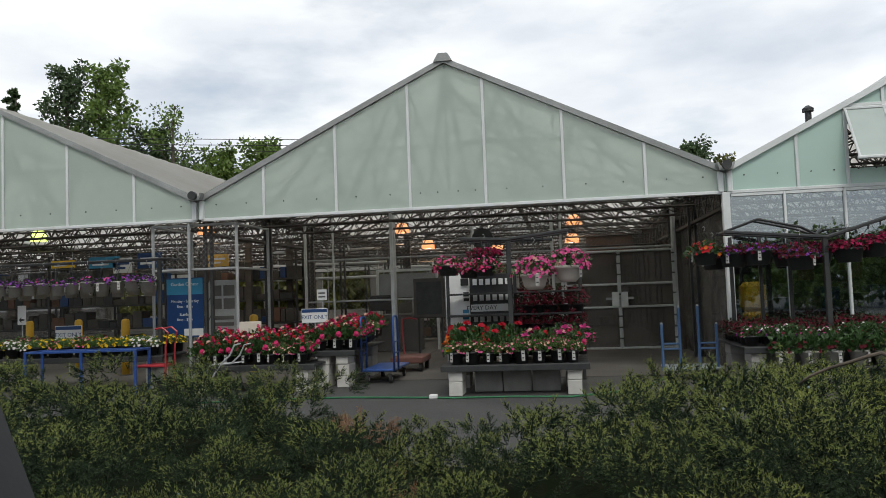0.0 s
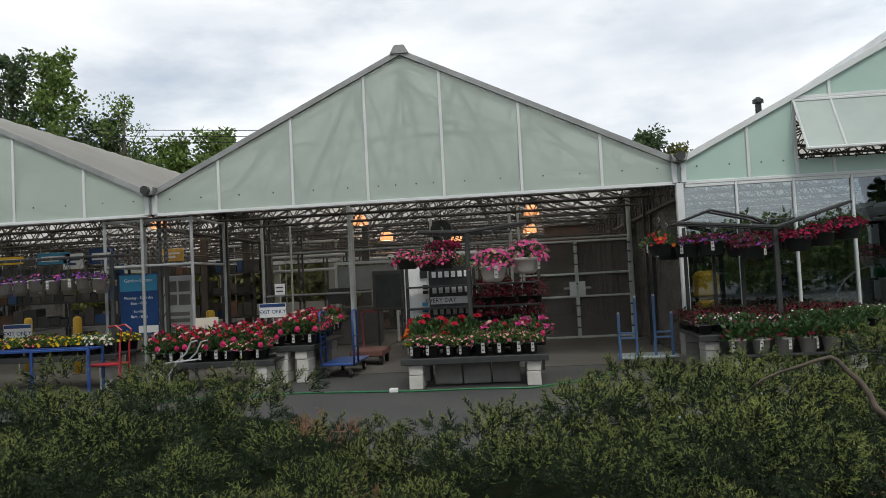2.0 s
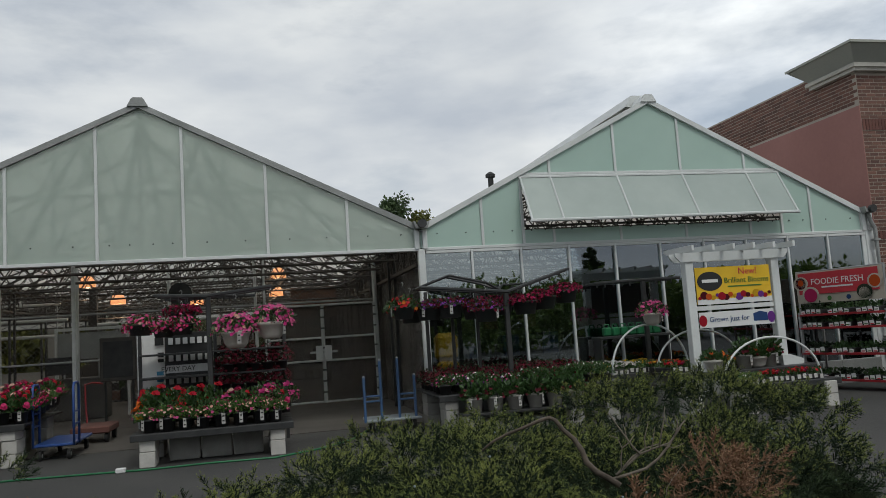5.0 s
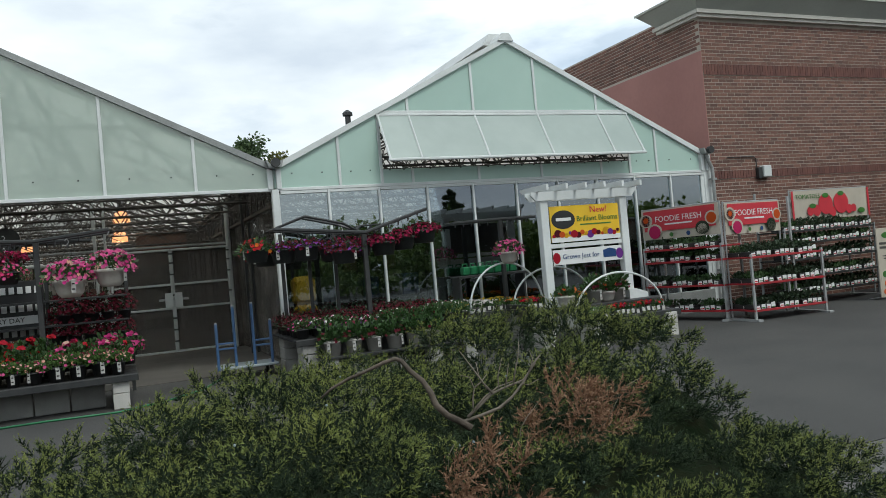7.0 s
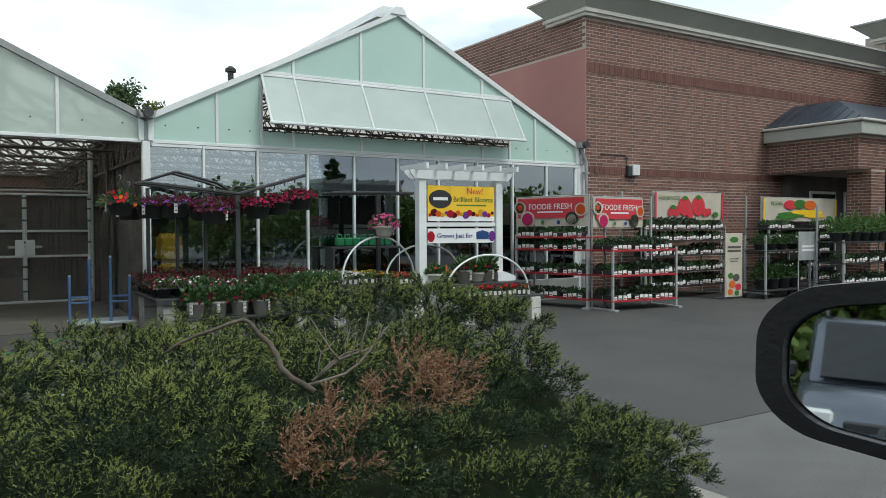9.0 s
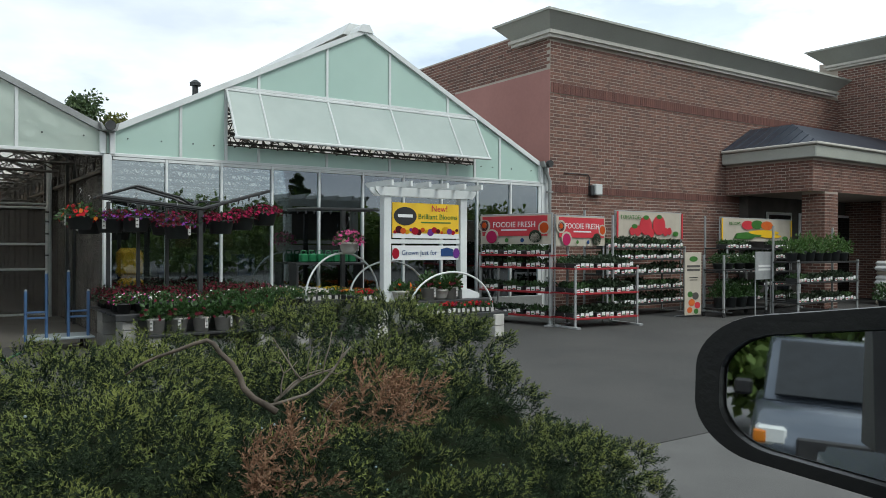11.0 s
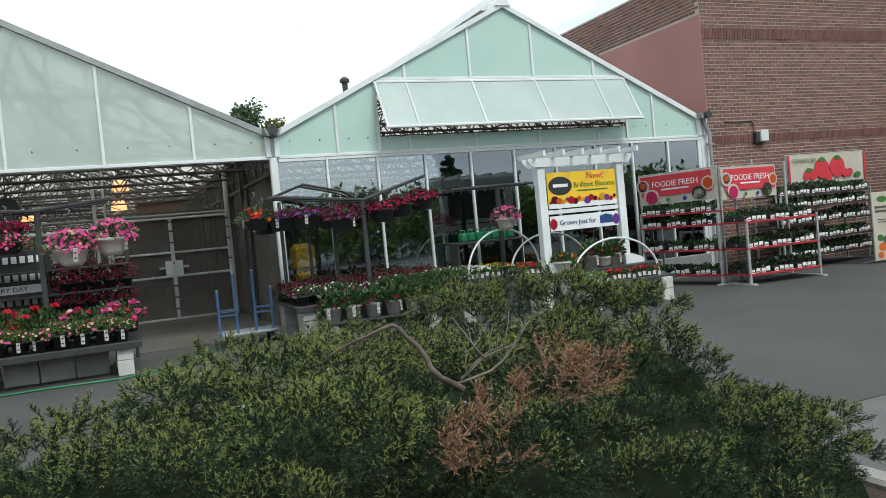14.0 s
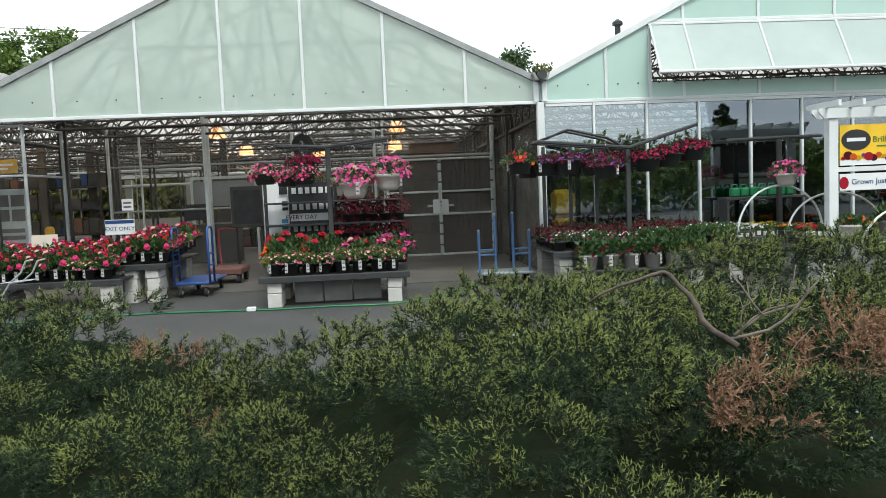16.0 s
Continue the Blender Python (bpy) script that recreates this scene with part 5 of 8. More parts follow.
herb = plant("potted_herb", "fine green foliage plant in a black tray pot", "black_plastic", 0.09, 0.12, 0.2, 0.16, "leaf", 200, 0.045, [("white", 8, 0.015)], 53, "potted flowers on tables", tag=False)
vio = plant("potted_viola", "small pale violet flowers in a black tray pot", "black_plastic", 0.09, 0.12, 0.18, 0.13, "leaf", 120, 0.045, [("pink", 14, 0.02), ("white", 14, 0.018), ("purple", 8, 0.018)], 54, "potted flowers on tables", tag=False)
sh = thing("pot_shelf", (4.45, -2.32, 0.006), "low dark shelf in front of the plant table", "shelf")
g = B()
box(g, 0, 1.9, 0, 0.3, 0.3, 0.335, 0.006)
part("board", g, M["black_plastic"], sh)
for x in (0.05, 1.6):
    g = B()
    box(g, x, x + 0.2, 0.04, 0.26, 0, 0.3, 0.008)
    part("concrete_block", g, M["block"], sh)
for k in range(6):
    copy_thing(ivy, pose(4.66 + 0.3 * k, -2.17, 0.343, 0, 0, 25 * k - 50))
set_out([vio, vio, herb], [(4.35 + 0.25 * k, -1.78, 0.595) for k in range(5)])
set_out([herb], [(5.6 + 0.25 * k, -1.75, 0.595) for k in range(6)])
set_out([sage, sage, vio], [(4.35 + 0.25 * k, -1.5, 0.595) for k in range(6)])
set_out([herb, herb, sage], [(5.85 + 0.25 * k, -1.5, 0.595) for k in range(5)])
set_out([sage], [(4.35 + 0.24 * k, -1.2 + 0.28 * j, 0.595) for j in range(4) for k in range(10)])
set_out([vio, herb, vio], [(6.75 + 0.22 * k, -1.1 + 0.28 * j, 0.595) for j in range(3) for k in range(2)])
rk = hanging_rack((5.45, -1.5, 0.595), [(0.96, -0.1, 1.73), (-1.36, 0.0, 1.57), (0.4, 0.8, 1.6)], "dark steel pole rack with forked arms over red plants", 1.47)
for dy in (0.0, 0.3):
    g = B()
    tube(g, [(-1.36, 0.1 + dy, 1.57), (-0.9, -0.1 + dy, 1.73), (-0.88, -0.1 + dy, 1.73), (-0.3, 0.0 + dy, 1.6), (0.0, 0.2, 1.47)], 0.02, 6)
    part("frame_loop", g, M["dark_steel"], rk)
g = B()
rod(g, (-0.9, -0.1, 1.73), (-0.9, 0.2, 1.73), 0.02, 6)
part("cross_bar", g, M["dark_steel"], rk)
for k in range(3):
    g = B()
    box(g, -1.1 + 0.42 * k, -1.05 + 0.42 * k, 0.85, 0.9, 0, 1.55, 0.006)
    part("rear_leg", g, M["dark_steel"], rk)
for x, y, z, m in ((3.85, -1.5, 1.72, hr), (4.25, -1.4, 1.68, hx), (4.55, -1.55, 1.7, hx), (4.95, -1.45, 1.66, hx), (5.25, -1.1, 1.7, hd), (5.75, -1.5, 1.68, hd), (6.08, -1.45, 1.74, hd),
                   (6.45, -1.42, 1.82, hd), (4.7, -0.8, 1.7, hx), (5.6, -0.75, 1.7, hx), (4.05, -1.0, 1.66, hr), (5.05, -1.75, 1.6, hx)):
    copy_thing(m, pose(x, y, z, 0, 0, 80 * x))

# ---- table of bedding plants, pergola, hoops ----
plant_table((6.75, -1.15, 0.006), 1.9, 1.0, 0.58, "dark plant table with trays of bedding plants", face="block")
plant_table((7.9, -2.25, 0.006), 2.4, 1.35, 0.58, "dark plant table on pale blocks under a white pergola")
plant_table((8.55, -2.62, 0.006), 1.75, 0.36, 0.38, "low dark plant shelf with pale concrete end block")
def pack_tray(label, cols, seed, leaf="leaf"):
    """A flat of small packs, its flowers by colour, white labels along the front."""
    root = thing("bedding_tray", (0, 0, 0), label, "plant tray", "bedding plant trays")
    masters.append(root)
    g = B()
    box(g, -0.24, 0.24, -0.13, 0.13, 0.0, 0.07, 0.008)
    part("tray", g, M["black_plastic"], root)
    q = np.random.default_rng(seed)
    n = 260
    p = np.stack((q.uniform(-0.25, 0.25, n), q.uniform(-0.14, 0.14, n), q.uniform(0.06, 0.15, n)), 1)
    v, f = scatter(LEAF, p, q.normal(size=(n, 3)) * 0.5 + np.array((0, 0, 0.7)), q.uniform(0.03, 0.055, n), q.uniform(0, 6.28, n))
    part("foliage", array_mesh("foliage", v, f, M[leaf]), M[leaf], root)
    for col, k in cols:
        p = np.stack((q.uniform(-0.25, 0.25, k), q.uniform(-0.14, 0.14, k), q.uniform(0.12, 0.17, k)), 1)
        v, f = scatter(BLOOM, p, q.normal(size=(k, 3)) * 0.4 + np.array((0, -0.3, 0.8)), q.uniform(0.018, 0.03, k), q.uniform(0, 6.28, k))
        part("blossoms", array_mesh("blossoms", v, f, M["petal_" + col]), M["petal_" + col], root)
    for k in range(5):
        g = B()
        box(g, -0.215 + k * 0.095, -0.16 + k * 0.095, -0.142, -0.138, 0.01, 0.075, m=Matrix.Rotation(radians(q.uniform(-8, 8)), 4, "X"))
        part("label_card", g, M["tag"], root)
    return root


t_yel = pack_tray("flat of yellow bedding flowers with white labels", [("yellow", 60)], 61, "leaf_light")
t_red = pack_tray("flat of red bedding flowers with white labels", [("red", 45), ("hotpink", 12)], 62)
t_ora = pack_tray("flat of orange bedding flowers with white labels", [("orange", 50), ("yellow", 10)], 63)
t_whi = pack_tray("flat of white bedding flowers with white labels", [("white", 60)], 64)
t_grn = pack_tray("flat of green seedlings with white labels", [("white", 5)], 65, "leaf_light")
def lay(kinds, spots, turn=0):
    for x, y, z in spots:
        copy_thing(prng.choice(kinds), pose(x, y, z, 0, 0, turn + prng.uniform(-4, 4)))


lay([t_yel, t_whi, t_yel, t_grn], [(7.02 + 0.5 * k, -1.0 + 0.28 * j, 0.622) for j in range(3) for k in range(3)])
lay([t_whi, t_whi, t_grn], [(6.0 + 0.5 * k, -0.14, 0.622) for k in range(4)])
lay([t_red, t_ora, t_grn], [(8.16 + 0.5 * k, -1.75 + 0.29 * j, 0.622) for j in range(3) for k in range(4)])
lay([t_grn, t_grn, t_red], [(8.8 + 0.5 * k, -2.45, 0.422) for k in range(3)])
for x in (9.05, 9.5):
    copy_thing(ivy, pose(x, -2.08, 0.622)).scale = (1.05, 1.05, 1.05)
bowl = plant("potted_flowers", "leafy plant in a cream bowl pot", "white_pot", 0.15, 0.17, 0.2, 0.17, "leaf", 190, 0.07, [("orange", 8, 0.03)], 55, "cream pots on the table", tag=False)
for x, y in ((8.5, -2.1), (9.3, -2.05), (9.62, -1.9)):
    copy_thing(bowl, pose(x, y, 0.622))

perg = thing("pergola_sign", (8.3, -1.95, 0.622), "white painted wooden pergola frame holding two signs", "sign stand")
PW = 1.52
for x in (0, PW):
    for y in (0.0,):
        g = B()
        box(g, x - 0.07, x + 0.07, y - 0.07, y + 0.07, 0, 1.75, 0.008)
        part("post", g, M["white_metal"], perg)
    g = B()
    prism(g, [(x - 0.07, 0.0), (x + 0.32 if x == 0 else x + 0.3, 0.0), (x + 0.3, 0.08), (x + 0.07, 0.16), (x - 0.07, 0.16)], -0.12, -0.075)
    part("foot_brace", g, M["white_metal"], perg)
for y in (-0.1, 0.08):
    g = B()
    prism(g, [(-0.24, 1.79), (-0.16, 1.7), (PW + 0.16, 1.7), (PW + 0.24, 1.79), (PW + 0.24, 1.84), (-0.24, 1.84)], y, y + 0.035)
    part("beam", g, M["white_metal"], perg)
for k in range(6):
    x = -0.12 + k * (PW + 0.24) / 5
    g = B()
    vs = [(-0.42, 1.845), (-0.34, 1.845), (0.34, 1.845), (0.42, 1.89), (0.42, 1.93), (-0.42, 1.93), (-0.42, 1.9)]
    a = [g.verts.new((x - 0.02, y, z)) for y, z in vs]
    b = [g.verts.new((x + 0.02, y, z)) for y, z in vs]
    g.faces.new(a), g.faces.new(b[::-1])
    for i in range(len(vs)):
        j = (i + 1) % len(vs)
        g.faces.new((a[j], a[i], b[i], b[j]))
    part("rafter", g, M["white_metal"], perg)
g = B()
box(g, 0.07, PW - 0.07, -0.04, 0.03, 0.93, 1.0, 0.006)
part("cross_rail", g, M["white_metal"], perg)
sg = B()
box(sg, 0.1, PW - 0.1, -0.05, -0.035, 1.02, 1.6)
sg = part("flower_sign", sg, M["sign_yellow"], perg, "yellow printed flower sign")
g = B()
box(g, 0.1, PW - 0.1, -0.034, -0.028, 1.02, 1.6)
part("backing", g, M["dark_stock"], sg, "dark back of the sign")
g = B()
pts = [(0.34 + 0.22 * math.cos(a), 1.38 + 0.15 * math.sin(a)) for a in np.linspace(0, 2 * math.pi, 24, endpoint=False)]
prism(g, pts, -0.056, -0.051)
part("brand_oval", g, M["sign_black"], sg)
g = B()
box(g, 0.2, 0.48, -0.06, -0.057, 1.36, 1.41)
part("brand_bar", g, M["sign_white"], sg)
words("lettering", "New!", M["sign_red"], 0.15, sg, pose(1.02, -0.055, 1.47, 90, 0, 0))
words("lettering", "Brilliant Blooms", M["sign_green"], 0.125, sg, pose(0.99, -0.055, 1.34, 90, 0, 0))
g = B()
box(g, 0.65, 1.25, -0.056, -0.052, 1.275, 1.295)
part("print_bar", g, M["sign_green"], sg)
g = B()
box(g, 0.1, PW - 0.1, -0.056, -0.051, 1.02, 1.1)
part("flower_band", g, M["sign_white"], sg)
for k in range(17):
    g = B()
    cx, r = 0.14 + k * 0.077, 0.03 + 0.013 * (k * 7 % 4)
    prism(g, [(cx + r * math.cos(a), 1.12 + 0.02 * (k * 5 % 3) + r * 0.9 * math.sin(a)) for a in np.linspace(0, 2 * math.pi, 10, endpoint=False)], -0.061 - 0.001 * (k % 3), -0.057)
    part("printed_flower", g, M[("petal_red", "petal_orange", "petal_purple", "petal_crimson", "petal_yellow")[k * 3 % 5]], sg)
sg = B()
box(sg, 0.1, PW - 0.1, -0.05, -0.035, 0.66, 0.9)
sg = part("grower_sign", sg, M["sign_white"], perg, "white printed sign below the cross rail")
words("lettering", "Grown Just for", M["sign_blue"], 0.115, sg, pose(0.62, -0.055, 0.745, 90, 0, 0))
g = B()
prism(g, [(1.05, 0.72), (1.3, 0.72), (1.3, 0.84), (1.175, 0.87), (1.05, 0.84)], -0.056, -0.051)
part("brand_shape", g, M["sign_blue"], sg)
for cx, mat in ((0.16, "petal_red"), (1.37, "petal_purple")):
    g = B()
    prism(g, [(cx + 0.07 * math.cos(a), 0.77 + 0.09 * math.sin(a)) for a in np.linspace(0, 2 * math.pi, 10, endpoint=False)], -0.056, -0.051)
    part("printed_flower", g, M[mat], sg)


def hoop(x0, x1, y, z, top, label):
    t = thing("hoop", ((x0 + x1) / 2, y, z), label, "hoop", "white hoops")
    w = (x1 - x0) / 2
    g = B()
    tube(g, [(w * math.cos(a), 0, top * math.sin(a)) for a in np.linspace(math.pi, 0, 22)], 0.017, 8)
    part("bow", g, M["white_metal"], t, smooth=True)
    for s in (-1, 1):
        g = B()
        rod(g, (s * w, 0, -0.05), (s * w, 0, 0.06), 0.024, 8)
        part("socket", g, M["galv"], t)


hoop(8.46, 10.12, -2.42, 0.47, 0.62, "white plastic hoop arched over the low plant shelf")
hoop(7.25, 8.6, -1.2, 0.67, 0.72, "white plastic hoop arched over the bedding plants")
hoop(8.0, 9.5, -1.3, 0.67, 0.58, "white plastic hoop arched over the bedding plants")
# basket pole beyond and a leafy tall pot by the pergola
hanging_rack((8.15, -0.75, 0.622), [(-0.95, 0.0, 1.5), (0.6, 0.0, 1.52)], "dark pole rack behind the pergola", 1.55)
copy_thing(hp, pose(7.95, -1.35, 1.38, 0, 0, 30))
# green and purple boxed goods behind the glass
for k in range(7):
    bx = thing("watering_can", (7.62 + k * 0.155, -0.3, 1.222), "green plastic watering can on the shelf", "watering can", "green cans by the glass")
    g = B()
    box(g, -0.068, 0.068, -0.07, 0.07, 0.0, 0.15, 0.02)
    part("body", g, M["hose"], bx)
    g = B()
    tube(g, [(-0.05, 0, 0.13), (-0.04, 0, 0.2), (0.04, 0, 0.2), (0.05, 0, 0.13)], 0.012)
    part("handle", g, M["hose"], bx)
shf = thing("glasshouse_shelf", (7.4, -0.48, 0.006), "dark shelf in front of the glass", "shelf")
for z in (0.6, 1.17):
    g = B()
    box(g, 0, 1.35, 0, 0.36, z, z + 0.04, 0.005)
    part("board", g, M["dark_steel"], shf)
for x in (0.02, 1.28):
    g = B()
    box(g, x, x + 0.04, 0.02, 0.34, 0, 1.17, 0.005)
    part("side", g, M["dark_steel"], shf)
ym = thing("yellow_bag", (5.0, 0.8, 0.012), "yellow sack standing behind the glass", "sack")
g = B()
box(g, -0.2, 0.2, -0.12, 0.12, 0, 0.95, 0.06)
part("sack", g, M["yellow_paint"], ym)
yb = thing("yellow_bag", (5.0, 0.8, 0.962), "yellow sack lying on another behind the glass", "sack")
g = B()
box(g, -0.22, 0.2, -0.12, 0.12, 0, 0.5, 0.08)
part("sack", g, M["yellow_paint"], yb)


# ---- carts ----
def flat_cart(at, turn, w, d, h, paint, label, deck="cart_deck"):
    t = thing("flat_cart", at, label, "cart", "garden carts", turn=turn)
    g = B()
    box(g, 0, w, 0, d, 0.2, 0.24, 0.01)
    part("deck", g, M[deck], t)
    for x in (0.0, w):
        g = B()
        tube(g, [(x, 0.0, 0.2), (x, 0.0, h - 0.06), (x, 0.05, h), (x, 0.28, h), (x, 0.33, h - 0.06), (x, 0.33, 0.2)], 0.019, 7)
        part("handle", g, M[paint], t, smooth=True)
        for z in (0.5, h * 0.62):
            g = B()
            rod(g, (x, 0, z), (x, 0.33, z), 0.014, 6)
            part("rung", g, M[paint], t)
    for x in (0.08, w - 0.08):
        for y in (0.08, d - 0.08):
            wh = B()
            rod(wh, (x - 0.02, y, 0.075), (x + 0.02, y, 0.075), 0.075, 14)
            wh = part("wheel", wh, M["rubber"], t)
            g = B()
            rod(g, (x - 0.024, y, 0.075), (x + 0.024, y, 0.075), 0.03, 8)
            part("hub", g, M["galv"], wh)
    return t


def tall_cart(at, label):
    """A blue flat cart with two ladder-like upright handles."""
    t = thing("flat_cart", at, label, "cart", "garden carts")
    g = B()
    box(g, 0.0, 0.86, 0.0, 0.6, 0.16, 0.2, 0.01)
    part("deck", g, M["cart_deck"], t)
    for x0, x1, h0, h1 in ((-0.02, 0.24, 0.86, 1.1), (0.52, 0.78, 1.12, 0.84)):
        for x, h in ((x0, h0), (x1, h1)):
            g = B()
            rod(g, (x, 0.06, 0.16), (x, 0.06, h), 0.022, 8)
            part("upright", g, M["pale_blue_paint"], t)
            g = B()
            lathe(g, [(0.022, 0), (0.016, 0.02), (0.004, 0.026)], 8, (x, 0.06, h))
            part("end_cap", g, M["galv"], t)
        for z in (0.48, 0.56):
            g = B()
            rod(g, (x0, 0.06, z), (x1, 0.06, z), 0.015, 6)
            part("rung", g, M["pale_blue_paint"], t)
    for x in (0.1, 0.76):
        for y in (0.1, 0.5):
            wh = B()
            rod(wh, (x - 0.02, y, 0.08), (x + 0.02, y, 0.08), 0.078, 14)
            wh = part("wheel", wh, M["rubber"], t)
            g = B()
            rod(g, (x - 0.024, y, 0.08), (x + 0.024, y, 0.08), 0.03, 8)
            part("hub", g, M["galv"], wh)


tall_cart((3.32, -0.72, 0.006), "blue garden cart with a pale deck and upright handles")
flat_cart((-1.5, -0.35, 0.006), 0, 0.55, 1.25, 1.1, "blue_paint", "dark blue flat garden cart beside the geranium table", "blue_paint")
bf = thing("blue_frame", (-6.95, -1.25, 0.006), "empty blue tubular steel table frame", "frame")
for x in (0.0, 1.0, 1.95):
    for y in (0.0,) if x == 1.0 else (0.0, 0.42):
        g = B()
        box(g, x - 0.02, x + 0.02, y - 0.02, y + 0.02, 0, 0.7, 0.003)
        part("leg", g, M["blue_paint"], bf)
for y in (0.0, 0.42):
    for z in (0.7,):
        g = B()
        box(g, -0.02, 1.97, y - 0.02, y + 0.02, z, z + 0.035, 0.003)
        part("rail", g, M["blue_paint"], bf)
for x in (0.0, 1.95):
    g = B()
    box(g, x - 0.02, x + 0.02, 0.02, 0.4, 0.7, 0.735, 0.003)
    part("end_rail", g, M["blue_paint"], bf)
wag = thing("red_wagon", (-1.4, 1.35, 0.012), "small red garden wagon with an upright pull handle", "cart")
g = B()
box(g, 0, 0.62, 0, 0.9, 0.16, 0.28, 0.02)
part("tray", g, M["brick_dark"], wag)
g = B()
tube(g, [(0.1, 0.85, 0.26), (0.06, 0.95, 0.6), (0.04, 1.0, 0.95), (0.18, 1.0, 0.98), (0.34, 1.0, 0.95)], 0.016)
part("handle", g, M["red_paint"], wag)
for x in (0.06, 0.56):
    for y in (0.12, 0.78):
        g = B()
        rod(g, (x - 0.03, y, 0.09), (x + 0.03, y, 0.09), 0.09, 14)
        part("wheel", g, M["rubber"], wag)
rc = thing("red_hand_truck", (-4.6, -1.05, 0.006), "red hand truck with a curved handle", "hand truck")
g = B()
tube(g, [(0, 0, 0.1), (0.02, 0, 0.75), (0.06, 0, 0.98), (-0.04, 0, 1.06), (-0.16, 0, 1.04)], 0.017)
part("frame_rail", g, M["red_paint"], rc)
g = B()
tube(g, [(0, 0.3, 0.1), (0.02, 0.3, 0.75), (0.06, 0.3, 0.98), (-0.04, 0.3, 1.06), (-0.16, 0.3, 1.04)], 0.017)
part("frame_rail", g, M["red_paint"], rc)
g = B()
box(g, -0.5, 0.02, 0, 0.32, 0.42, 0.46, 0.01)
part("platform", g, M["red_paint"], rc)
for y in (-0.05, 0.35):
    g = B()
    rod(g, (-0.02, y - 0.02, 0.11), (-0.02, y + 0.02, 0.11), 0.11, 14)
    part("wheel", g, M["rubber"], rc)

# green hose along the front
hose = thing("garden_hose", (0, 0, 0.006), "green garden hose lying along the asphalt", "hose")
g = B()
pts = [(-3.4, -2.35, 0.014), (-2.4, -2.12, 0.014), (-1.3, -2.02, 0.014), (-0.4, -2.13, 0.014), (0.3, -2.24, 0.014), (1.1, -2.2, 0.014), (1.9, -2.3, 0.014), (2.5, -1.9, 0.014), (3.0, -1.3, 0.014), (3.5, 0.0, 0.014)]
tube(g, pts, 0.014, 6)
part("pipe", g, M["hose"], hose, smooth=True)
g = B()
box(g, -0.06, 0.06, -2.24, -2.16, 0.0, 0.06, 0.01)
part("clamp", g, M["sign_white"], hose, "white hose clamp")

# grey metal shopping basket thing left on the geranium table
bk = thing("wire_basket_cart", (-3.35, -1.62, 0.006), "dark bent-wire trolley with curved handles", "trolley")
for k, s in enumerate((0.0, 0.16)):
    g = B()
    tube(g, [(-0.3 + s, 0, 0.05), (-0.32 + s, 0, 0.3), (-0.2 + s, 0, 0.48), (-0.02 + s, 0, 0.5), (0.12 + s, 0, 0.62), (0.2 + s, 0, 0.78), (0.3 + s, 0, 0.8)], 0.014)
    part("bent_rail", g, M["galv"], bk)
g = B()
for k in range(7):
    rod(g, (-0.02, -0.12 + k * 0.04, 0.5), (0.3, -0.12 + k * 0.04, 0.52), 0.006, 5)
part("wire_basket", g, M["galv"], bk)
for x in (-0.22, 0.1):
    g = B()
    for a in range(14):
        a0, a1 = 2 * math.pi * a / 14, 2 * math.pi * (a + 1) / 14
        rod(g, (x + 0.2 * math.cos(a0), 0.02, 0.2 + 0.2 * math.sin(a0)), (x + 0.2 * math.cos(a1), 0.02, 0.2 + 0.2 * math.sin(a1)), 0.014, 5)
    part("wheel_rim", g, M["rubber"], bk)

# ---- seedling racks by the brick wall ----
def seed_rack(at, w, d, levels, turn, label, shelf_mat, seed, post_h=None):
    """A metal plant rack; each shelf holds rows of labelled seedling pots."""
    t = thing("seedling_rack", at, label, "plant rack", "seedling racks", turn=turn)
    hh = post_h or levels[-1] + 0.3
    for x in (0.0, w):
        for y in (0.0, d):
            g = B()
            box(g, x - 0.02, x + 0.02, y - 0.02, y + 0.02, 0.0, hh if y > 0 else levels[-1] + 0.04, 0.003)
            part("post", g, M["galv"], t)
    for x in (0.0, w):
        g = B()
        box(g, x - 0.05, x + 0.05, -0.12, d + 0.05, 0.0, 0.04, 0.005)
        part("foot", g, M["galv"], t)
    for z in levels:
        g = B()
        box(g, -0.02, w + 0.02, 0, d, z - 0.03, z, 0.004)
        part("shelf", g, M[shelf_mat], t)
        g = B()
        box(g, -0.03, w + 0.03, -0.02, 0.004, z - 0.035, z + 0.004, 0.004)
        part("shelf_edge", g, M[shelf_mat], t)
    return t


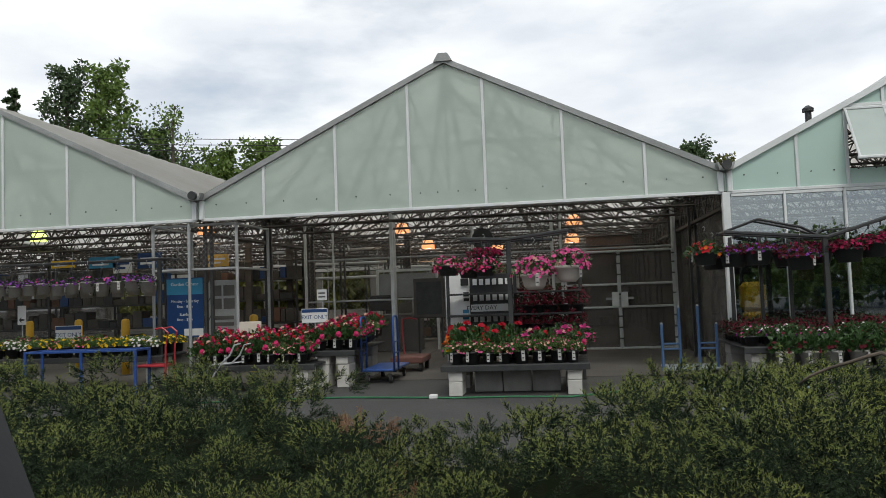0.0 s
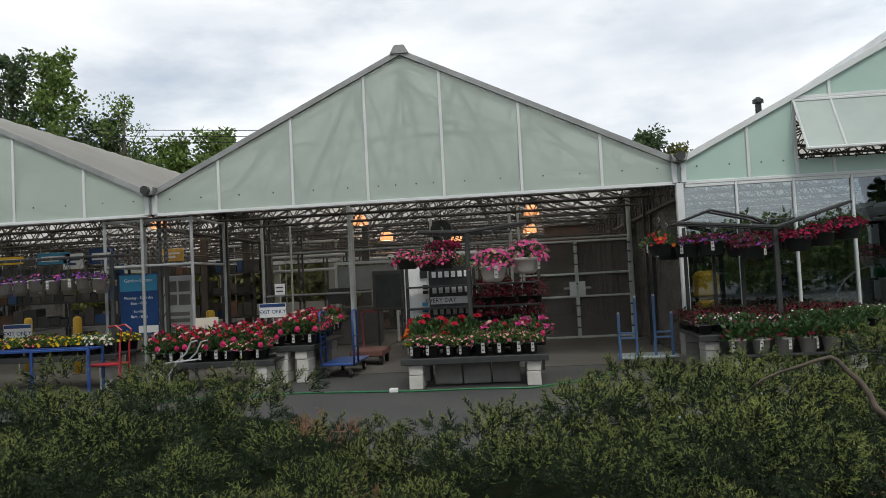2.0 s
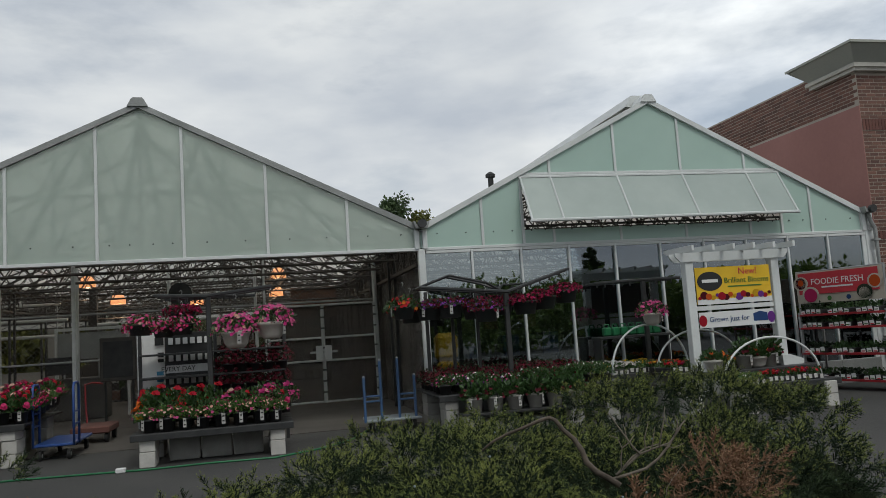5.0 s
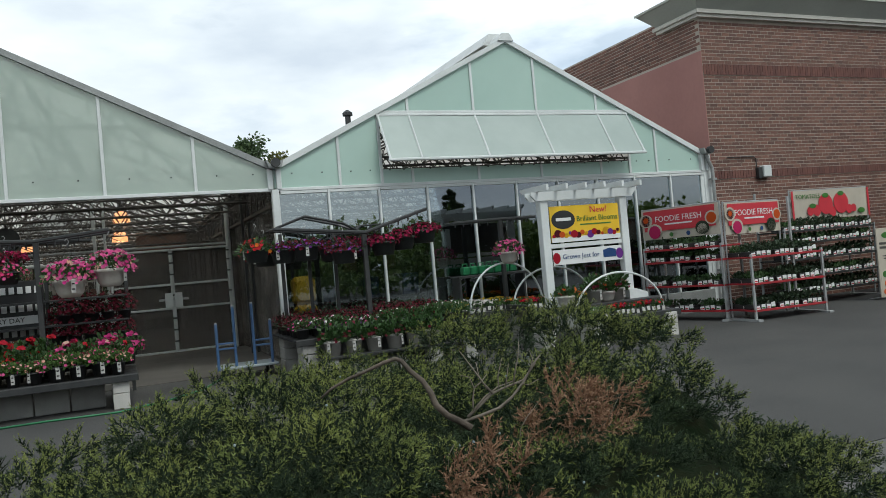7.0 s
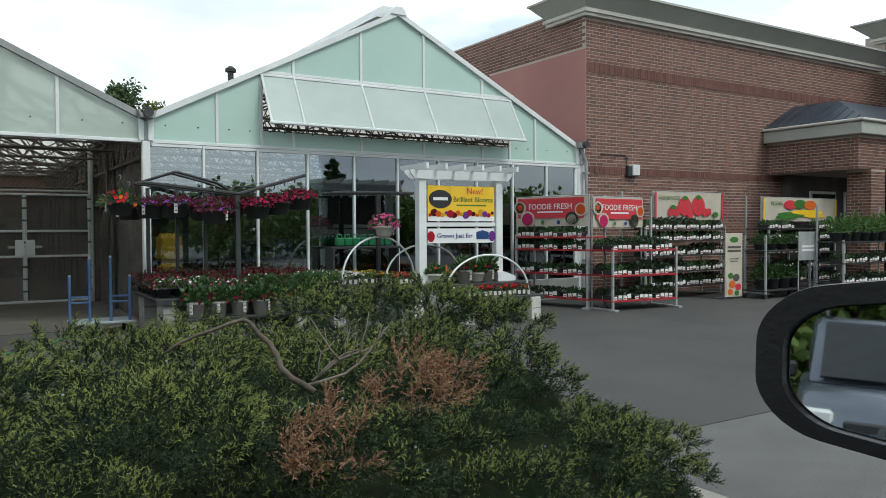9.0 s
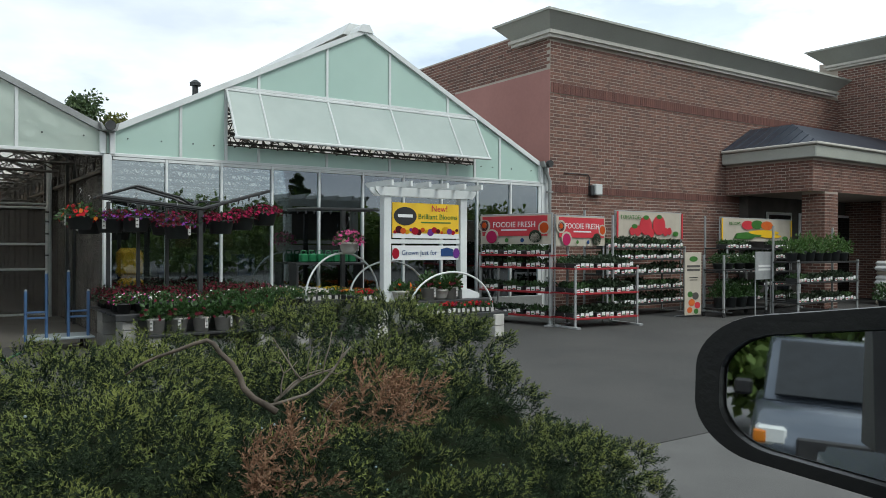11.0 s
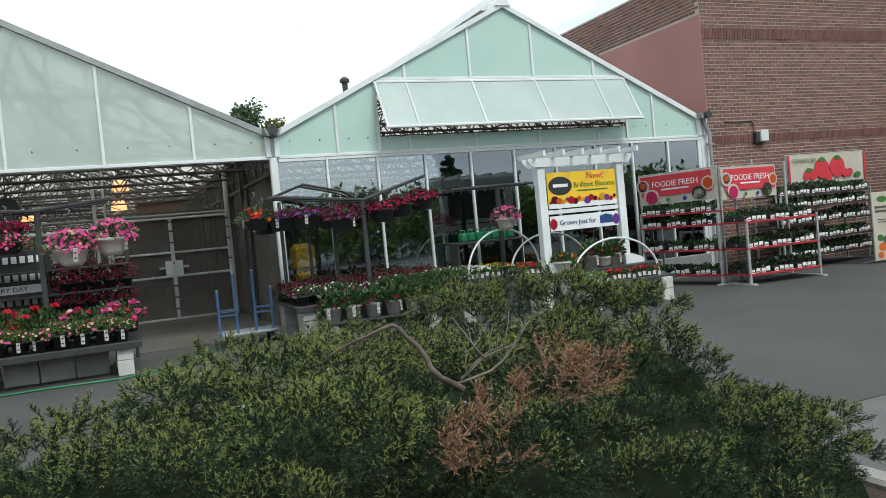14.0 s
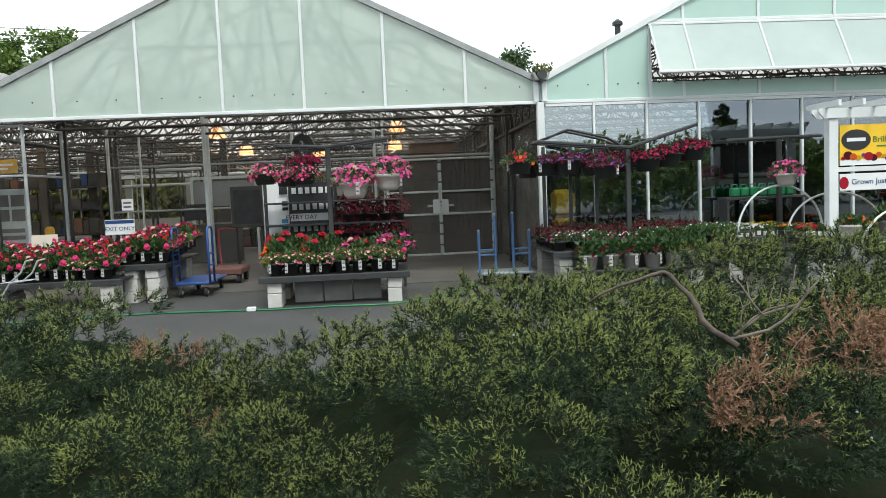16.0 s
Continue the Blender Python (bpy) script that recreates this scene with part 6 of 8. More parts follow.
def seed_flat(label, seed, leaf, lab="sign_white", tall=0.1):
    root = thing("seedling_flat", (0, 0, 0), label, "plant tray", "seedling flats on racks")
    masters.append(root)
    g = B()
    box(g, -0.22, 0.22, 0.0, 0.3, 0.0, 0.08, 0.008)
    part("tray", g, M["black_plastic"], root)
    q = np.random.default_rng(seed)
    n = 220
    p = np.stack((q.uniform(-0.22, 0.22, n), q.uniform(0.0, 0.32, n), q.uniform(0.06, 0.06 + tall, n)), 1)
    v, f = scatter(LEAF, p, q.normal(size=(n, 3)) * 0.55 + np.array((0, -0.1, 0.7)), q.uniform(0.04, 0.075, n), q.uniform(0, 6.28, n))
    part("foliage", array_mesh("foliage", v, f, M[leaf]), M[leaf], root)
    for k in range(4):
        if q.uniform() < 0.9:
            g = B()
            box(g, -0.205 + k * 0.107, -0.125 + k * 0.107, -0.012, -0.006, 0.012, 0.085, m=Matrix.Rotation(radians(q.uniform(-9, 9)), 4, "Y"))
            c = part("label_card", g, M[lab], root)
            g = B()
            box(g, -0.195 + k * 0.107, -0.135 + k * 0.107, -0.016, -0.0125, 0.02, 0.036)
            part("print_bar", g, M["sign_green" if k % 2 else "sign_red"], c)
    return root


flats = [seed_flat("flat of young vegetable plants with white labels", 71, "leaf_dark"), seed_flat("flat of herb seedlings with white labels", 72, "leaf"),
         seed_flat("flat of dark leafy seedlings with white labels", 73, "leaf_dark", tall=0.16)]
def fill(at, w, levels, turn, rows=1, skip=0.0, depth=0.32):
    m = pose(*at, 0, 0, turn)
    n = int(w / 0.46)
    for z in levels:
        for j in range(rows):
            for k in range(n):
                if prng.random() < skip:
                    continue
                copy_thing(prng.choice(flats), m @ pose(0.24 + k * (w - 0.02) / n, 0.015 + j * depth, z + 0.001, 0, 0, prng.uniform(-3, 3)))


LV = (0.2, 0.66, 1.12)
RA = ((12.0, -2.5, 0.0), 1.55, 0.68, -4)
seed_rack(RA[0], RA[1], RA[2], LV, -4, "red shelved plant rack full of labelled seedlings", "red_paint", 1, 2.15)
fill(RA[0], RA[1], LV, -4, 2)
RL = ((11.5, -0.3, 0.0), 1.68, 0.6, -76)
seed_rack(RL[0], RL[1], RL[2], LV + (1.36,), -76, "red shelved plant rack end-on with seedlings", "red_paint", 2, 2.15)
fill(RL[0], RL[1], LV + (1.36,), -76, 1)
LB = (0.28, 0.6, 0.94, 1.26, 1.5)
seed_rack((13.9, -1.5, 0), 2.9, 0.6, LB, 6, "grey plant rack with many rows of labelled seedlings", "dark_steel", 3, 2.3)
fill((13.9, -1.5, 0), 2.9, LB, 6, 1)
seed_rack((17.4, -1.9, 0), 2.9, 0.6, LB, 0, "grey plant rack with many rows of labelled seedlings", "dark_steel", 4, 2.25)
fill((17.4, -1.9, 0), 2.9, LB, 0, 1, 0.1)
seed_rack((17.95, -3.3, 0), 2.5, 0.6, (0.3, 0.75, 1.2), 0, "grey plant rack with leafy plants", "dark_steel", 5, 2.0)
fill((17.95, -3.3, 0), 2.5, (0.3, 0.75), 0, 1, 0.15)


def banner(p, q, z0, z1, base, edge, label, build):
    """A printed banner between two posts, from p to q on the plan."""
    d = Vector((q[0] - p[0], q[1] - p[1], 0))
    t = thing("banner", (p[0], p[1], 0), label, "banner", "printed banners", turn=math.degrees(math.atan2(d.y, d.x)))
    w = d.length
    g = B()
    n = 10
    rows = []
    for i in range(n + 1):
        x = w * i / n
        sag = 0.012 * math.sin(i * 1.9)
        rows.append((g.verts.new((x, sag, z0)), g.verts.new((x, -0.01 + sag * 0.3, z1))))
    for a, b in zip(rows, rows[1:]):
        g.faces.new((a[0], b[0], b[1], a[1]))
    r = bmesh.ops.extrude_face_region(g, geom=g.faces[:])
    for v in [e for e in r["geom"] if isinstance(e, bmesh.types.BMVert)]:
        v.co.y += 0.006
    part("sheet", g, M[base], t)
    for x in (0, w):
        g = B()
        rod(g, (x, 0.03, 0.0), (x, 0.03, z1 + 0.03), 0.018, 6)
        part("post", g, M["galv"], t)
    g = B()
    rod(g, (0, 0.03, z1 + 0.01), (w, 0.03, z1 + 0.01), 0.014, 6)
    part("top_bar", g, M["galv"], t)
    if edge:
        for a, b in ((0.0, 0.05), (w - 0.05, w)):
            g = B()
            box(g, a, b, -0.03, -0.024, z0, z1)
            part("edge_stripe", g, M[edge], t)
    build(t, w, z0, z1)


def blob(t, cx, cz, rx, rz, mat, y=-0.034, name="printed_shape"):
    g = B()
    prism(g, [(cx + rx * math.cos(a), cz + rz * math.sin(a)) for a in np.linspace(0, 2 * math.pi, 16, endpoint=False)], y, y + 0.004)
    part(name, g, M[mat], t)


def foodie(t, w, z0, z1):
    h = z1 - z0
    g = B()
    box(g, w * 0.04, w * 0.96, -0.03, -0.022, z0 + h * 0.28, z0 + h * 0.96)
    part("red_band", g, M["sign_red"], t)
    words("lettering", "FOODIE FRESH", M["sign_white"], h * 0.27, t, pose(w * 0.5, -0.034, z0 + h * 0.58, 90, 0, 0))
    g = B()
    box(g, w * 0.32, w * 0.68, -0.034, -0.031, z0 + h * 0.46, z0 + h * 0.51)
    part("print_bar", g, M["sign_white"], t)
    for cx, cz, r, m in ((0.07, 0.64, 0.18, "sign_cream"), (0.07, 0.64, 0.13, "petal_crimson"), (0.07, 0.66, 0.07, "petal_orange"), (0.92, 0.55, 0.16, "sign_cream"), (0.92, 0.55, 0.12, "petal_orange"), (0.93, 0.58, 0.06, "petal_crimson"), (0.18, 0.14, 0.2, "sign_cream"), (0.18, 0.14, 0.16, "petal_hotpink"),
                         (0.8, 0.1, 0.17, "leaf_dark"), (0.8, 0.1, 0.13, "sign_cream"), (0.4, 0.13, 0.05, "sign_green"), (0.62, 0.13, 0.05, "sign_blue")):
        blob(t, w * cx, z0 + h * max(cz, r * w / h * 0.5 + 0.01), r * w * 0.5, min(r * w * 0.5, h * 0.22), m, -0.036 - 0.002 * (m in ("sign_orange", "petal_orange", "petal_hotpink")))


def tomatoes(t, w, z0, z1):
    h = z1 - z0
    for cx, cz, r in ((0.42, 0.5, 0.36), (0.62, 0.52, 0.38), (0.3, 0.3, 0.2), (0.22, 0.28, 0.16), (0.72, 0.28, 0.16), (0.78, 0.3, 0.14), (0.5, 0.22, 0.18)):
        blob(t, w * cx, z0 + h * cz, r * h * 0.95, r * h, "sign_red", -0.034 - 0.003 * cx)
    for cx, cz in ((0.42, 0.8), (0.62, 0.84), (0.25, 0.46)):
        blob(t, w * cx, z0 + h * cz, 0.07 * w * 0.6, 0.05, "sign_green", -0.042)
    blob(t, w * 0.88, z0 + h * 0.2, 0.1, 0.06, "sign_green", -0.036)
    words("lettering", "TOMATOES", M["sign_green"], h * 0.22, t, pose(w * 0.2, -0.034, z0 + h * 0.72, 90, 0, 0))


def veggies(t, w, z0, z1):
    h = z1 - z0
    for cx, cz, rx, rz, m in ((0.35, 0.72, 0.1, 0.2, "sign_red"), (0.48, 0.75, 0.1, 0.2, "sign_green"), (0.62, 0.72, 0.1, 0.2, "sign_orange"), (0.4, 0.3, 0.26, 0.11, "sign_green"), (0.58, 0.4, 0.26, 0.11, "sign_yellow"),
                              (0.3, 0.18, 0.17, 0.09, "sign_green"), (0.68, 0.24, 0.18, 0.08, "sign_yellow"), (0.89, 0.16, 0.05, 0.09, "sign_green")):
        blob(t, w * cx, z0 + h * cz, rx * w * 0.85, rz * h, m, -0.034 - 0.004 * cx)
    words("lettering", "VEGGIES", M["sign_green"], h * 0.22, t, pose(w * 0.17, -0.034, z0 + h * 0.7, 90, 0, 0))


banner((11.52, -0.28), (11.95, -1.9), 1.56, 2.13, "sign_cream", None, "red and cream printed banner above the seedling rack", foodie)
banner((12.05, -1.93), (13.5, -1.8), 1.53, 2.1, "sign_cream", None, "red and cream printed banner above the seedling rack", foodie)
banner((14.75, -0.95), (17.0, -0.95), 1.7, 2.3, "sign_cream", "sign_red", "cream printed banner with red tomatoes", tomatoes)
banner((17.55, -1.62), (20.45, -1.62), 1.66, 2.2, "sign_cream", "sign_yellow", "cream printed banner with vegetables and yellow edges", veggies)

sw = thing("upright_sign", (15.62, -2.12, 0.0), "narrow upright cream sign with a food picture", "sign", turn=-3)
g = B()
box(g, 0, 0.52, 0, 0.03, 0.05, 1.4, 0.006)
part("board", g, M["sign_cream"], sw)
blob(sw, 0.26, 1.26, 0.13, 0.06, "sign_green", -0.006)
for z, a, b in ((1.08, 0.06, 0.46), (1.0, 0.06, 0.46), (0.85, 0.12, 0.4), (0.8, 0.14, 0.38)):
    g = B()
    box(g, a, b, -0.006, -0.001, z, z + 0.045 if z > 0.9 else z + 0.015)
    part("print_bar", g, M["sign_black" if z < 0.9 else "dark_stock"], sw)
g = B()
box(g, 0.03, 0.49, -0.005, -0.001, 0.08, 0.6)
part("picture_ground", g, M["sign_cream"], sw)
for cx, cz, r, m in ((0.15, 0.5, 0.08, "sign_green"), (0.32, 0.46, 0.1, "dark_stock"), (0.2, 0.32, 0.1, "sign_orange"), (0.38, 0.26, 0.09, "sign_red"), (0.14, 0.16, 0.08, "sign_orange"), (0.34, 0.13, 0.07, "sign_green")):
    blob(sw, cx, cz, r, r * 0.8, m, -0.009 - cx * 0.01)
for x in (0.05, 0.45):
    g = B()
    rod(g, (x, 0.02, 0.06), (x, 0.35, 0.0), 0.014, 6)
    part("stay", g, M["galv"], sw)
shrub = plant("potted_shrub", "leafy green shrub in a dark nursery pot", "dark_pot", 0.19, 0.3, 0.34, 0.5, "leaf", 420, 0.085, [], 81, "potted shrubs by the racks", tag=False)
pale = plant("potted_shrub", "pale green leafy plant in a dark nursery pot", "dark_pot", 0.13, 0.2, 0.24, 0.34, "leaf_light", 260, 0.07, [], 82, "potted shrubs by the racks", tag=False)
for k in range(7):
    copy_thing(pale, pose(18.1 + 0.36 * k, -3.05, 1.203, 0, 0, 70 * k)).scale = (1, 1, 1 + 0.12 * (k % 3))
for x, y, k in ((21.2, -3.6, 0.9), (22.2, -3.65, 0.8)):
    copy_thing(shrub, pose(x, y, 0.0, 0, 0, 60 * x)).scale = (k, k, k)
ct = thing("plant_trolley", (16.3, -2.6, 0), "grey plant trolley with leafy pots on two shelves", "trolley")
for z in (0.16, 1.0):
    g = B()
    box(g, 0, 1.6, 0, 0.55, z, z + 0.03, 0.005)
    part("shelf", g, M["dark_steel"], ct)
for x in (0.02, 1.58):
    for y in (0.02, 0.53):
        g = B()
        box(g, x - 0.02, x + 0.02, y - 0.02, y + 0.02, 0.1, 1.35, 0.003)
        part("post", g, M["galv"], ct)
        g = B()
        rod(g, (x, y - 0.015, 0.05), (x, y + 0.015, 0.05), 0.05, 12)
        part("caster", g, M["rubber"], ct)
for k in range(4):
    copy_thing(shrub, pose(16.52 + 0.38 * k, -2.34, 0.192, 0, 0, 60 * k)).scale = (0.78, 0.72, 0.78)
    copy_thing(shrub, pose(16.5 + 0.38 * k, -2.3, 1.032, 0, 0, 40 * k)).scale = (0.6, 0.6, 0.45)
sb = thing("price_board", (17.35, -2.66, 0.0), "grey printed price board beside the trolley", "sign")
g = B()
box(g, 0, 0.66, 0, 0.02, 0.8, 1.42, 0.004)
part("board", g, M["galv"], sb)
for z in (1.0, 1.08):
    g = B()
    box(g, 0.1, 0.56, -0.005, -0.001, z, z + 0.045)
    part("print_bar", g, M["sign_white"], sb)
for x in (0.04, 0.62):
    g = B()
    rod(g, (x, 0.035, 0), (x, 0.035, 1.3), 0.014, 6)
    part("stake", g, M["galv"], sb)
bags = random.Random(9)
for k in range(9):
    bg = thing("soil_bag", (23.6 + bags.uniform(-0.06, 0.06), -2.6, 0.001 + k * 0.13), "white bag of soil in a stack", "bag", "stack of soil bags")
    g = B()
    box(g, -0.4, 0.4, -0.25, 0.25, 0, 0.128, 0.05)
    part("bag", g, M["sign_white" if k % 3 else "sign_cream"], bg)

# ---- chain-link fence and gates inside the centre bay ----
FY = 5.2
fence = tagged(new("fence"), "tall galvanised chain-link fence across the greenhouse", "fence", kind="structure")
def chain_link(x0, x1, z0, z1, y, step, name, parent, r=0.002):
    g = B()
    h, w = z1 - z0, x1 - x0
    s = -h
    while s < w:
        for sg in (1, -1):
            a, b = max(s, 0), min(s + h, w)
            if b > a:
                za, zb = a - s, b - s
                if sg > 0:
                    rod(g, (x0 + a, y, z0 + za), (x0 + b, y, z0 + zb), r, 3)
                else:
                    rod(g, (x0 + a, y + 0.004, z1 - za), (x0 + b, y + 0.004, z1 - zb), r, 3)
        s += step
    return part(name, g, M["galv"], parent, "chain-link wire mesh")


for x, r in ((-4.3, 0.04), (-3.6, 0.03), (-2.1, 0.055), (-0.2, 0.045), (1.65, 0.045), (1.85, 0.035), (4.38, 0.062)):
    g = B()
    rod(g, (x, FY, 0), (x, FY, 3.5), r * 0.85, 8)
    lathe(g, [(r * 1.1, 3.5), (r * 1.1, 3.53), (r * 0.3, 3.57)], 8, (x, FY, 0))
    part("post", g, M["galv_pipe"], fence)
for z, x0, x1 in ((2.35, -4.3, 4.38), (3.45, -4.3, 4.38), (1.35, -4.3, 1.85)):
    g = B()
    rod(g, (x0, FY, z), (x1, FY, z), 0.022, 6)
    part("rail", g, M["galv"], fence)
chain_link(-4.3, 1.85, 0.05, 3.45, FY, 0.1, "wire_mesh", fence)
chain_link(1.85, 4.38, 2.35, 3.45, FY, 0.1, "wire_mesh", fence)
for gx, s in ((1.92, 1), (4.34, -1)):
    gt = thing("gate_leaf", (gx, FY - 0.03, 0.02), "chain-link gate leaf with dark netting and galvanised frame", "gate", "double gate in the fence")
    w = 1.2 * s
    for x in (0, w):
        g = B()
        rod(g, (x, 0, 0.03), (x, 0, 2.26), 0.034, 8)
        part("stile", g, M["galv_pipe"], gt)
    for z in (0.05, 0.98, 1.5, 2.25):
        g = B()
        rod(g, (0, 0, z), (w, 0, z), 0.025, 6)
        part("rail", g, M["galv_pipe"], gt)
    g = B()
    box(g, min(0, w), max(0, w), 0.03, 0.036, 0.05, 2.25)
    part("netting", g, M["net"], gt)
    lk = B()
    box(lk, w - 0.17 if s > 0 else w + 0.01, w - 0.01 if s > 0 else w + 0.17, -0.06, -0.036, 1.0, 1.32, 0.006)
    lk = part("lock_plate", lk, M["white_metal"], gt)
    g = B()
    box(g, w - 0.3 * s if s > 0 else w, w if s > 0 else w + 0.3, -0.056, -0.03, 1.15, 1.2, 0.004)
    part("bolt", g, M["galv"], lk)
    for x, z in [(x, z) for x in (0, w) for z in (0.25, 0.5, 0.75, 1.25, 1.7, 1.95, 2.15)]:
        g = B()
        rod(g, (x, 0, z), (x, 0, z + 0.035), 0.038, 8)
        part("hinge_band", g, M["dark_steel"], gt)
g = B()
box(g, 4.4, 4.55, FY - 0.02, FY + 0.02, 0, EAVE)
solid("wall_fence_end", g, M["net"], "dark net panel beside the gate post", "wall", kind="structure")

# chain-link enclosure at the front, left of the centre bay
cage = thing("fence_cage", (0, 0, 0.012), "chain-link enclosure with steel pipe frame", "fence", kind="structure")
for x, y in ((-5.43, 0.12), (-4.69, 0.02), (-3.84, 0.12), (-5.43, 1.6), (-3.84, 1.6)):
    g = B()
    rod(g, (x, y, 0), (x, y, 2.85), 0.028, 8)
    part("post", g, M["galv"], cage)
for z in (2.03, 2.82):
    for a, b in (((-5.43, 0.12), (-3.84, 0.12)), ((-5.43, 0.12), (-5.43, 1.6)), ((-3.84, 0.12), (-3.84, 1.6))):
        g = B()
        rod(g, (*a, z), (*b, z), 0.022, 6)
        part("rail", g, M["galv"], cage)
chain_link(-5.43, -3.84, 2.05, 2.82, 0.12, 0.1, "wire_mesh", cage, 0.0024)

# ---- signs and bollards ----
hs = thing("hours_sign", (-5.66, 1.0, 0.012), "blue store hours sign with a lighter blue heading", "sign")
g = B()
box(g, 0, 0.74, 0, 0.03, 0.78, 1.92, 0.004)
part("board", g, M["sign_blue"], hs)
g = B()
box(g, 0.004, 0.736, -0.005, -0.001, 1.6, 1.9)
part("heading", g, M["sign_cyan"], hs)
g = B()
box(g, 0.35, 0.736, -0.005, -0.001, 0.82, 0.95)
part("corner_logo", g, M["sign_white"], hs)
words("lettering", "Garden Center", M["sign_white"], 0.09, hs, pose(0.37, -0.006, 1.77, 90, 0, 0))
for txt, z in (("Monday - Saturday", 1.45), ("8am - 8pm", 1.35), ("Sunday", 1.2), ("8am - 8pm", 1.1)):
    words("lettering", txt, M["sign_white"], 0.075, hs, pose(0.37, -0.005, z, 90, 0, 0))
for x in (0.05, 0.69):
    g = B()
    rod(g, (x, 0.05, 0), (x, 0.05, 0.9), 0.02, 6)
    part("leg", g, M["galv"], hs)
nb = thing("notice_board", (-4.85, 1.05, 0.012), "grey framed notice board with a window pattern", "notice board")
g = B()
box(g, 0, 0.6, 0, 0.04, 0.75, 1.85, 0.01)
part("board", g, M["grey_trim"], nb)
for x in (0.06, 0.32):
    for z in (1.3, 1.55):
        g = B()
        box(g, x, x + 0.22, -0.006, -0.001, z, z + 0.2)
        part("dark_panel", g, M["dark_stock"], nb)
for z in (0.85, 0.98, 1.1):
    g = B()
    box(g, 0.08, 0.52, -0.005, -0.001, z, z + 0.07)
    part("print_bar", g, M["dark_stock"], nb)
for x in (0.05, 0.55):
    g = B()
    rod(g, (x, 0.06, 0), (x, 0.06, 0.85), 0.02, 6)
    part("leg", g, M["galv"], nb)


def exit_sign(x, y, z, w):
    t = thing("exit_sign", (x, y, 0.012), "white sign reading exit only with a blue edge", "sign", "exit signs")
    g = B()
    box(g, 0, w, 0, 0.015, z, z + w * 0.52, 0.003)
    part("board", g, M["sign_white"], t)
    g = B()
    box(g, 0.01, w - 0.01, -0.004, -0.0005, z + w * 0.38, z + w * 0.5)
    part("blue_strip", g, M["sign_blue"], t)
    words("lettering", "EXIT ONLY", M["sign_blue"], w * 0.2, t, pose(w / 2, -0.004, z + w * 0.14, 90, 0, 0))
    g = B()
    rod(g, (w / 2, 0.03, 0), (w / 2, 0.03, z + w * 0.4), 0.014, 6)
    part("stake", g, M["galv"], t)


exit_sign(-2.98, 1.0, 0.99, 0.5)
exit_sign(-9.0, 2.4, 0.72, 0.62)
ws = thing("small_sign", (-2.68, 1.02, 0.012), "small white notice on a post", "sign")
g = B()
box(g, 0, 0.19, 0, 0.012, 1.4, 1.6, 0.003)
part("board", g, M["sign_white"], ws)
for z in (1.45, 1.52):
    g = B()
    box(g, 0.03, 0.16, -0.004, -0.0005, z, z + 0.025)
    part("print_bar", g, M["dark_stock"], ws)
g = B()
rod(g, (0.095, 0.02, 0), (0.095, 0.02, 1.45), 0.012, 6)
part("stake", g, M["galv"], ws)
ar = thing("arrow_sign", (-8.05, 0.0, 0.012), "white sign with a black arrow on a stake", "sign")
g = B()
box(g, 0, 0.17, 0, 0.012, 1.15, 1.5, 0.003)
part("board", g, M["sign_white"], ar)
g = B()
prism(g, [(0.03, 1.24), (0.08, 1.29), (0.08, 1.255), (0.14, 1.255), (0.14, 1.225), (0.08, 1.225), (0.08, 1.19)], -0.005, -0.0005)
part("arrow", g, M["sign_black"], ar)
g = B()
rod(g, (0.085, 0.02, 0), (0.085, 0.02, 1.2), 0.012, 6)
part("stake", g, M["galv"], ar)
cr = thing("cream_box_sign", (-3.72, -0.2, 0.48), "cream printed card on a short stand among geraniums", "sign")
g = B()
box(g, 0, 0.4, 0, 0.02, 0.42, 0.62, 0.004, Matrix.Rotation(radians(-8), 4, "X"))
part("card", g, M["sign_cream"], cr)
g = B()
rod(g, (0.2, 0.03, 0), (0.2, 0.03, 0.5), 0.01, 6)
part("stake", g, M["galv"], cr)
for x, y in ((-4.33, 2.0), (-7.12, 2.0), (-8.85, 3.0), (-10.2, 3.2)):
    bo = thing("bollard", (x, y, 0.012), "yellow steel safety bollard with a domed top", "bollard", "yellow bollards")
    g = B()
    lathe(g, [(0.085, 0), (0.085, 1.1), (0.07, 1.14), (0.03, 1.16)], 14)
    part("tube", g, M["yellow_paint"], bo, smooth=True)
    g = B()
    lathe(g, [(0.13, 0), (0.13, 0.02)], 14)
    part("base", g, M["concrete_floor"], bo)

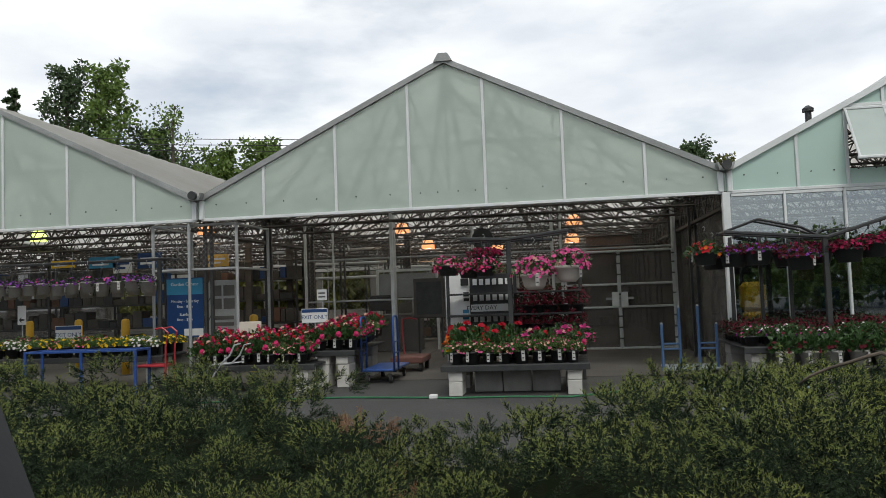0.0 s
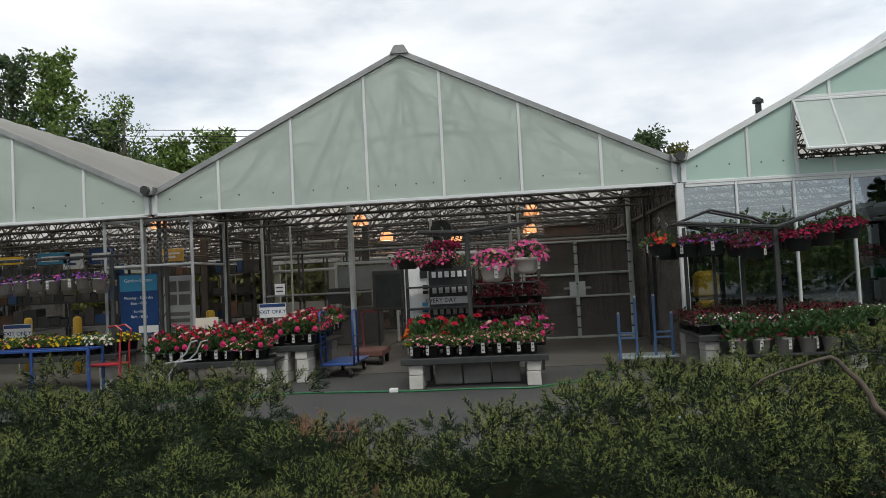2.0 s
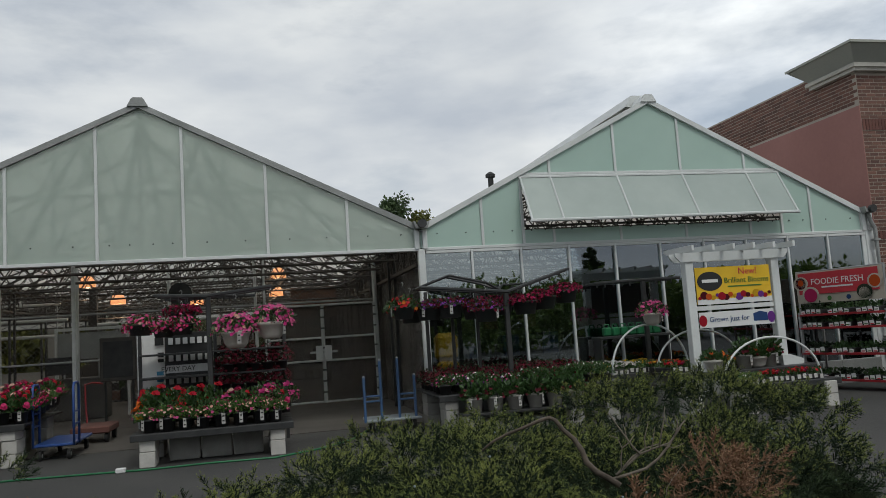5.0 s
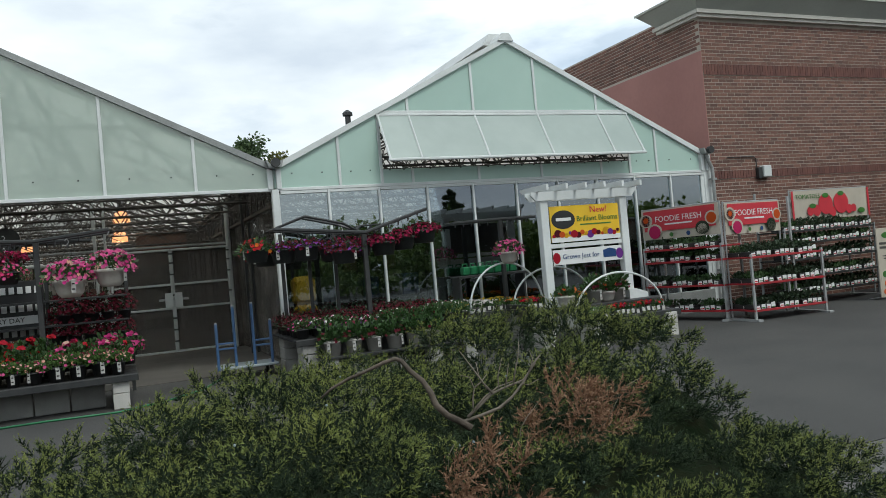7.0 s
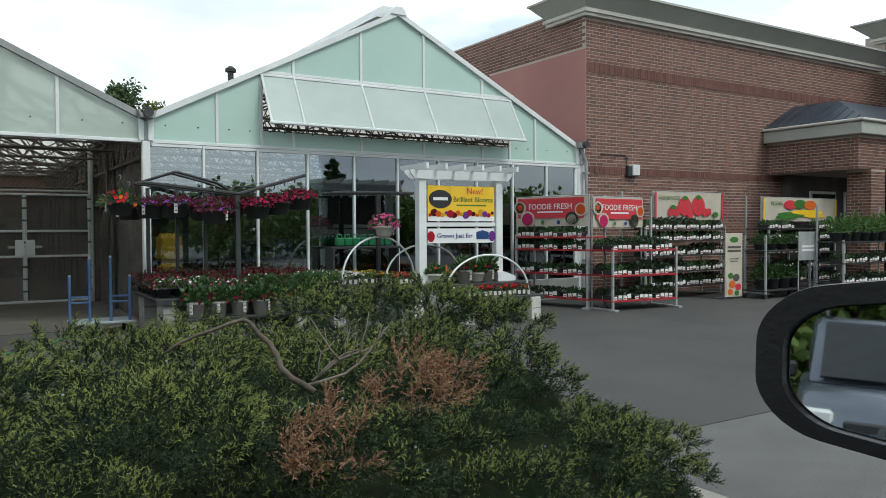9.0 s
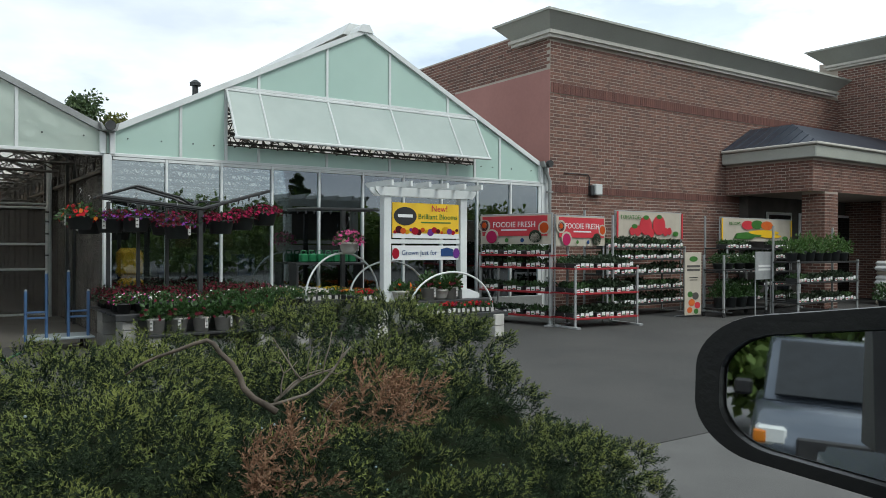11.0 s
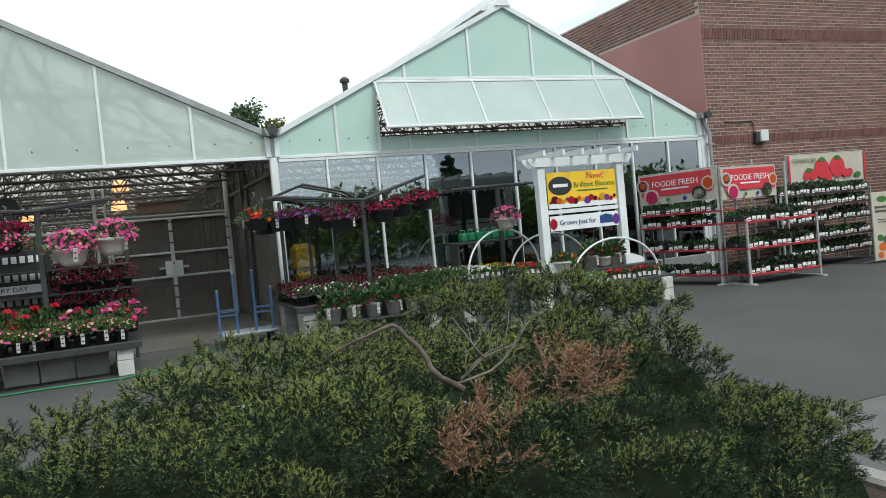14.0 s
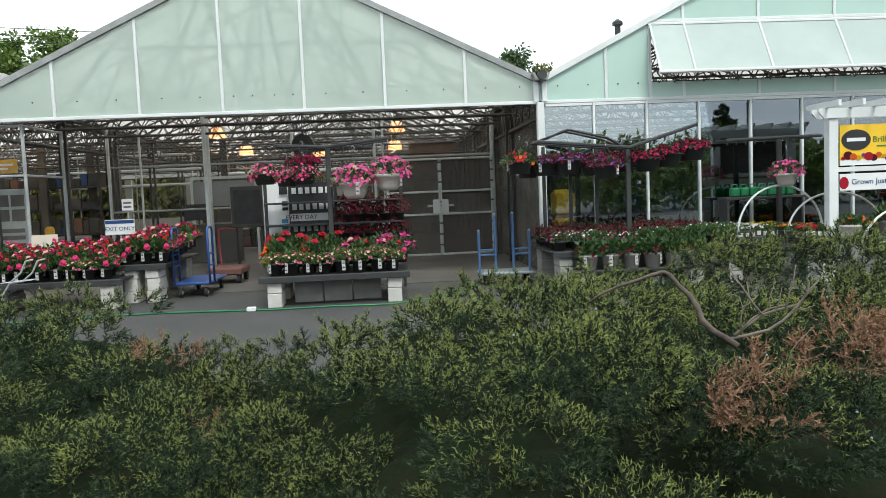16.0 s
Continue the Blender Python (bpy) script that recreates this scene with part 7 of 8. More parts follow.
# ---- lamps and fans ----
for x, y, z, mt in ((-2.83, 9.85, 3.44, "lamp"), (-2.38, 11.75, 3.05, "lamp"), (2.27, 9.85, 3.44, "lamp"), (2.22, 11.75, 3.04, "lamp"), (-7.26, 6.05, 3.36, "lamp"), (-12.04, 6.05, 3.39, "lamp_green"), (-0.3, 13.65, 3.0, "lamp")):
    lp = thing("pendant_lamp", (x, y, z), "glowing warm bell-shaped pendant lamp under the truss", "lamp", "pendant lamps")
    g = B()
    lathe(g, [(0.22, -0.14), (0.21, -0.02), (0.15, 0.12), (0.08, 0.16)], 16)
    part("shade", g, M[mt], lp, smooth=True)
    g = B()
    lathe(g, [(0.09, 0.16), (0.09, 0.3), (0.05, 0.34)], 10)
    part("ballast", g, M["dark_steel"], lp)
    g = B()
    rod(g, (0, 0, 0.33), (0, 0, max(0.5, rafter_z(x, round(x / BAY) * BAY) - 0.1 - z)), 0.01, 5)
    part("rod", g, M["dark_steel"], lp)
    if mt == "lamp":
        li = new("pendant_light", bpy.data.lights.new("pendant_light", "POINT"))
        li.data.energy, li.data.color, li.data.shadow_soft_size = 24, (1.0, 0.72, 0.48), 0.12
        li.location = (x, y, z - 0.22)
fan = thing("ceiling_fan", (-6.7, 4.15, 2.75), "dark three-bladed ceiling fan on a rod", "fan")
g = B()
lathe(g, [(0.06, 0), (0.1, 0.03), (0.1, 0.1), (0.04, 0.14)], 12)
part("motor", g, M["dark_steel"], fan)
g = B()
rod(g, (0, 0, 0.12), (0, 0, 0.6), 0.012, 6)
part("rod", g, M["dark_steel"], fan)
for k in range(3):
    g = B()
    box(g, 0.1, 0.68, -0.06, 0.06, 0.04, 0.055, 0.003, Matrix.Rotation(2.1 * k + 0.2, 4, "Z"))
    part("blade", g, M["dark_steel"], fan)
for x, y in ((0.15, 4.15),):
    rf = thing("round_fan", (x, y, 2.62), "large dark round circulation fan hung from the truss", "fan")
    g = B()
    rod(g, (0, -0.07, 0), (0, 0.07, 0), 0.24, 20)
    part("housing", g, M["dark_steel"], rf)
    g = B()
    rod(g, (0, 0, 0.22), (0, 0, 0.65), 0.012, 6)
    part("rod", g, M["dark_steel"], rf)

# ---- store goods inside ----
goods = random.Random(3)
def stock_shelf(x, y, w, levels, label, cols, depth=0.6):
    t = thing("stock_shelf", (x, y, 0.012), label, "shelf", "stock shelves")
    for px in (0, w):
        for py in (0, depth):
            g = B()
            box(g, px - 0.03, px + 0.03, py - 0.03, py + 0.03, 0, levels[-1] + 0.9, 0.003)
            part("post", g, M["dark_steel"], t)
    for z in levels:
        g = B()
        box(g, -0.02, w + 0.02, 0, depth, z, z + 0.05, 0.004)
        part("shelf", g, M["dark_steel"], t)
        px = 0.05
        while px < w - 0.15:
            bw, bh = goods.uniform(0.12, 0.42), goods.uniform(0.15, 0.48)
            if goods.random() < 0.88:
                g = B()
                box(g, px, min(px + bw, w), 0.05, depth - 0.1, z + 0.052, z + 0.05 + bh, 0.01)
                part("carton", g, M[goods.choice(cols)], t)
            px += bw + 0.02
    return t


cols = ("dark_stock", "dark_stock", "dark_steel", "dark_stock", "black_plastic", "dark_stock", "brown_board", "dark_steel", "sign_blue")
dk = ("dark_stock", "dark_steel", "dark_stock", "black_plastic", "leaf_dark", "brown_board")
stock_shelf(-12.8, 7.5, 3.6, (0.1, 0.75, 1.4, 2.0), "tall steel shelf stacked with cartons", cols)
stock_shelf(-8.8, 8.2, 3.2, (0.1, 0.75, 1.4, 2.0), "tall steel shelf stacked with cartons", cols)
stock_shelf(-3.6, 10.5, 2.8, (0.1, 0.7, 1.3), "steel shelf with dark cartons behind the fence", cols)
stock_shelf(-16.8, 8.5, 3.5, (0.1, 0.75, 1.4, 2.0), "tall steel shelf stacked with cartons", cols)
stock_shelf(-3.4, 14.5, 3.4, (0.1, 0.7, 1.3, 1.9), "tall dark stock shelf at the back", dk)
stock_shelf(0.4, 14.5, 3.6, (0.1, 0.7, 1.3, 1.9), "tall dark stock shelf at the back", dk)
stock_shelf(-0.2, 9.0, 1.8, (0.1, 0.7, 1.2), "dark stock shelf behind the fence", dk)
stock_shelf(4.9, 3.2, 3.4, (0.2, 0.8, 1.4), "steel shelf with plants goods behind the glass", cols)
stock_shelf(9.2, 2.6, 3.6, (0.2, 0.8, 1.4), "steel shelf with garden goods behind the glass", cols)
for x, z, w, h, m in ((-10.6, 2.45, 0.9, 0.3, "sign_cyan"), (-9.2, 2.4, 0.7, 0.4, "sign_blue"), (-9.9, 2.3, 0.55, 0.4, "sign_white"), (-11.7, 2.5, 0.7, 0.2, "sign_yellow"), (-8.1, 1.25, 0.6, 0.28, "sign_cyan"), (-7.28, 2.36, 0.62, 0.32, "yellow_paint")):
    hg = thing("hanging_sign", (x, 6.05, z), "coloured printed department sign hung on wires", "sign", "hanging signs")
    g = B()
    box(g, 0, w, 0, 0.015, 0, h, 0.003)
    part("board", g, M[m], hg)
    for k in (0.1, 0.9):
        g = B()
        rod(g, (w * k, 0.008, h), (w * k, 0.008, 2.96 - z), 0.004, 4)
        part("wire", g, M["galv"], hg)
    for k in range(2):
        g = B()
        box(g, w * 0.12, w * (0.85 - 0.2 * k), -0.004, -0.0005, h * (0.55 - 0.3 * k), h * (0.7 - 0.3 * k))
        part("print_bar", g, M["sign_white" if m != "sign_white" else "sign_blue"], hg)
ck = thing("checkout_booth", (-3.4, 6.6, 0.012), "dark grey checkout counter with screen and post", "counter")
g = B()
box(g, 0, 1.6, 0, 0.7, 0, 0.95, 0.02)
part("counter", g, M["dark_stock"], ck)
g = B()
box(g, 0.3, 1.0, 0.1, 0.16, 1.05, 1.45, 0.01)
part("screen", g, M["black_plastic"], ck)
g = B()
rod(g, (0.65, 0.13, 0.95), (0.65, 0.13, 1.1), 0.02, 6)
part("stem", g, M["dark_steel"], ck)
ec = thing("electric_cabinet", (-1.5, 4.4, 0.012), "grey steel electrical cabinet on legs", "cabinet")
g = B()
box(g, 0, 0.7, 0, 0.3, 0.9, 1.8, 0.015)
part("body", g, M["dark_stock"], ec)
g = B()
box(g, 0.06, 0.64, -0.012, -0.001, 0.98, 1.72, 0.004)
part("door", g, M["dark_steel"], ec)
for x in (0.06, 0.6):
    g = B()
    box(g, x, x + 0.04, 0.1, 0.2, 0, 0.9)
    part("leg", g, M["dark_steel"], ec)
g = B()
box(g, 2.6, 3.9, 9.9, 10.0, 2.1, 3.0)
bb = solid("brown_panel", g, M["brown_board"], "brown board panel fixed across the truss bay", "panel", kind="structure")

# columns, white pipe rails and a framed panel behind the fence
for x, y in ((-6.93, 8.0), (-5.94, 8.6), (-5.08, 8.0), (-1.67, 3.0), (-2.6, 9.4)):
    g = B()
    cw = 0.034 if x == -1.67 else 0.09
    box(g, x - cw, x + cw, y - cw * 0.7, y + cw * 0.7, 0.012, EAVE + 0.25, 0.006)
    for z in (0.05, 1.9, 2.8):
        box(g, x - cw - 0.02, x + cw + 0.02, y - cw, y + cw, z, z + 0.03)
    solid("column", g, M["galv_pipe" if x == -1.67 else "truss"], "steel roof column with collar plates", "column", kind="structure")
for x0, x1, y, z in ((-7.9, -3.2, 9.2, 2.42), (-7.2, -2.2, 9.6, 2.02), (-7.0, -3.6, 10.2, 2.9), (-2.6, 1.6, 9.4, 2.25)):
    pr = thing("pipe_rail", ((x0 + x1) / 2, y, 0.012), "white painted pipe rail on slim posts", "rail", "white pipe rails")
    w = (x1 - x0) / 2
    g = B()
    rod(g, (-w, 0, z), (w, 0, z), 0.045, 8)
    part("pipe", g, M["white_metal"], pr)
    for x in (-w + 0.1, 0.0, w - 0.1):
        g = B()
        rod(g, (x, 0.03, 0), (x, 0.03, z), 0.02, 6)
        part("post", g, M["galv"], pr)
fp = thing("framed_panel", (-2.98, 7.0, 0.012), "grey sheet panel in a white metal frame", "panel")
g = B()
box(g, 0.06, 1.58, 0, 0.03, 1.38, 2.0, 0.004)
part("sheet", g, M["grey_trim"], fp)
for x in (0.0, 1.58):
    g = B()
    box(g, x, x + 0.06, -0.02, 0.05, 0, 2.05, 0.004)
    part("upright", g, M["white_metal"], fp)
g = B()
box(g, 0.0, 1.64, -0.02, 0.05, 2.05, 2.12, 0.004)
part("top_rail", g, M["white_metal"], fp)

# ---- trees ----
def tree(x, y, h, spread, mat, seed, label, base=0.0, n=5200, conifer=False, leaf=0.34, trunk_part=0.3, gappy=0.0):
    q = np.random.default_rng(seed)
    t = thing("tree", (x, y, base), label, "tree", "background trees")
    g = B()
    r0 = 0.02 * h + 0.05
    lean = q.uniform(-0.03, 0.03, 2) * h
    trunk = [(lean[0] * k / 6, lean[1] * k / 6, h * 0.92 * k / 6) for k in range(7)]
    tube(g, trunk, r0, 7, [r0 * (1 - 0.85 * k / 6) for k in range(7)])
    clumps = []
    limbs = 36 if conifer else 22
    for k in range(limbs):
        f = trunk_part + (0.96 - trunk_part) * (k + 0.5) / limbs
        a = 2.4 * k + q.uniform(-0.3, 0.3)
        if conifer:
            ln = spread * (1.03 - f) / (1.03 - trunk_part) + 0.03
            end = Vector((math.cos(a) * ln, math.sin(a) * ln, h * f - 0.08 * ln))
        else:
            prof = math.sin(math.pi * min(1, (f - trunk_part) / (1 - trunk_part) * 0.82 + 0.16)) ** 0.8
            ln = spread * prof * q.uniform(0.6, 1.1)
            end = Vector((math.cos(a) * ln, math.sin(a) * ln, h * f + ln * 0.28))
        start = Vector((lean[0] * f, lean[1] * f, h * (f - 0.1 * (not conifer))))
        rod(g, start, end, r0 * 0.32 * (1.1 - f), 5, r0 * 0.08)
        for s in ((0.45, 0.75, 1.0) if not conifer else (0.3, 0.6, 0.85, 1.0)):
            if q.uniform() < gappy:
                continue
            c = start.lerp(end, s)
            clumps.append((*c, (spread * 0.3 if not conifer else spread * 0.22 * (1.25 - 0.5 * s) * (1.08 - f)) * q.uniform(0.7, 1.25)))
    if not conifer:
        clumps.append((lean[0], lean[1], h * 0.93, spread * 0.26))
    part("trunk", g, M["bark"], t)
    clumps = np.array(clumps)
    per = max(8, n // len(clumps))
    at, way = [], []
    for cx, cy, cz, r in clumps:
        d = q.normal(size=(per, 3))
        d /= np.linalg.norm(d, axis=1, keepdims=True)
        at.append(np.array((cx, cy, cz)) + d * r * np.array((1, 1, 0.75 if not conifer else 0.5)) * q.uniform(0.25, 1.08, (per, 1)))
        way.append(d + q.normal(size=d.shape) * 0.6 + np.array((0, 0, -0.2 if not conifer else 0.1)))
    at, way = np.concatenate(at), np.concatenate(way)
    v, f = scatter(LEAF, at, way, leaf * q.uniform(0.6, 1.3, len(at)), q.uniform(0, 6.28, len(at)))
    part("crown", array_mesh("crown", v, f, M[mat]), M[mat], t)


dec = "broad-leaved tree with a full green crown behind the greenhouses"
tree(-43.9, 46, 21.0, 2.4, "tree_leaf_dark", 101, "dark conifer behind the greenhouses", conifer=True, n=6500)
tree(-38.4, 46, 22.6, 3.1, "tree_leaf_dark", 102, dec, n=8000)
tree(-34.9, 46, 22.3, 2.9, "tree_leaf", 103, dec, n=9000)
tree(-31.6, 47, 16.8, 3.2, "tree_leaf_dark", 104, dec, n=7000)
tree(-29.6, 46, 18.6, 2.5, "tree_leaf", 105, "thin tree with sparse new leaves and bare twigs", n=2600, gappy=0.3, leaf=0.26)
tree(-25.0, 46, 14.3, 2.6, "tree_leaf", 106, dec, n=6500)
tree(-21.5, 46, 14.7, 2.8, "tree_leaf", 107, dec, n=7000)
tree(-26.0, 52, 13.0, 4.2, "tree_leaf_dark", 108, dec, n=6500)
tree(-33.0, 54, 15.0, 5.0, "tree_leaf_dark", 109, dec, n=6500)
tree(-42.0, 52, 16.0, 5.0, "tree_leaf_dark", 110, dec, n=6500)
tree(-50.0, 50, 17.0, 5.0, "tree_leaf_dark", 111, dec, n=6500)
tree(11.5, 43, 11.7, 2.4, "tree_leaf_dark", 112, dec, n=8000, leaf=0.27, gappy=0.1)
tree(13.5, 43, 10.6, 1.8, "tree_leaf_yellow", 113, "tree with yellow-green leaves behind the greenhouses", n=4600, leaf=0.25, gappy=0.15)
# across the car park, seen in the glass and the mirror
tree(25.5, -40, 7.0, 2.9, "tree_leaf_dark", 120, "dark conifer across the car park", conifer=True, n=12000, trunk_part=0.06, leaf=0.2)
for i in range(22):
    x, y = -70 + 10 * i, -92 + 4 * (i * 7 % 3)
    tree(x, y, 4.3 + 0.5 * (i * 5 % 4), 6.5, "tree_leaf_dark" if i % 2 else "tree_leaf", 130 + i, "leafy tree across the car park", n=1800, leaf=0.9, trunk_part=0.05)
for i in range(14):
    tree(-6 + 5.2 * i, -31 + (i * 5 % 3), 3.3 + 0.25 * (i * 7 % 3), 3.3, "tree_leaf", 170 + i, "leafy hedge tree across the car park", n=2600, leaf=0.4, trunk_part=0.04)
for i, (x, y, h, sp) in enumerate(((-16, 35, 6.5, 3.6), (-10.5, 36, 6.5, 3.6), (-21, 36, 7.0, 3.8), (-6.0, 35.5, 6.5, 3.4), (-13.2, 34, 6.0, 3.4), (-8.2, 34, 6.0, 3.4), (-18.5, 34, 6.0, 3.4), (-26, 36, 7.0, 3.8))):
    tree(x, y, h, sp, "tree_leaf_yellow", 190 + i, "yellow-green tree behind the open back of the greenhouse", n=6500, leaf=0.42, trunk_part=0.03)
for i, (x, y, h, sp) in enumerate(((-13.5, -9.6, 6.0, 2.8), (-14.5, -13.2, 6.5, 3.0), (-14.0, -17.0, 6.0, 2.8))):
    tree(x, y, h, sp, "tree_leaf", 150 + i, "leafy tree behind the parked cars", n=11000, leaf=0.34, trunk_part=0.1)
pole = thing("lamp_post", (22.5, -30, 0), "tall slim car park lamp post", "lamp post")
g = B()
rod(g, (0, 0, 0), (0, 0, 8), 0.09, 8, 0.06)
part("pole", g, M["dark_steel"], pole)
g = B()
box(g, -0.6, 0.1, -0.15, 0.15, 7.95, 8.1, 0.02)
part("head", g, M["dark_steel"], pole)

# utility wires over the roof
for k in range(3):
    wr = B()
    tube(wr, [(-60 + 12 * i, 30, 14.2 - 0.9 * i - 0.35 * k + 0.1 * (i - 3) ** 2 * 0.4) for i in range(6)], 0.02, 4)
    solid("overhead_wire", wr, M["dark_steel"], "thin dark overhead wire", "wire", kind="structure")


# ---- the car that carries the view, and the one behind it ----
def car(x, y, label, paint, mirror=False):
    """A boxy estate car that faces +x; x, y is the middle of its front axle."""
    t = thing("car", (x, y, 0), label, "car")
    def loft(sections, mat, name, lab="", parent=t):
        g = B()
        rings = [[g.verts.new((sx, sy * w, z)) for sy, z in ((-1, z0), (-1, z1 * 0.5 + z0 * 0.5), (-0.94, z1), (0.94, z1), (1, z1 * 0.5 + z0 * 0.5), (1, z0))] for sx, w, z0, z1 in sections]
        for a, b in zip(rings, rings[1:]):
            for i in range(6):
                j = (i + 1) % 6
                g.faces.new((a[i], a[j], b[j], b[i]))
        g.faces.new(rings[0][::-1]), g.faces.new(rings[-1])
        bmesh.ops.bevel(g, geom=g.edges[:], offset=0.03, segments=2, affect="EDGES")
        return part(name, g, mat, parent, lab, smooth=True)
    loft([(-3.55, 0.84, 0.35, 0.98), (-3.4, 0.88, 0.28, 1.02), (-0.6, 0.9, 0.25, 1.02), (0.2, 0.9, 0.27, 0.98), (0.75, 0.84, 0.32, 0.86), (0.85, 0.74, 0.4, 0.72)], M[paint], "body")
    return t, loft


own, loft = car(3.35, -13.22, "grey car whose window frames the view", "car_paint")
OX, OY = 3.35, -13.22
for nm, outline, y in (("front_pillar", [(2.86, 1.0), (3.2, 1.0), (2.98, 1.5), (2.86, 1.74), (2.78, 1.74)], -12.44), ("front_pillar", [(2.86, 1.0), (3.2, 1.0), (2.98, 1.5), (2.86, 1.74), (2.78, 1.74)], -14.0),
                       ("middle_pillar", [(1.288, 1.155), (1.588, 1.155), (1.428, 1.541), (1.288, 1.541)], -12.44), ("middle_pillar", [(1.2, 1.0), (1.5, 1.0), (1.4, 1.74), (1.2, 1.74)], -14.0), ("rear_pillar", [(-0.05, 1.0), (0.25, 1.0), (0.35, 1.74), (0.1, 1.74)], -14.0)):
    g = B()
    prism(g, [(x - OX, z) for x, z in outline], y - OY - 0.03, y - OY + 0.03)
    part(nm, g, M["black_plastic"], own, "black window pillar")
g = B()
box(g, -0.05 - OX, 2.9 - OX, -14.03 - OY, -12.41 - OY, 1.74, 1.8, 0.03)
part("roof", g, M["car_paint"], own)
g = B()
box(g, 1.5 - OX, 2.9 - OX, -12.47 - OY, -12.41 - OY, 1.0, 1.05, 0.01)
part("window_sill", g, M["black_plastic"], own)
# its mirror
MC = Vector((2.922, -12.18, 1.329))
eye = Vector((1.97, -12.62, 1.5))
aim = Vector((-5.0, -13.35, 1.2))
nrm = ((aim - MC).normalized() + (eye - MC).normalized()).normalized()
turn = nrm.to_track_quat("Y", "Z").to_matrix().to_4x4()
MM = Matrix.Translation(MC - Vector((3.35, -13.22, 0))) @ turn
def rounded(w, h, r, n=6, skew=0.0):
    out = []
    for cx, cz, a0 in ((w - r, h - r, 0), (-w + r, h - r, 90), (-w + r, -h + r, 180), (w - r, -h + r, 270)):
        for k in range(n + 1):
            a = radians(a0 + 90 * k / n)
            px, pz = cx + r * math.cos(a), cz + r * math.sin(a)
            out.append((px, pz * (1 - skew * px / w)))
    return out
hs_ = B()
rings = []
for dy, s in ((0.012, 0.985), (0.0, 1.0), (-0.04, 1.0), (-0.085, 0.86), (-0.11, 0.55)):
    rings.append([hs_.verts.new((x * s, dy, z * s)) for x, z in rounded(0.165, 0.108, 0.08, 8, 0.2)])
for a, b in zip(rings, rings[1:]):
    for i in range(len(a)):
        j = (i + 1) % len(a)
        hs_.faces.new((a[i], a[j], b[j], b[i]))
hs_.faces.new(rings[-1])
inner = [hs_.verts.new((x * 0.84 - 0.009, 0.012, z * 0.8 - 0.004)) for x, z in rounded(0.165, 0.108, 0.08, 8, 0.2)]
deep = [hs_.verts.new((x * 0.82 - 0.009, -0.012, z * 0.78 - 0.004)) for x, z in rounded(0.165, 0.108, 0.08, 8, 0.2)]
for i in range(len(inner)):
    j = (i + 1) % len(inner)
    hs_.faces.new((rings[0][j], rings[0][i], inner[i], inner[j]))
    hs_.faces.new((inner[j], inner[i], deep[i], deep[j]))
hs_.faces.new(deep)
hs_.transform(MM)
wing = part("wing_mirror", hs_, M["black_paint"], own, "black wing mirror housing", smooth=False)
g = B()
prism(g, [(x * 0.815 - 0.009, z * 0.775 - 0.004) for x, z in rounded(0.165, 0.108, 0.08, 8, 0.2)], -0.008, -0.004)
g.transform(MM)
part("mirror_glass", g, M["mirror"], wing, "mirror glass")
g = B()
rod(g, MM @ Vector((-0.12 if (MM @ Vector((0.1, 0, 0))).y > (MM @ Vector((-0.1, 0, 0))).y else 0.12, -0.03, -0.05)), (-0.42, 0.86, 1.1), 0.035, 8)
part("mirror_arm", g, M["black_paint"], wing)

rear, loft = car(-5.0, -13.0, "silver estate car with roof rails parked behind", "car_paint")
loft([(-3.45, 0.7, 1.0, 1.6), (-3.3, 0.74, 1.0, 1.72), (-1.6, 0.76, 1.0, 1.76), (-0.95, 0.74, 1.0, 1.7), (-0.2, 0.8, 0.99, 1.03)], M["car_paint"], "cabin")
g = B()
vs = [g.verts.new(p) for p in ((-0.16, -0.68, 1.06), (-0.16, 0.68, 1.06), (-0.86, 0.62, 1.66), (-0.86, -0.62, 1.66))]
g.faces.new(vs)
r_ = bmesh.ops.extrude_face_region(g, geom=g.faces[:])
for v in [e for e in r_["geom"] if isinstance(e, bmesh.types.BMVert)]:
    v.co += Vector((0.02, 0, 0.02))
part("windscreen", g, M["car_glass"], rear, "dark reflecting windscreen")
for s in (-1, 1):
    g = B()
    box(g, 0.55, 0.86, s * 0.72 - 0.14, s * 0.72 + 0.14, 0.62, 0.8, 0.03)
    hl = part("headlight", g, M["white_metal"], rear)
    g = B()
    box(g, 0.6, 0.875, s * 0.82 - 0.06, s * 0.82 + 0.06, 0.63, 0.76, 0.02)
    part("indicator", g, M["amber"], hl, "amber indicator lens")
    g = B()
    box(g, -0.75, -0.5, s * 1.0 - 0.1, s * 1.0 + 0.1, 1.02, 1.2, 0.03)
    part("wing_mirror", g, M["black_paint"], rear)
    g = B()
    tube(g, [(-3.1, s * 0.6, 1.74), (-2.9, s * 0.6, 1.82), (-1.3, s * 0.6, 1.82), (-1.1, s * 0.6, 1.74)], 0.018)
    part("roof_rail", g, M["dark_steel"], rear)
g = B()
box(g, 0.8, 0.87, -0.5, 0.5, 0.5, 0.72, 0.02)
part("grille", g, M["black_plastic"], rear)
for t in (own, rear):
    for x in (-2.7, 0.0):
        for s in (-1, 1):
            wh = B()
            rod(wh, (x, s * 0.7, 0.33), (x, s * 0.9, 0.33), 0.33, 20)
            wh = part("wheel", wh, M["rubber"], t)
            g = B()
            rod(g, (x, s * 0.89, 0.33), (x, s * 0.91, 0.33), 0.2, 14)
            part("rim", g, M["galv"], wh)

# ---- take away the first of each plant ----
for m in masters:
    for o in (*m.children_recursive, m):
        bpy.data.objects.remove(o)

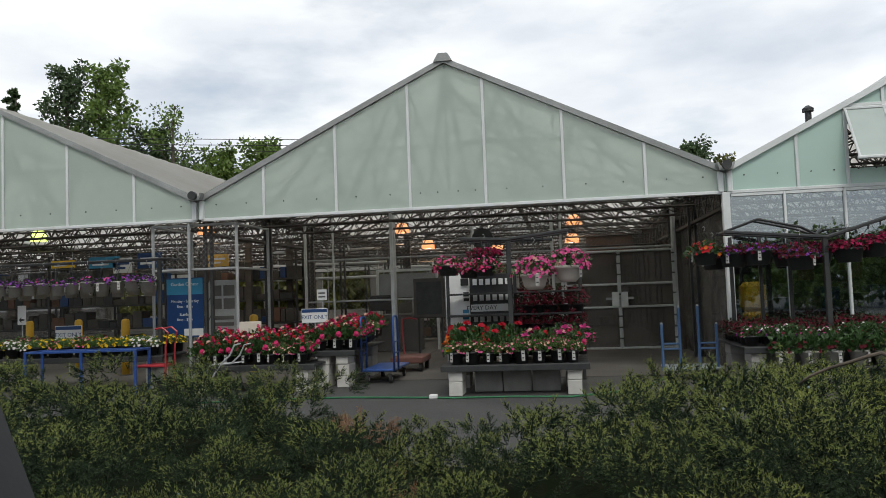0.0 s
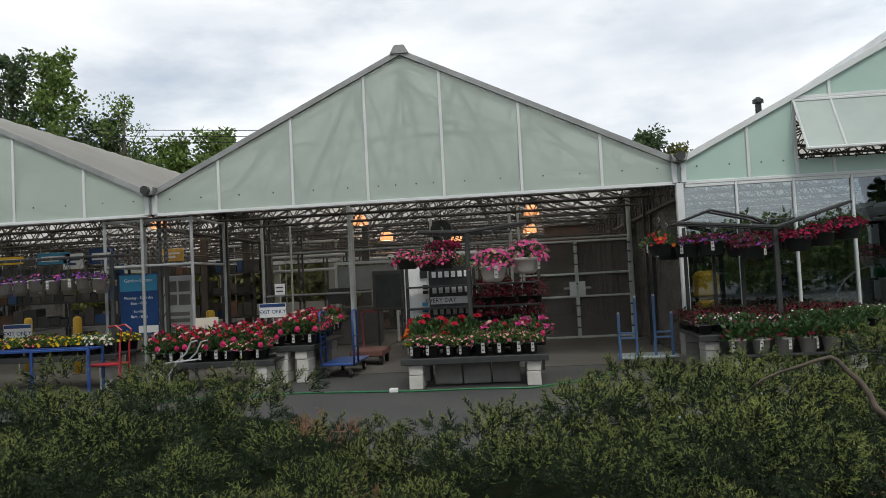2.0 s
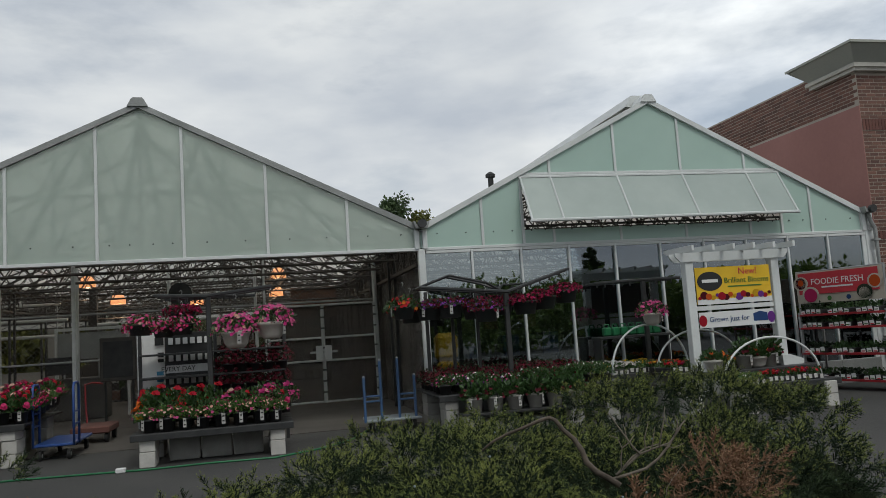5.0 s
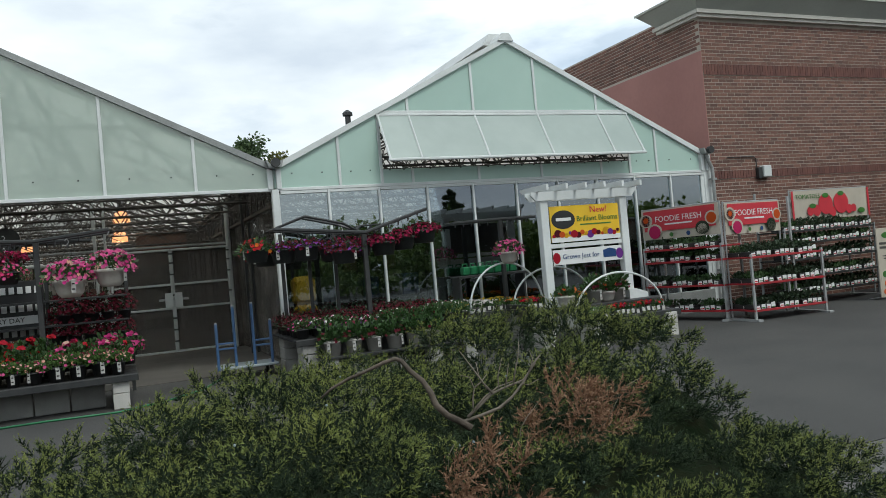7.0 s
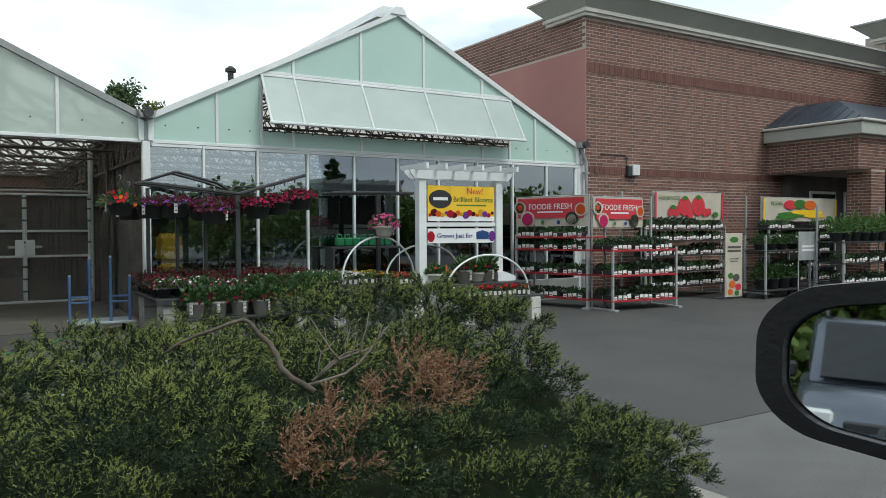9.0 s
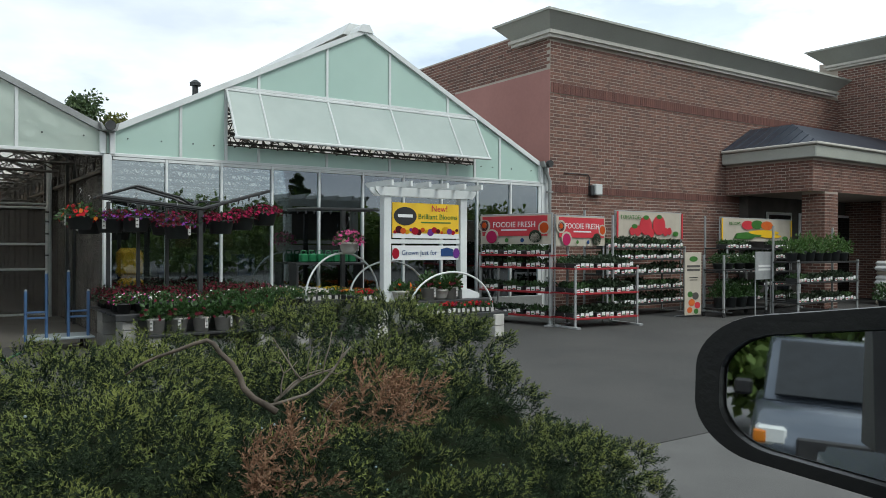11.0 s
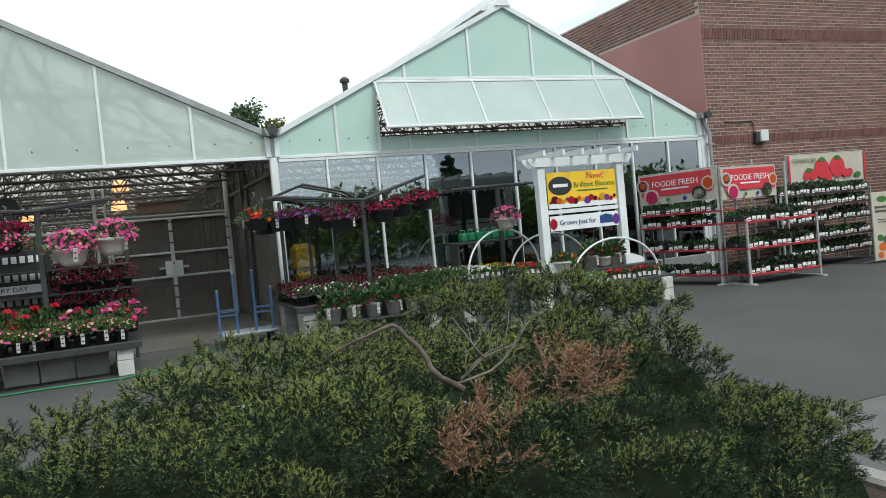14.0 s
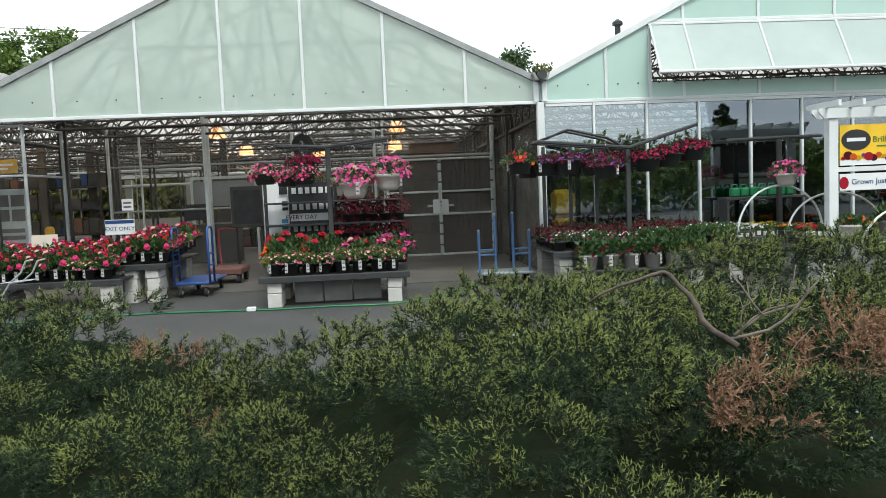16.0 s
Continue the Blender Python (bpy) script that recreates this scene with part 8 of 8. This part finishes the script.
# ---- bricks of the store wall ----
def brick_corners(x, z, w, h, y=0.0):
    return [(x, y - 0.006, z), (x + w, y - 0.006, z), (x + w, y - 0.006, z + h), (x, y - 0.006, z + h), (x, y + 0.004, z), (x + w, y + 0.004, z), (x + w, y + 0.004, z + h), (x, y + 0.004, z + h)]
QUADS = np.array(((0, 1, 2, 3), (1, 5, 6, 2), (4, 0, 3, 7), (3, 2, 6, 7), (4, 5, 1, 0)))
BANDS = ((2.67, 2.85), (4.93, 5.17))
co, dark = [], []
brick_mesh = None
row, z = 0, 0.012
C, W = 0.0753, 0.203
near = 0
while z < BTOP - 0.07:
    band = next((b for b in BANDS if b[0] - 0.02 < z < b[1]), None)
    if band:
        h = band[1] - band[0]
        x = BX + 0.004
        while x < 26.1:
            dark += brick_corners(x, z, 0.064, h - 0.01, -0.016)
            x += 0.0753
        z += h + 0.004
        continue
    x = BX + (0 if row % 2 else -0.1015)
    while x < 26.1:
        a, b = max(x, BX) + 0.004, x + W - 0.011
        if b - a > 0.04:
            if 13.7 < a < 16.5 and 2.87 < z < 4.9 and near < 300 and b - a > 0.18:
                if brick_mesh is None:
                    brick_mesh = bpy.data.meshes.new("brick")
                    brick_mesh.from_pydata(brick_corners(0, 0, b - a, C - 0.015), [], QUADS.tolist())
                    brick_mesh.materials.append(M["brick_piece"])
                o = new("brick", brick_mesh)
                o.parent, o.location = wall_store, (a, 0, z)
                near += 1
            else:
                co += brick_corners(a, z, b - a, C - 0.015)
        x += W
    row, z = row + 1, z + C
for pts, mat, nm in ((co, "brick", "brickwork"), (dark, "brick_dark", "soldier_course")):
    k = len(pts) // 8
    faces = (QUADS[None] + (np.arange(k) * 8)[:, None, None]).reshape(-1, 4)
    o = part(nm, array_mesh(nm, np.array(pts), faces, M[mat]), M[mat], wall_store)
    o["kind"] = "stuff"
co = []
z, row = 0.012, 0
while z < BTOP + 0.25:
    y = 0.3 if z < 5.45 else 0.0
    y0 = 3.62 if z < 5.45 else 0.02
    y = y0 + (0.1 if row % 2 else 0)
    while y < 14:
        co += [(BX - (0.004 if k < 4 else -0.004), y + (W - 0.013 if k in (1, 2, 5, 6) else 0), z + (C - 0.015 if k in (2, 3, 6, 7) else 0)) for k in range(8)]
        y += W
    row, z = row + 1, z + C
k = len(co) // 8
o = part("brickwork", array_mesh("brickwork", np.array(co), (QUADS[None] + (np.arange(k) * 8)[:, None, None]).reshape(-1, 4), M["brick"]), M["brick"], bpy.data.objects["wall_store_side"])
o["kind"] = "stuff"

def brick_face(o, u, w, h, mat, parent):
    """Bricks over an upright rectangle: corner o, level direction u; they stand out on the right-hand side of u."""
    u = Vector(u)
    nrm = Vector((u.y, -u.x, 0))
    pts, z, row = [], 0.004, 0
    while z < h - 0.05:
        x = 0 if row % 2 else -0.1015
        while x < w:
            a, b = max(x, 0) + 0.004, min(x + W - 0.011, w)
            if b - a > 0.03:
                for out in (0.007, -0.003):
                    for s, t in ((a, 0), (b, 0), (b, C - 0.015), (a, C - 0.015)):
                        pts.append(Vector(o) + u * s + nrm * out + Vector((0, 0, z + t)))
            x += W
        row, z = row + 1, z + C
    k = len(pts) // 8
    me = array_mesh("brickwork", np.array(pts), (QUADS[None] + (np.arange(k) * 8)[:, None, None]).reshape(-1, 4), M[mat])
    part("brickwork", me, M[mat], parent)["kind"] = "stuff"


brick_face((0, -0.02, 2.9), (0, -1, 0), 2.43, 0.8, "brick", can)
brick_face((0, -2.45, 2.9), (1, 0, 0), 5.6, 0.8, "brick", can)
for x in (0.55, 4.6):
    brick_face((x, -1.85, 0), (0, -1, 0), 0.6, 2.9, "brick", can)
    brick_face((x, -2.45, 0), (1, 0, 0), 0.6, 2.9, "brick", can)
brick_face((25.7, 0.0, 0), (0, -1, 0), 9.0, 7.05, "brick", bpy.data.objects["wall_tower"])

for me in bpy.data.meshes:       # crisp flat brick faces
    if me.name.startswith(("brickwork", "soldier_course")):
        me.polygons.foreach_set("use_smooth", np.zeros(len(me.polygons), bool))
        me.update()
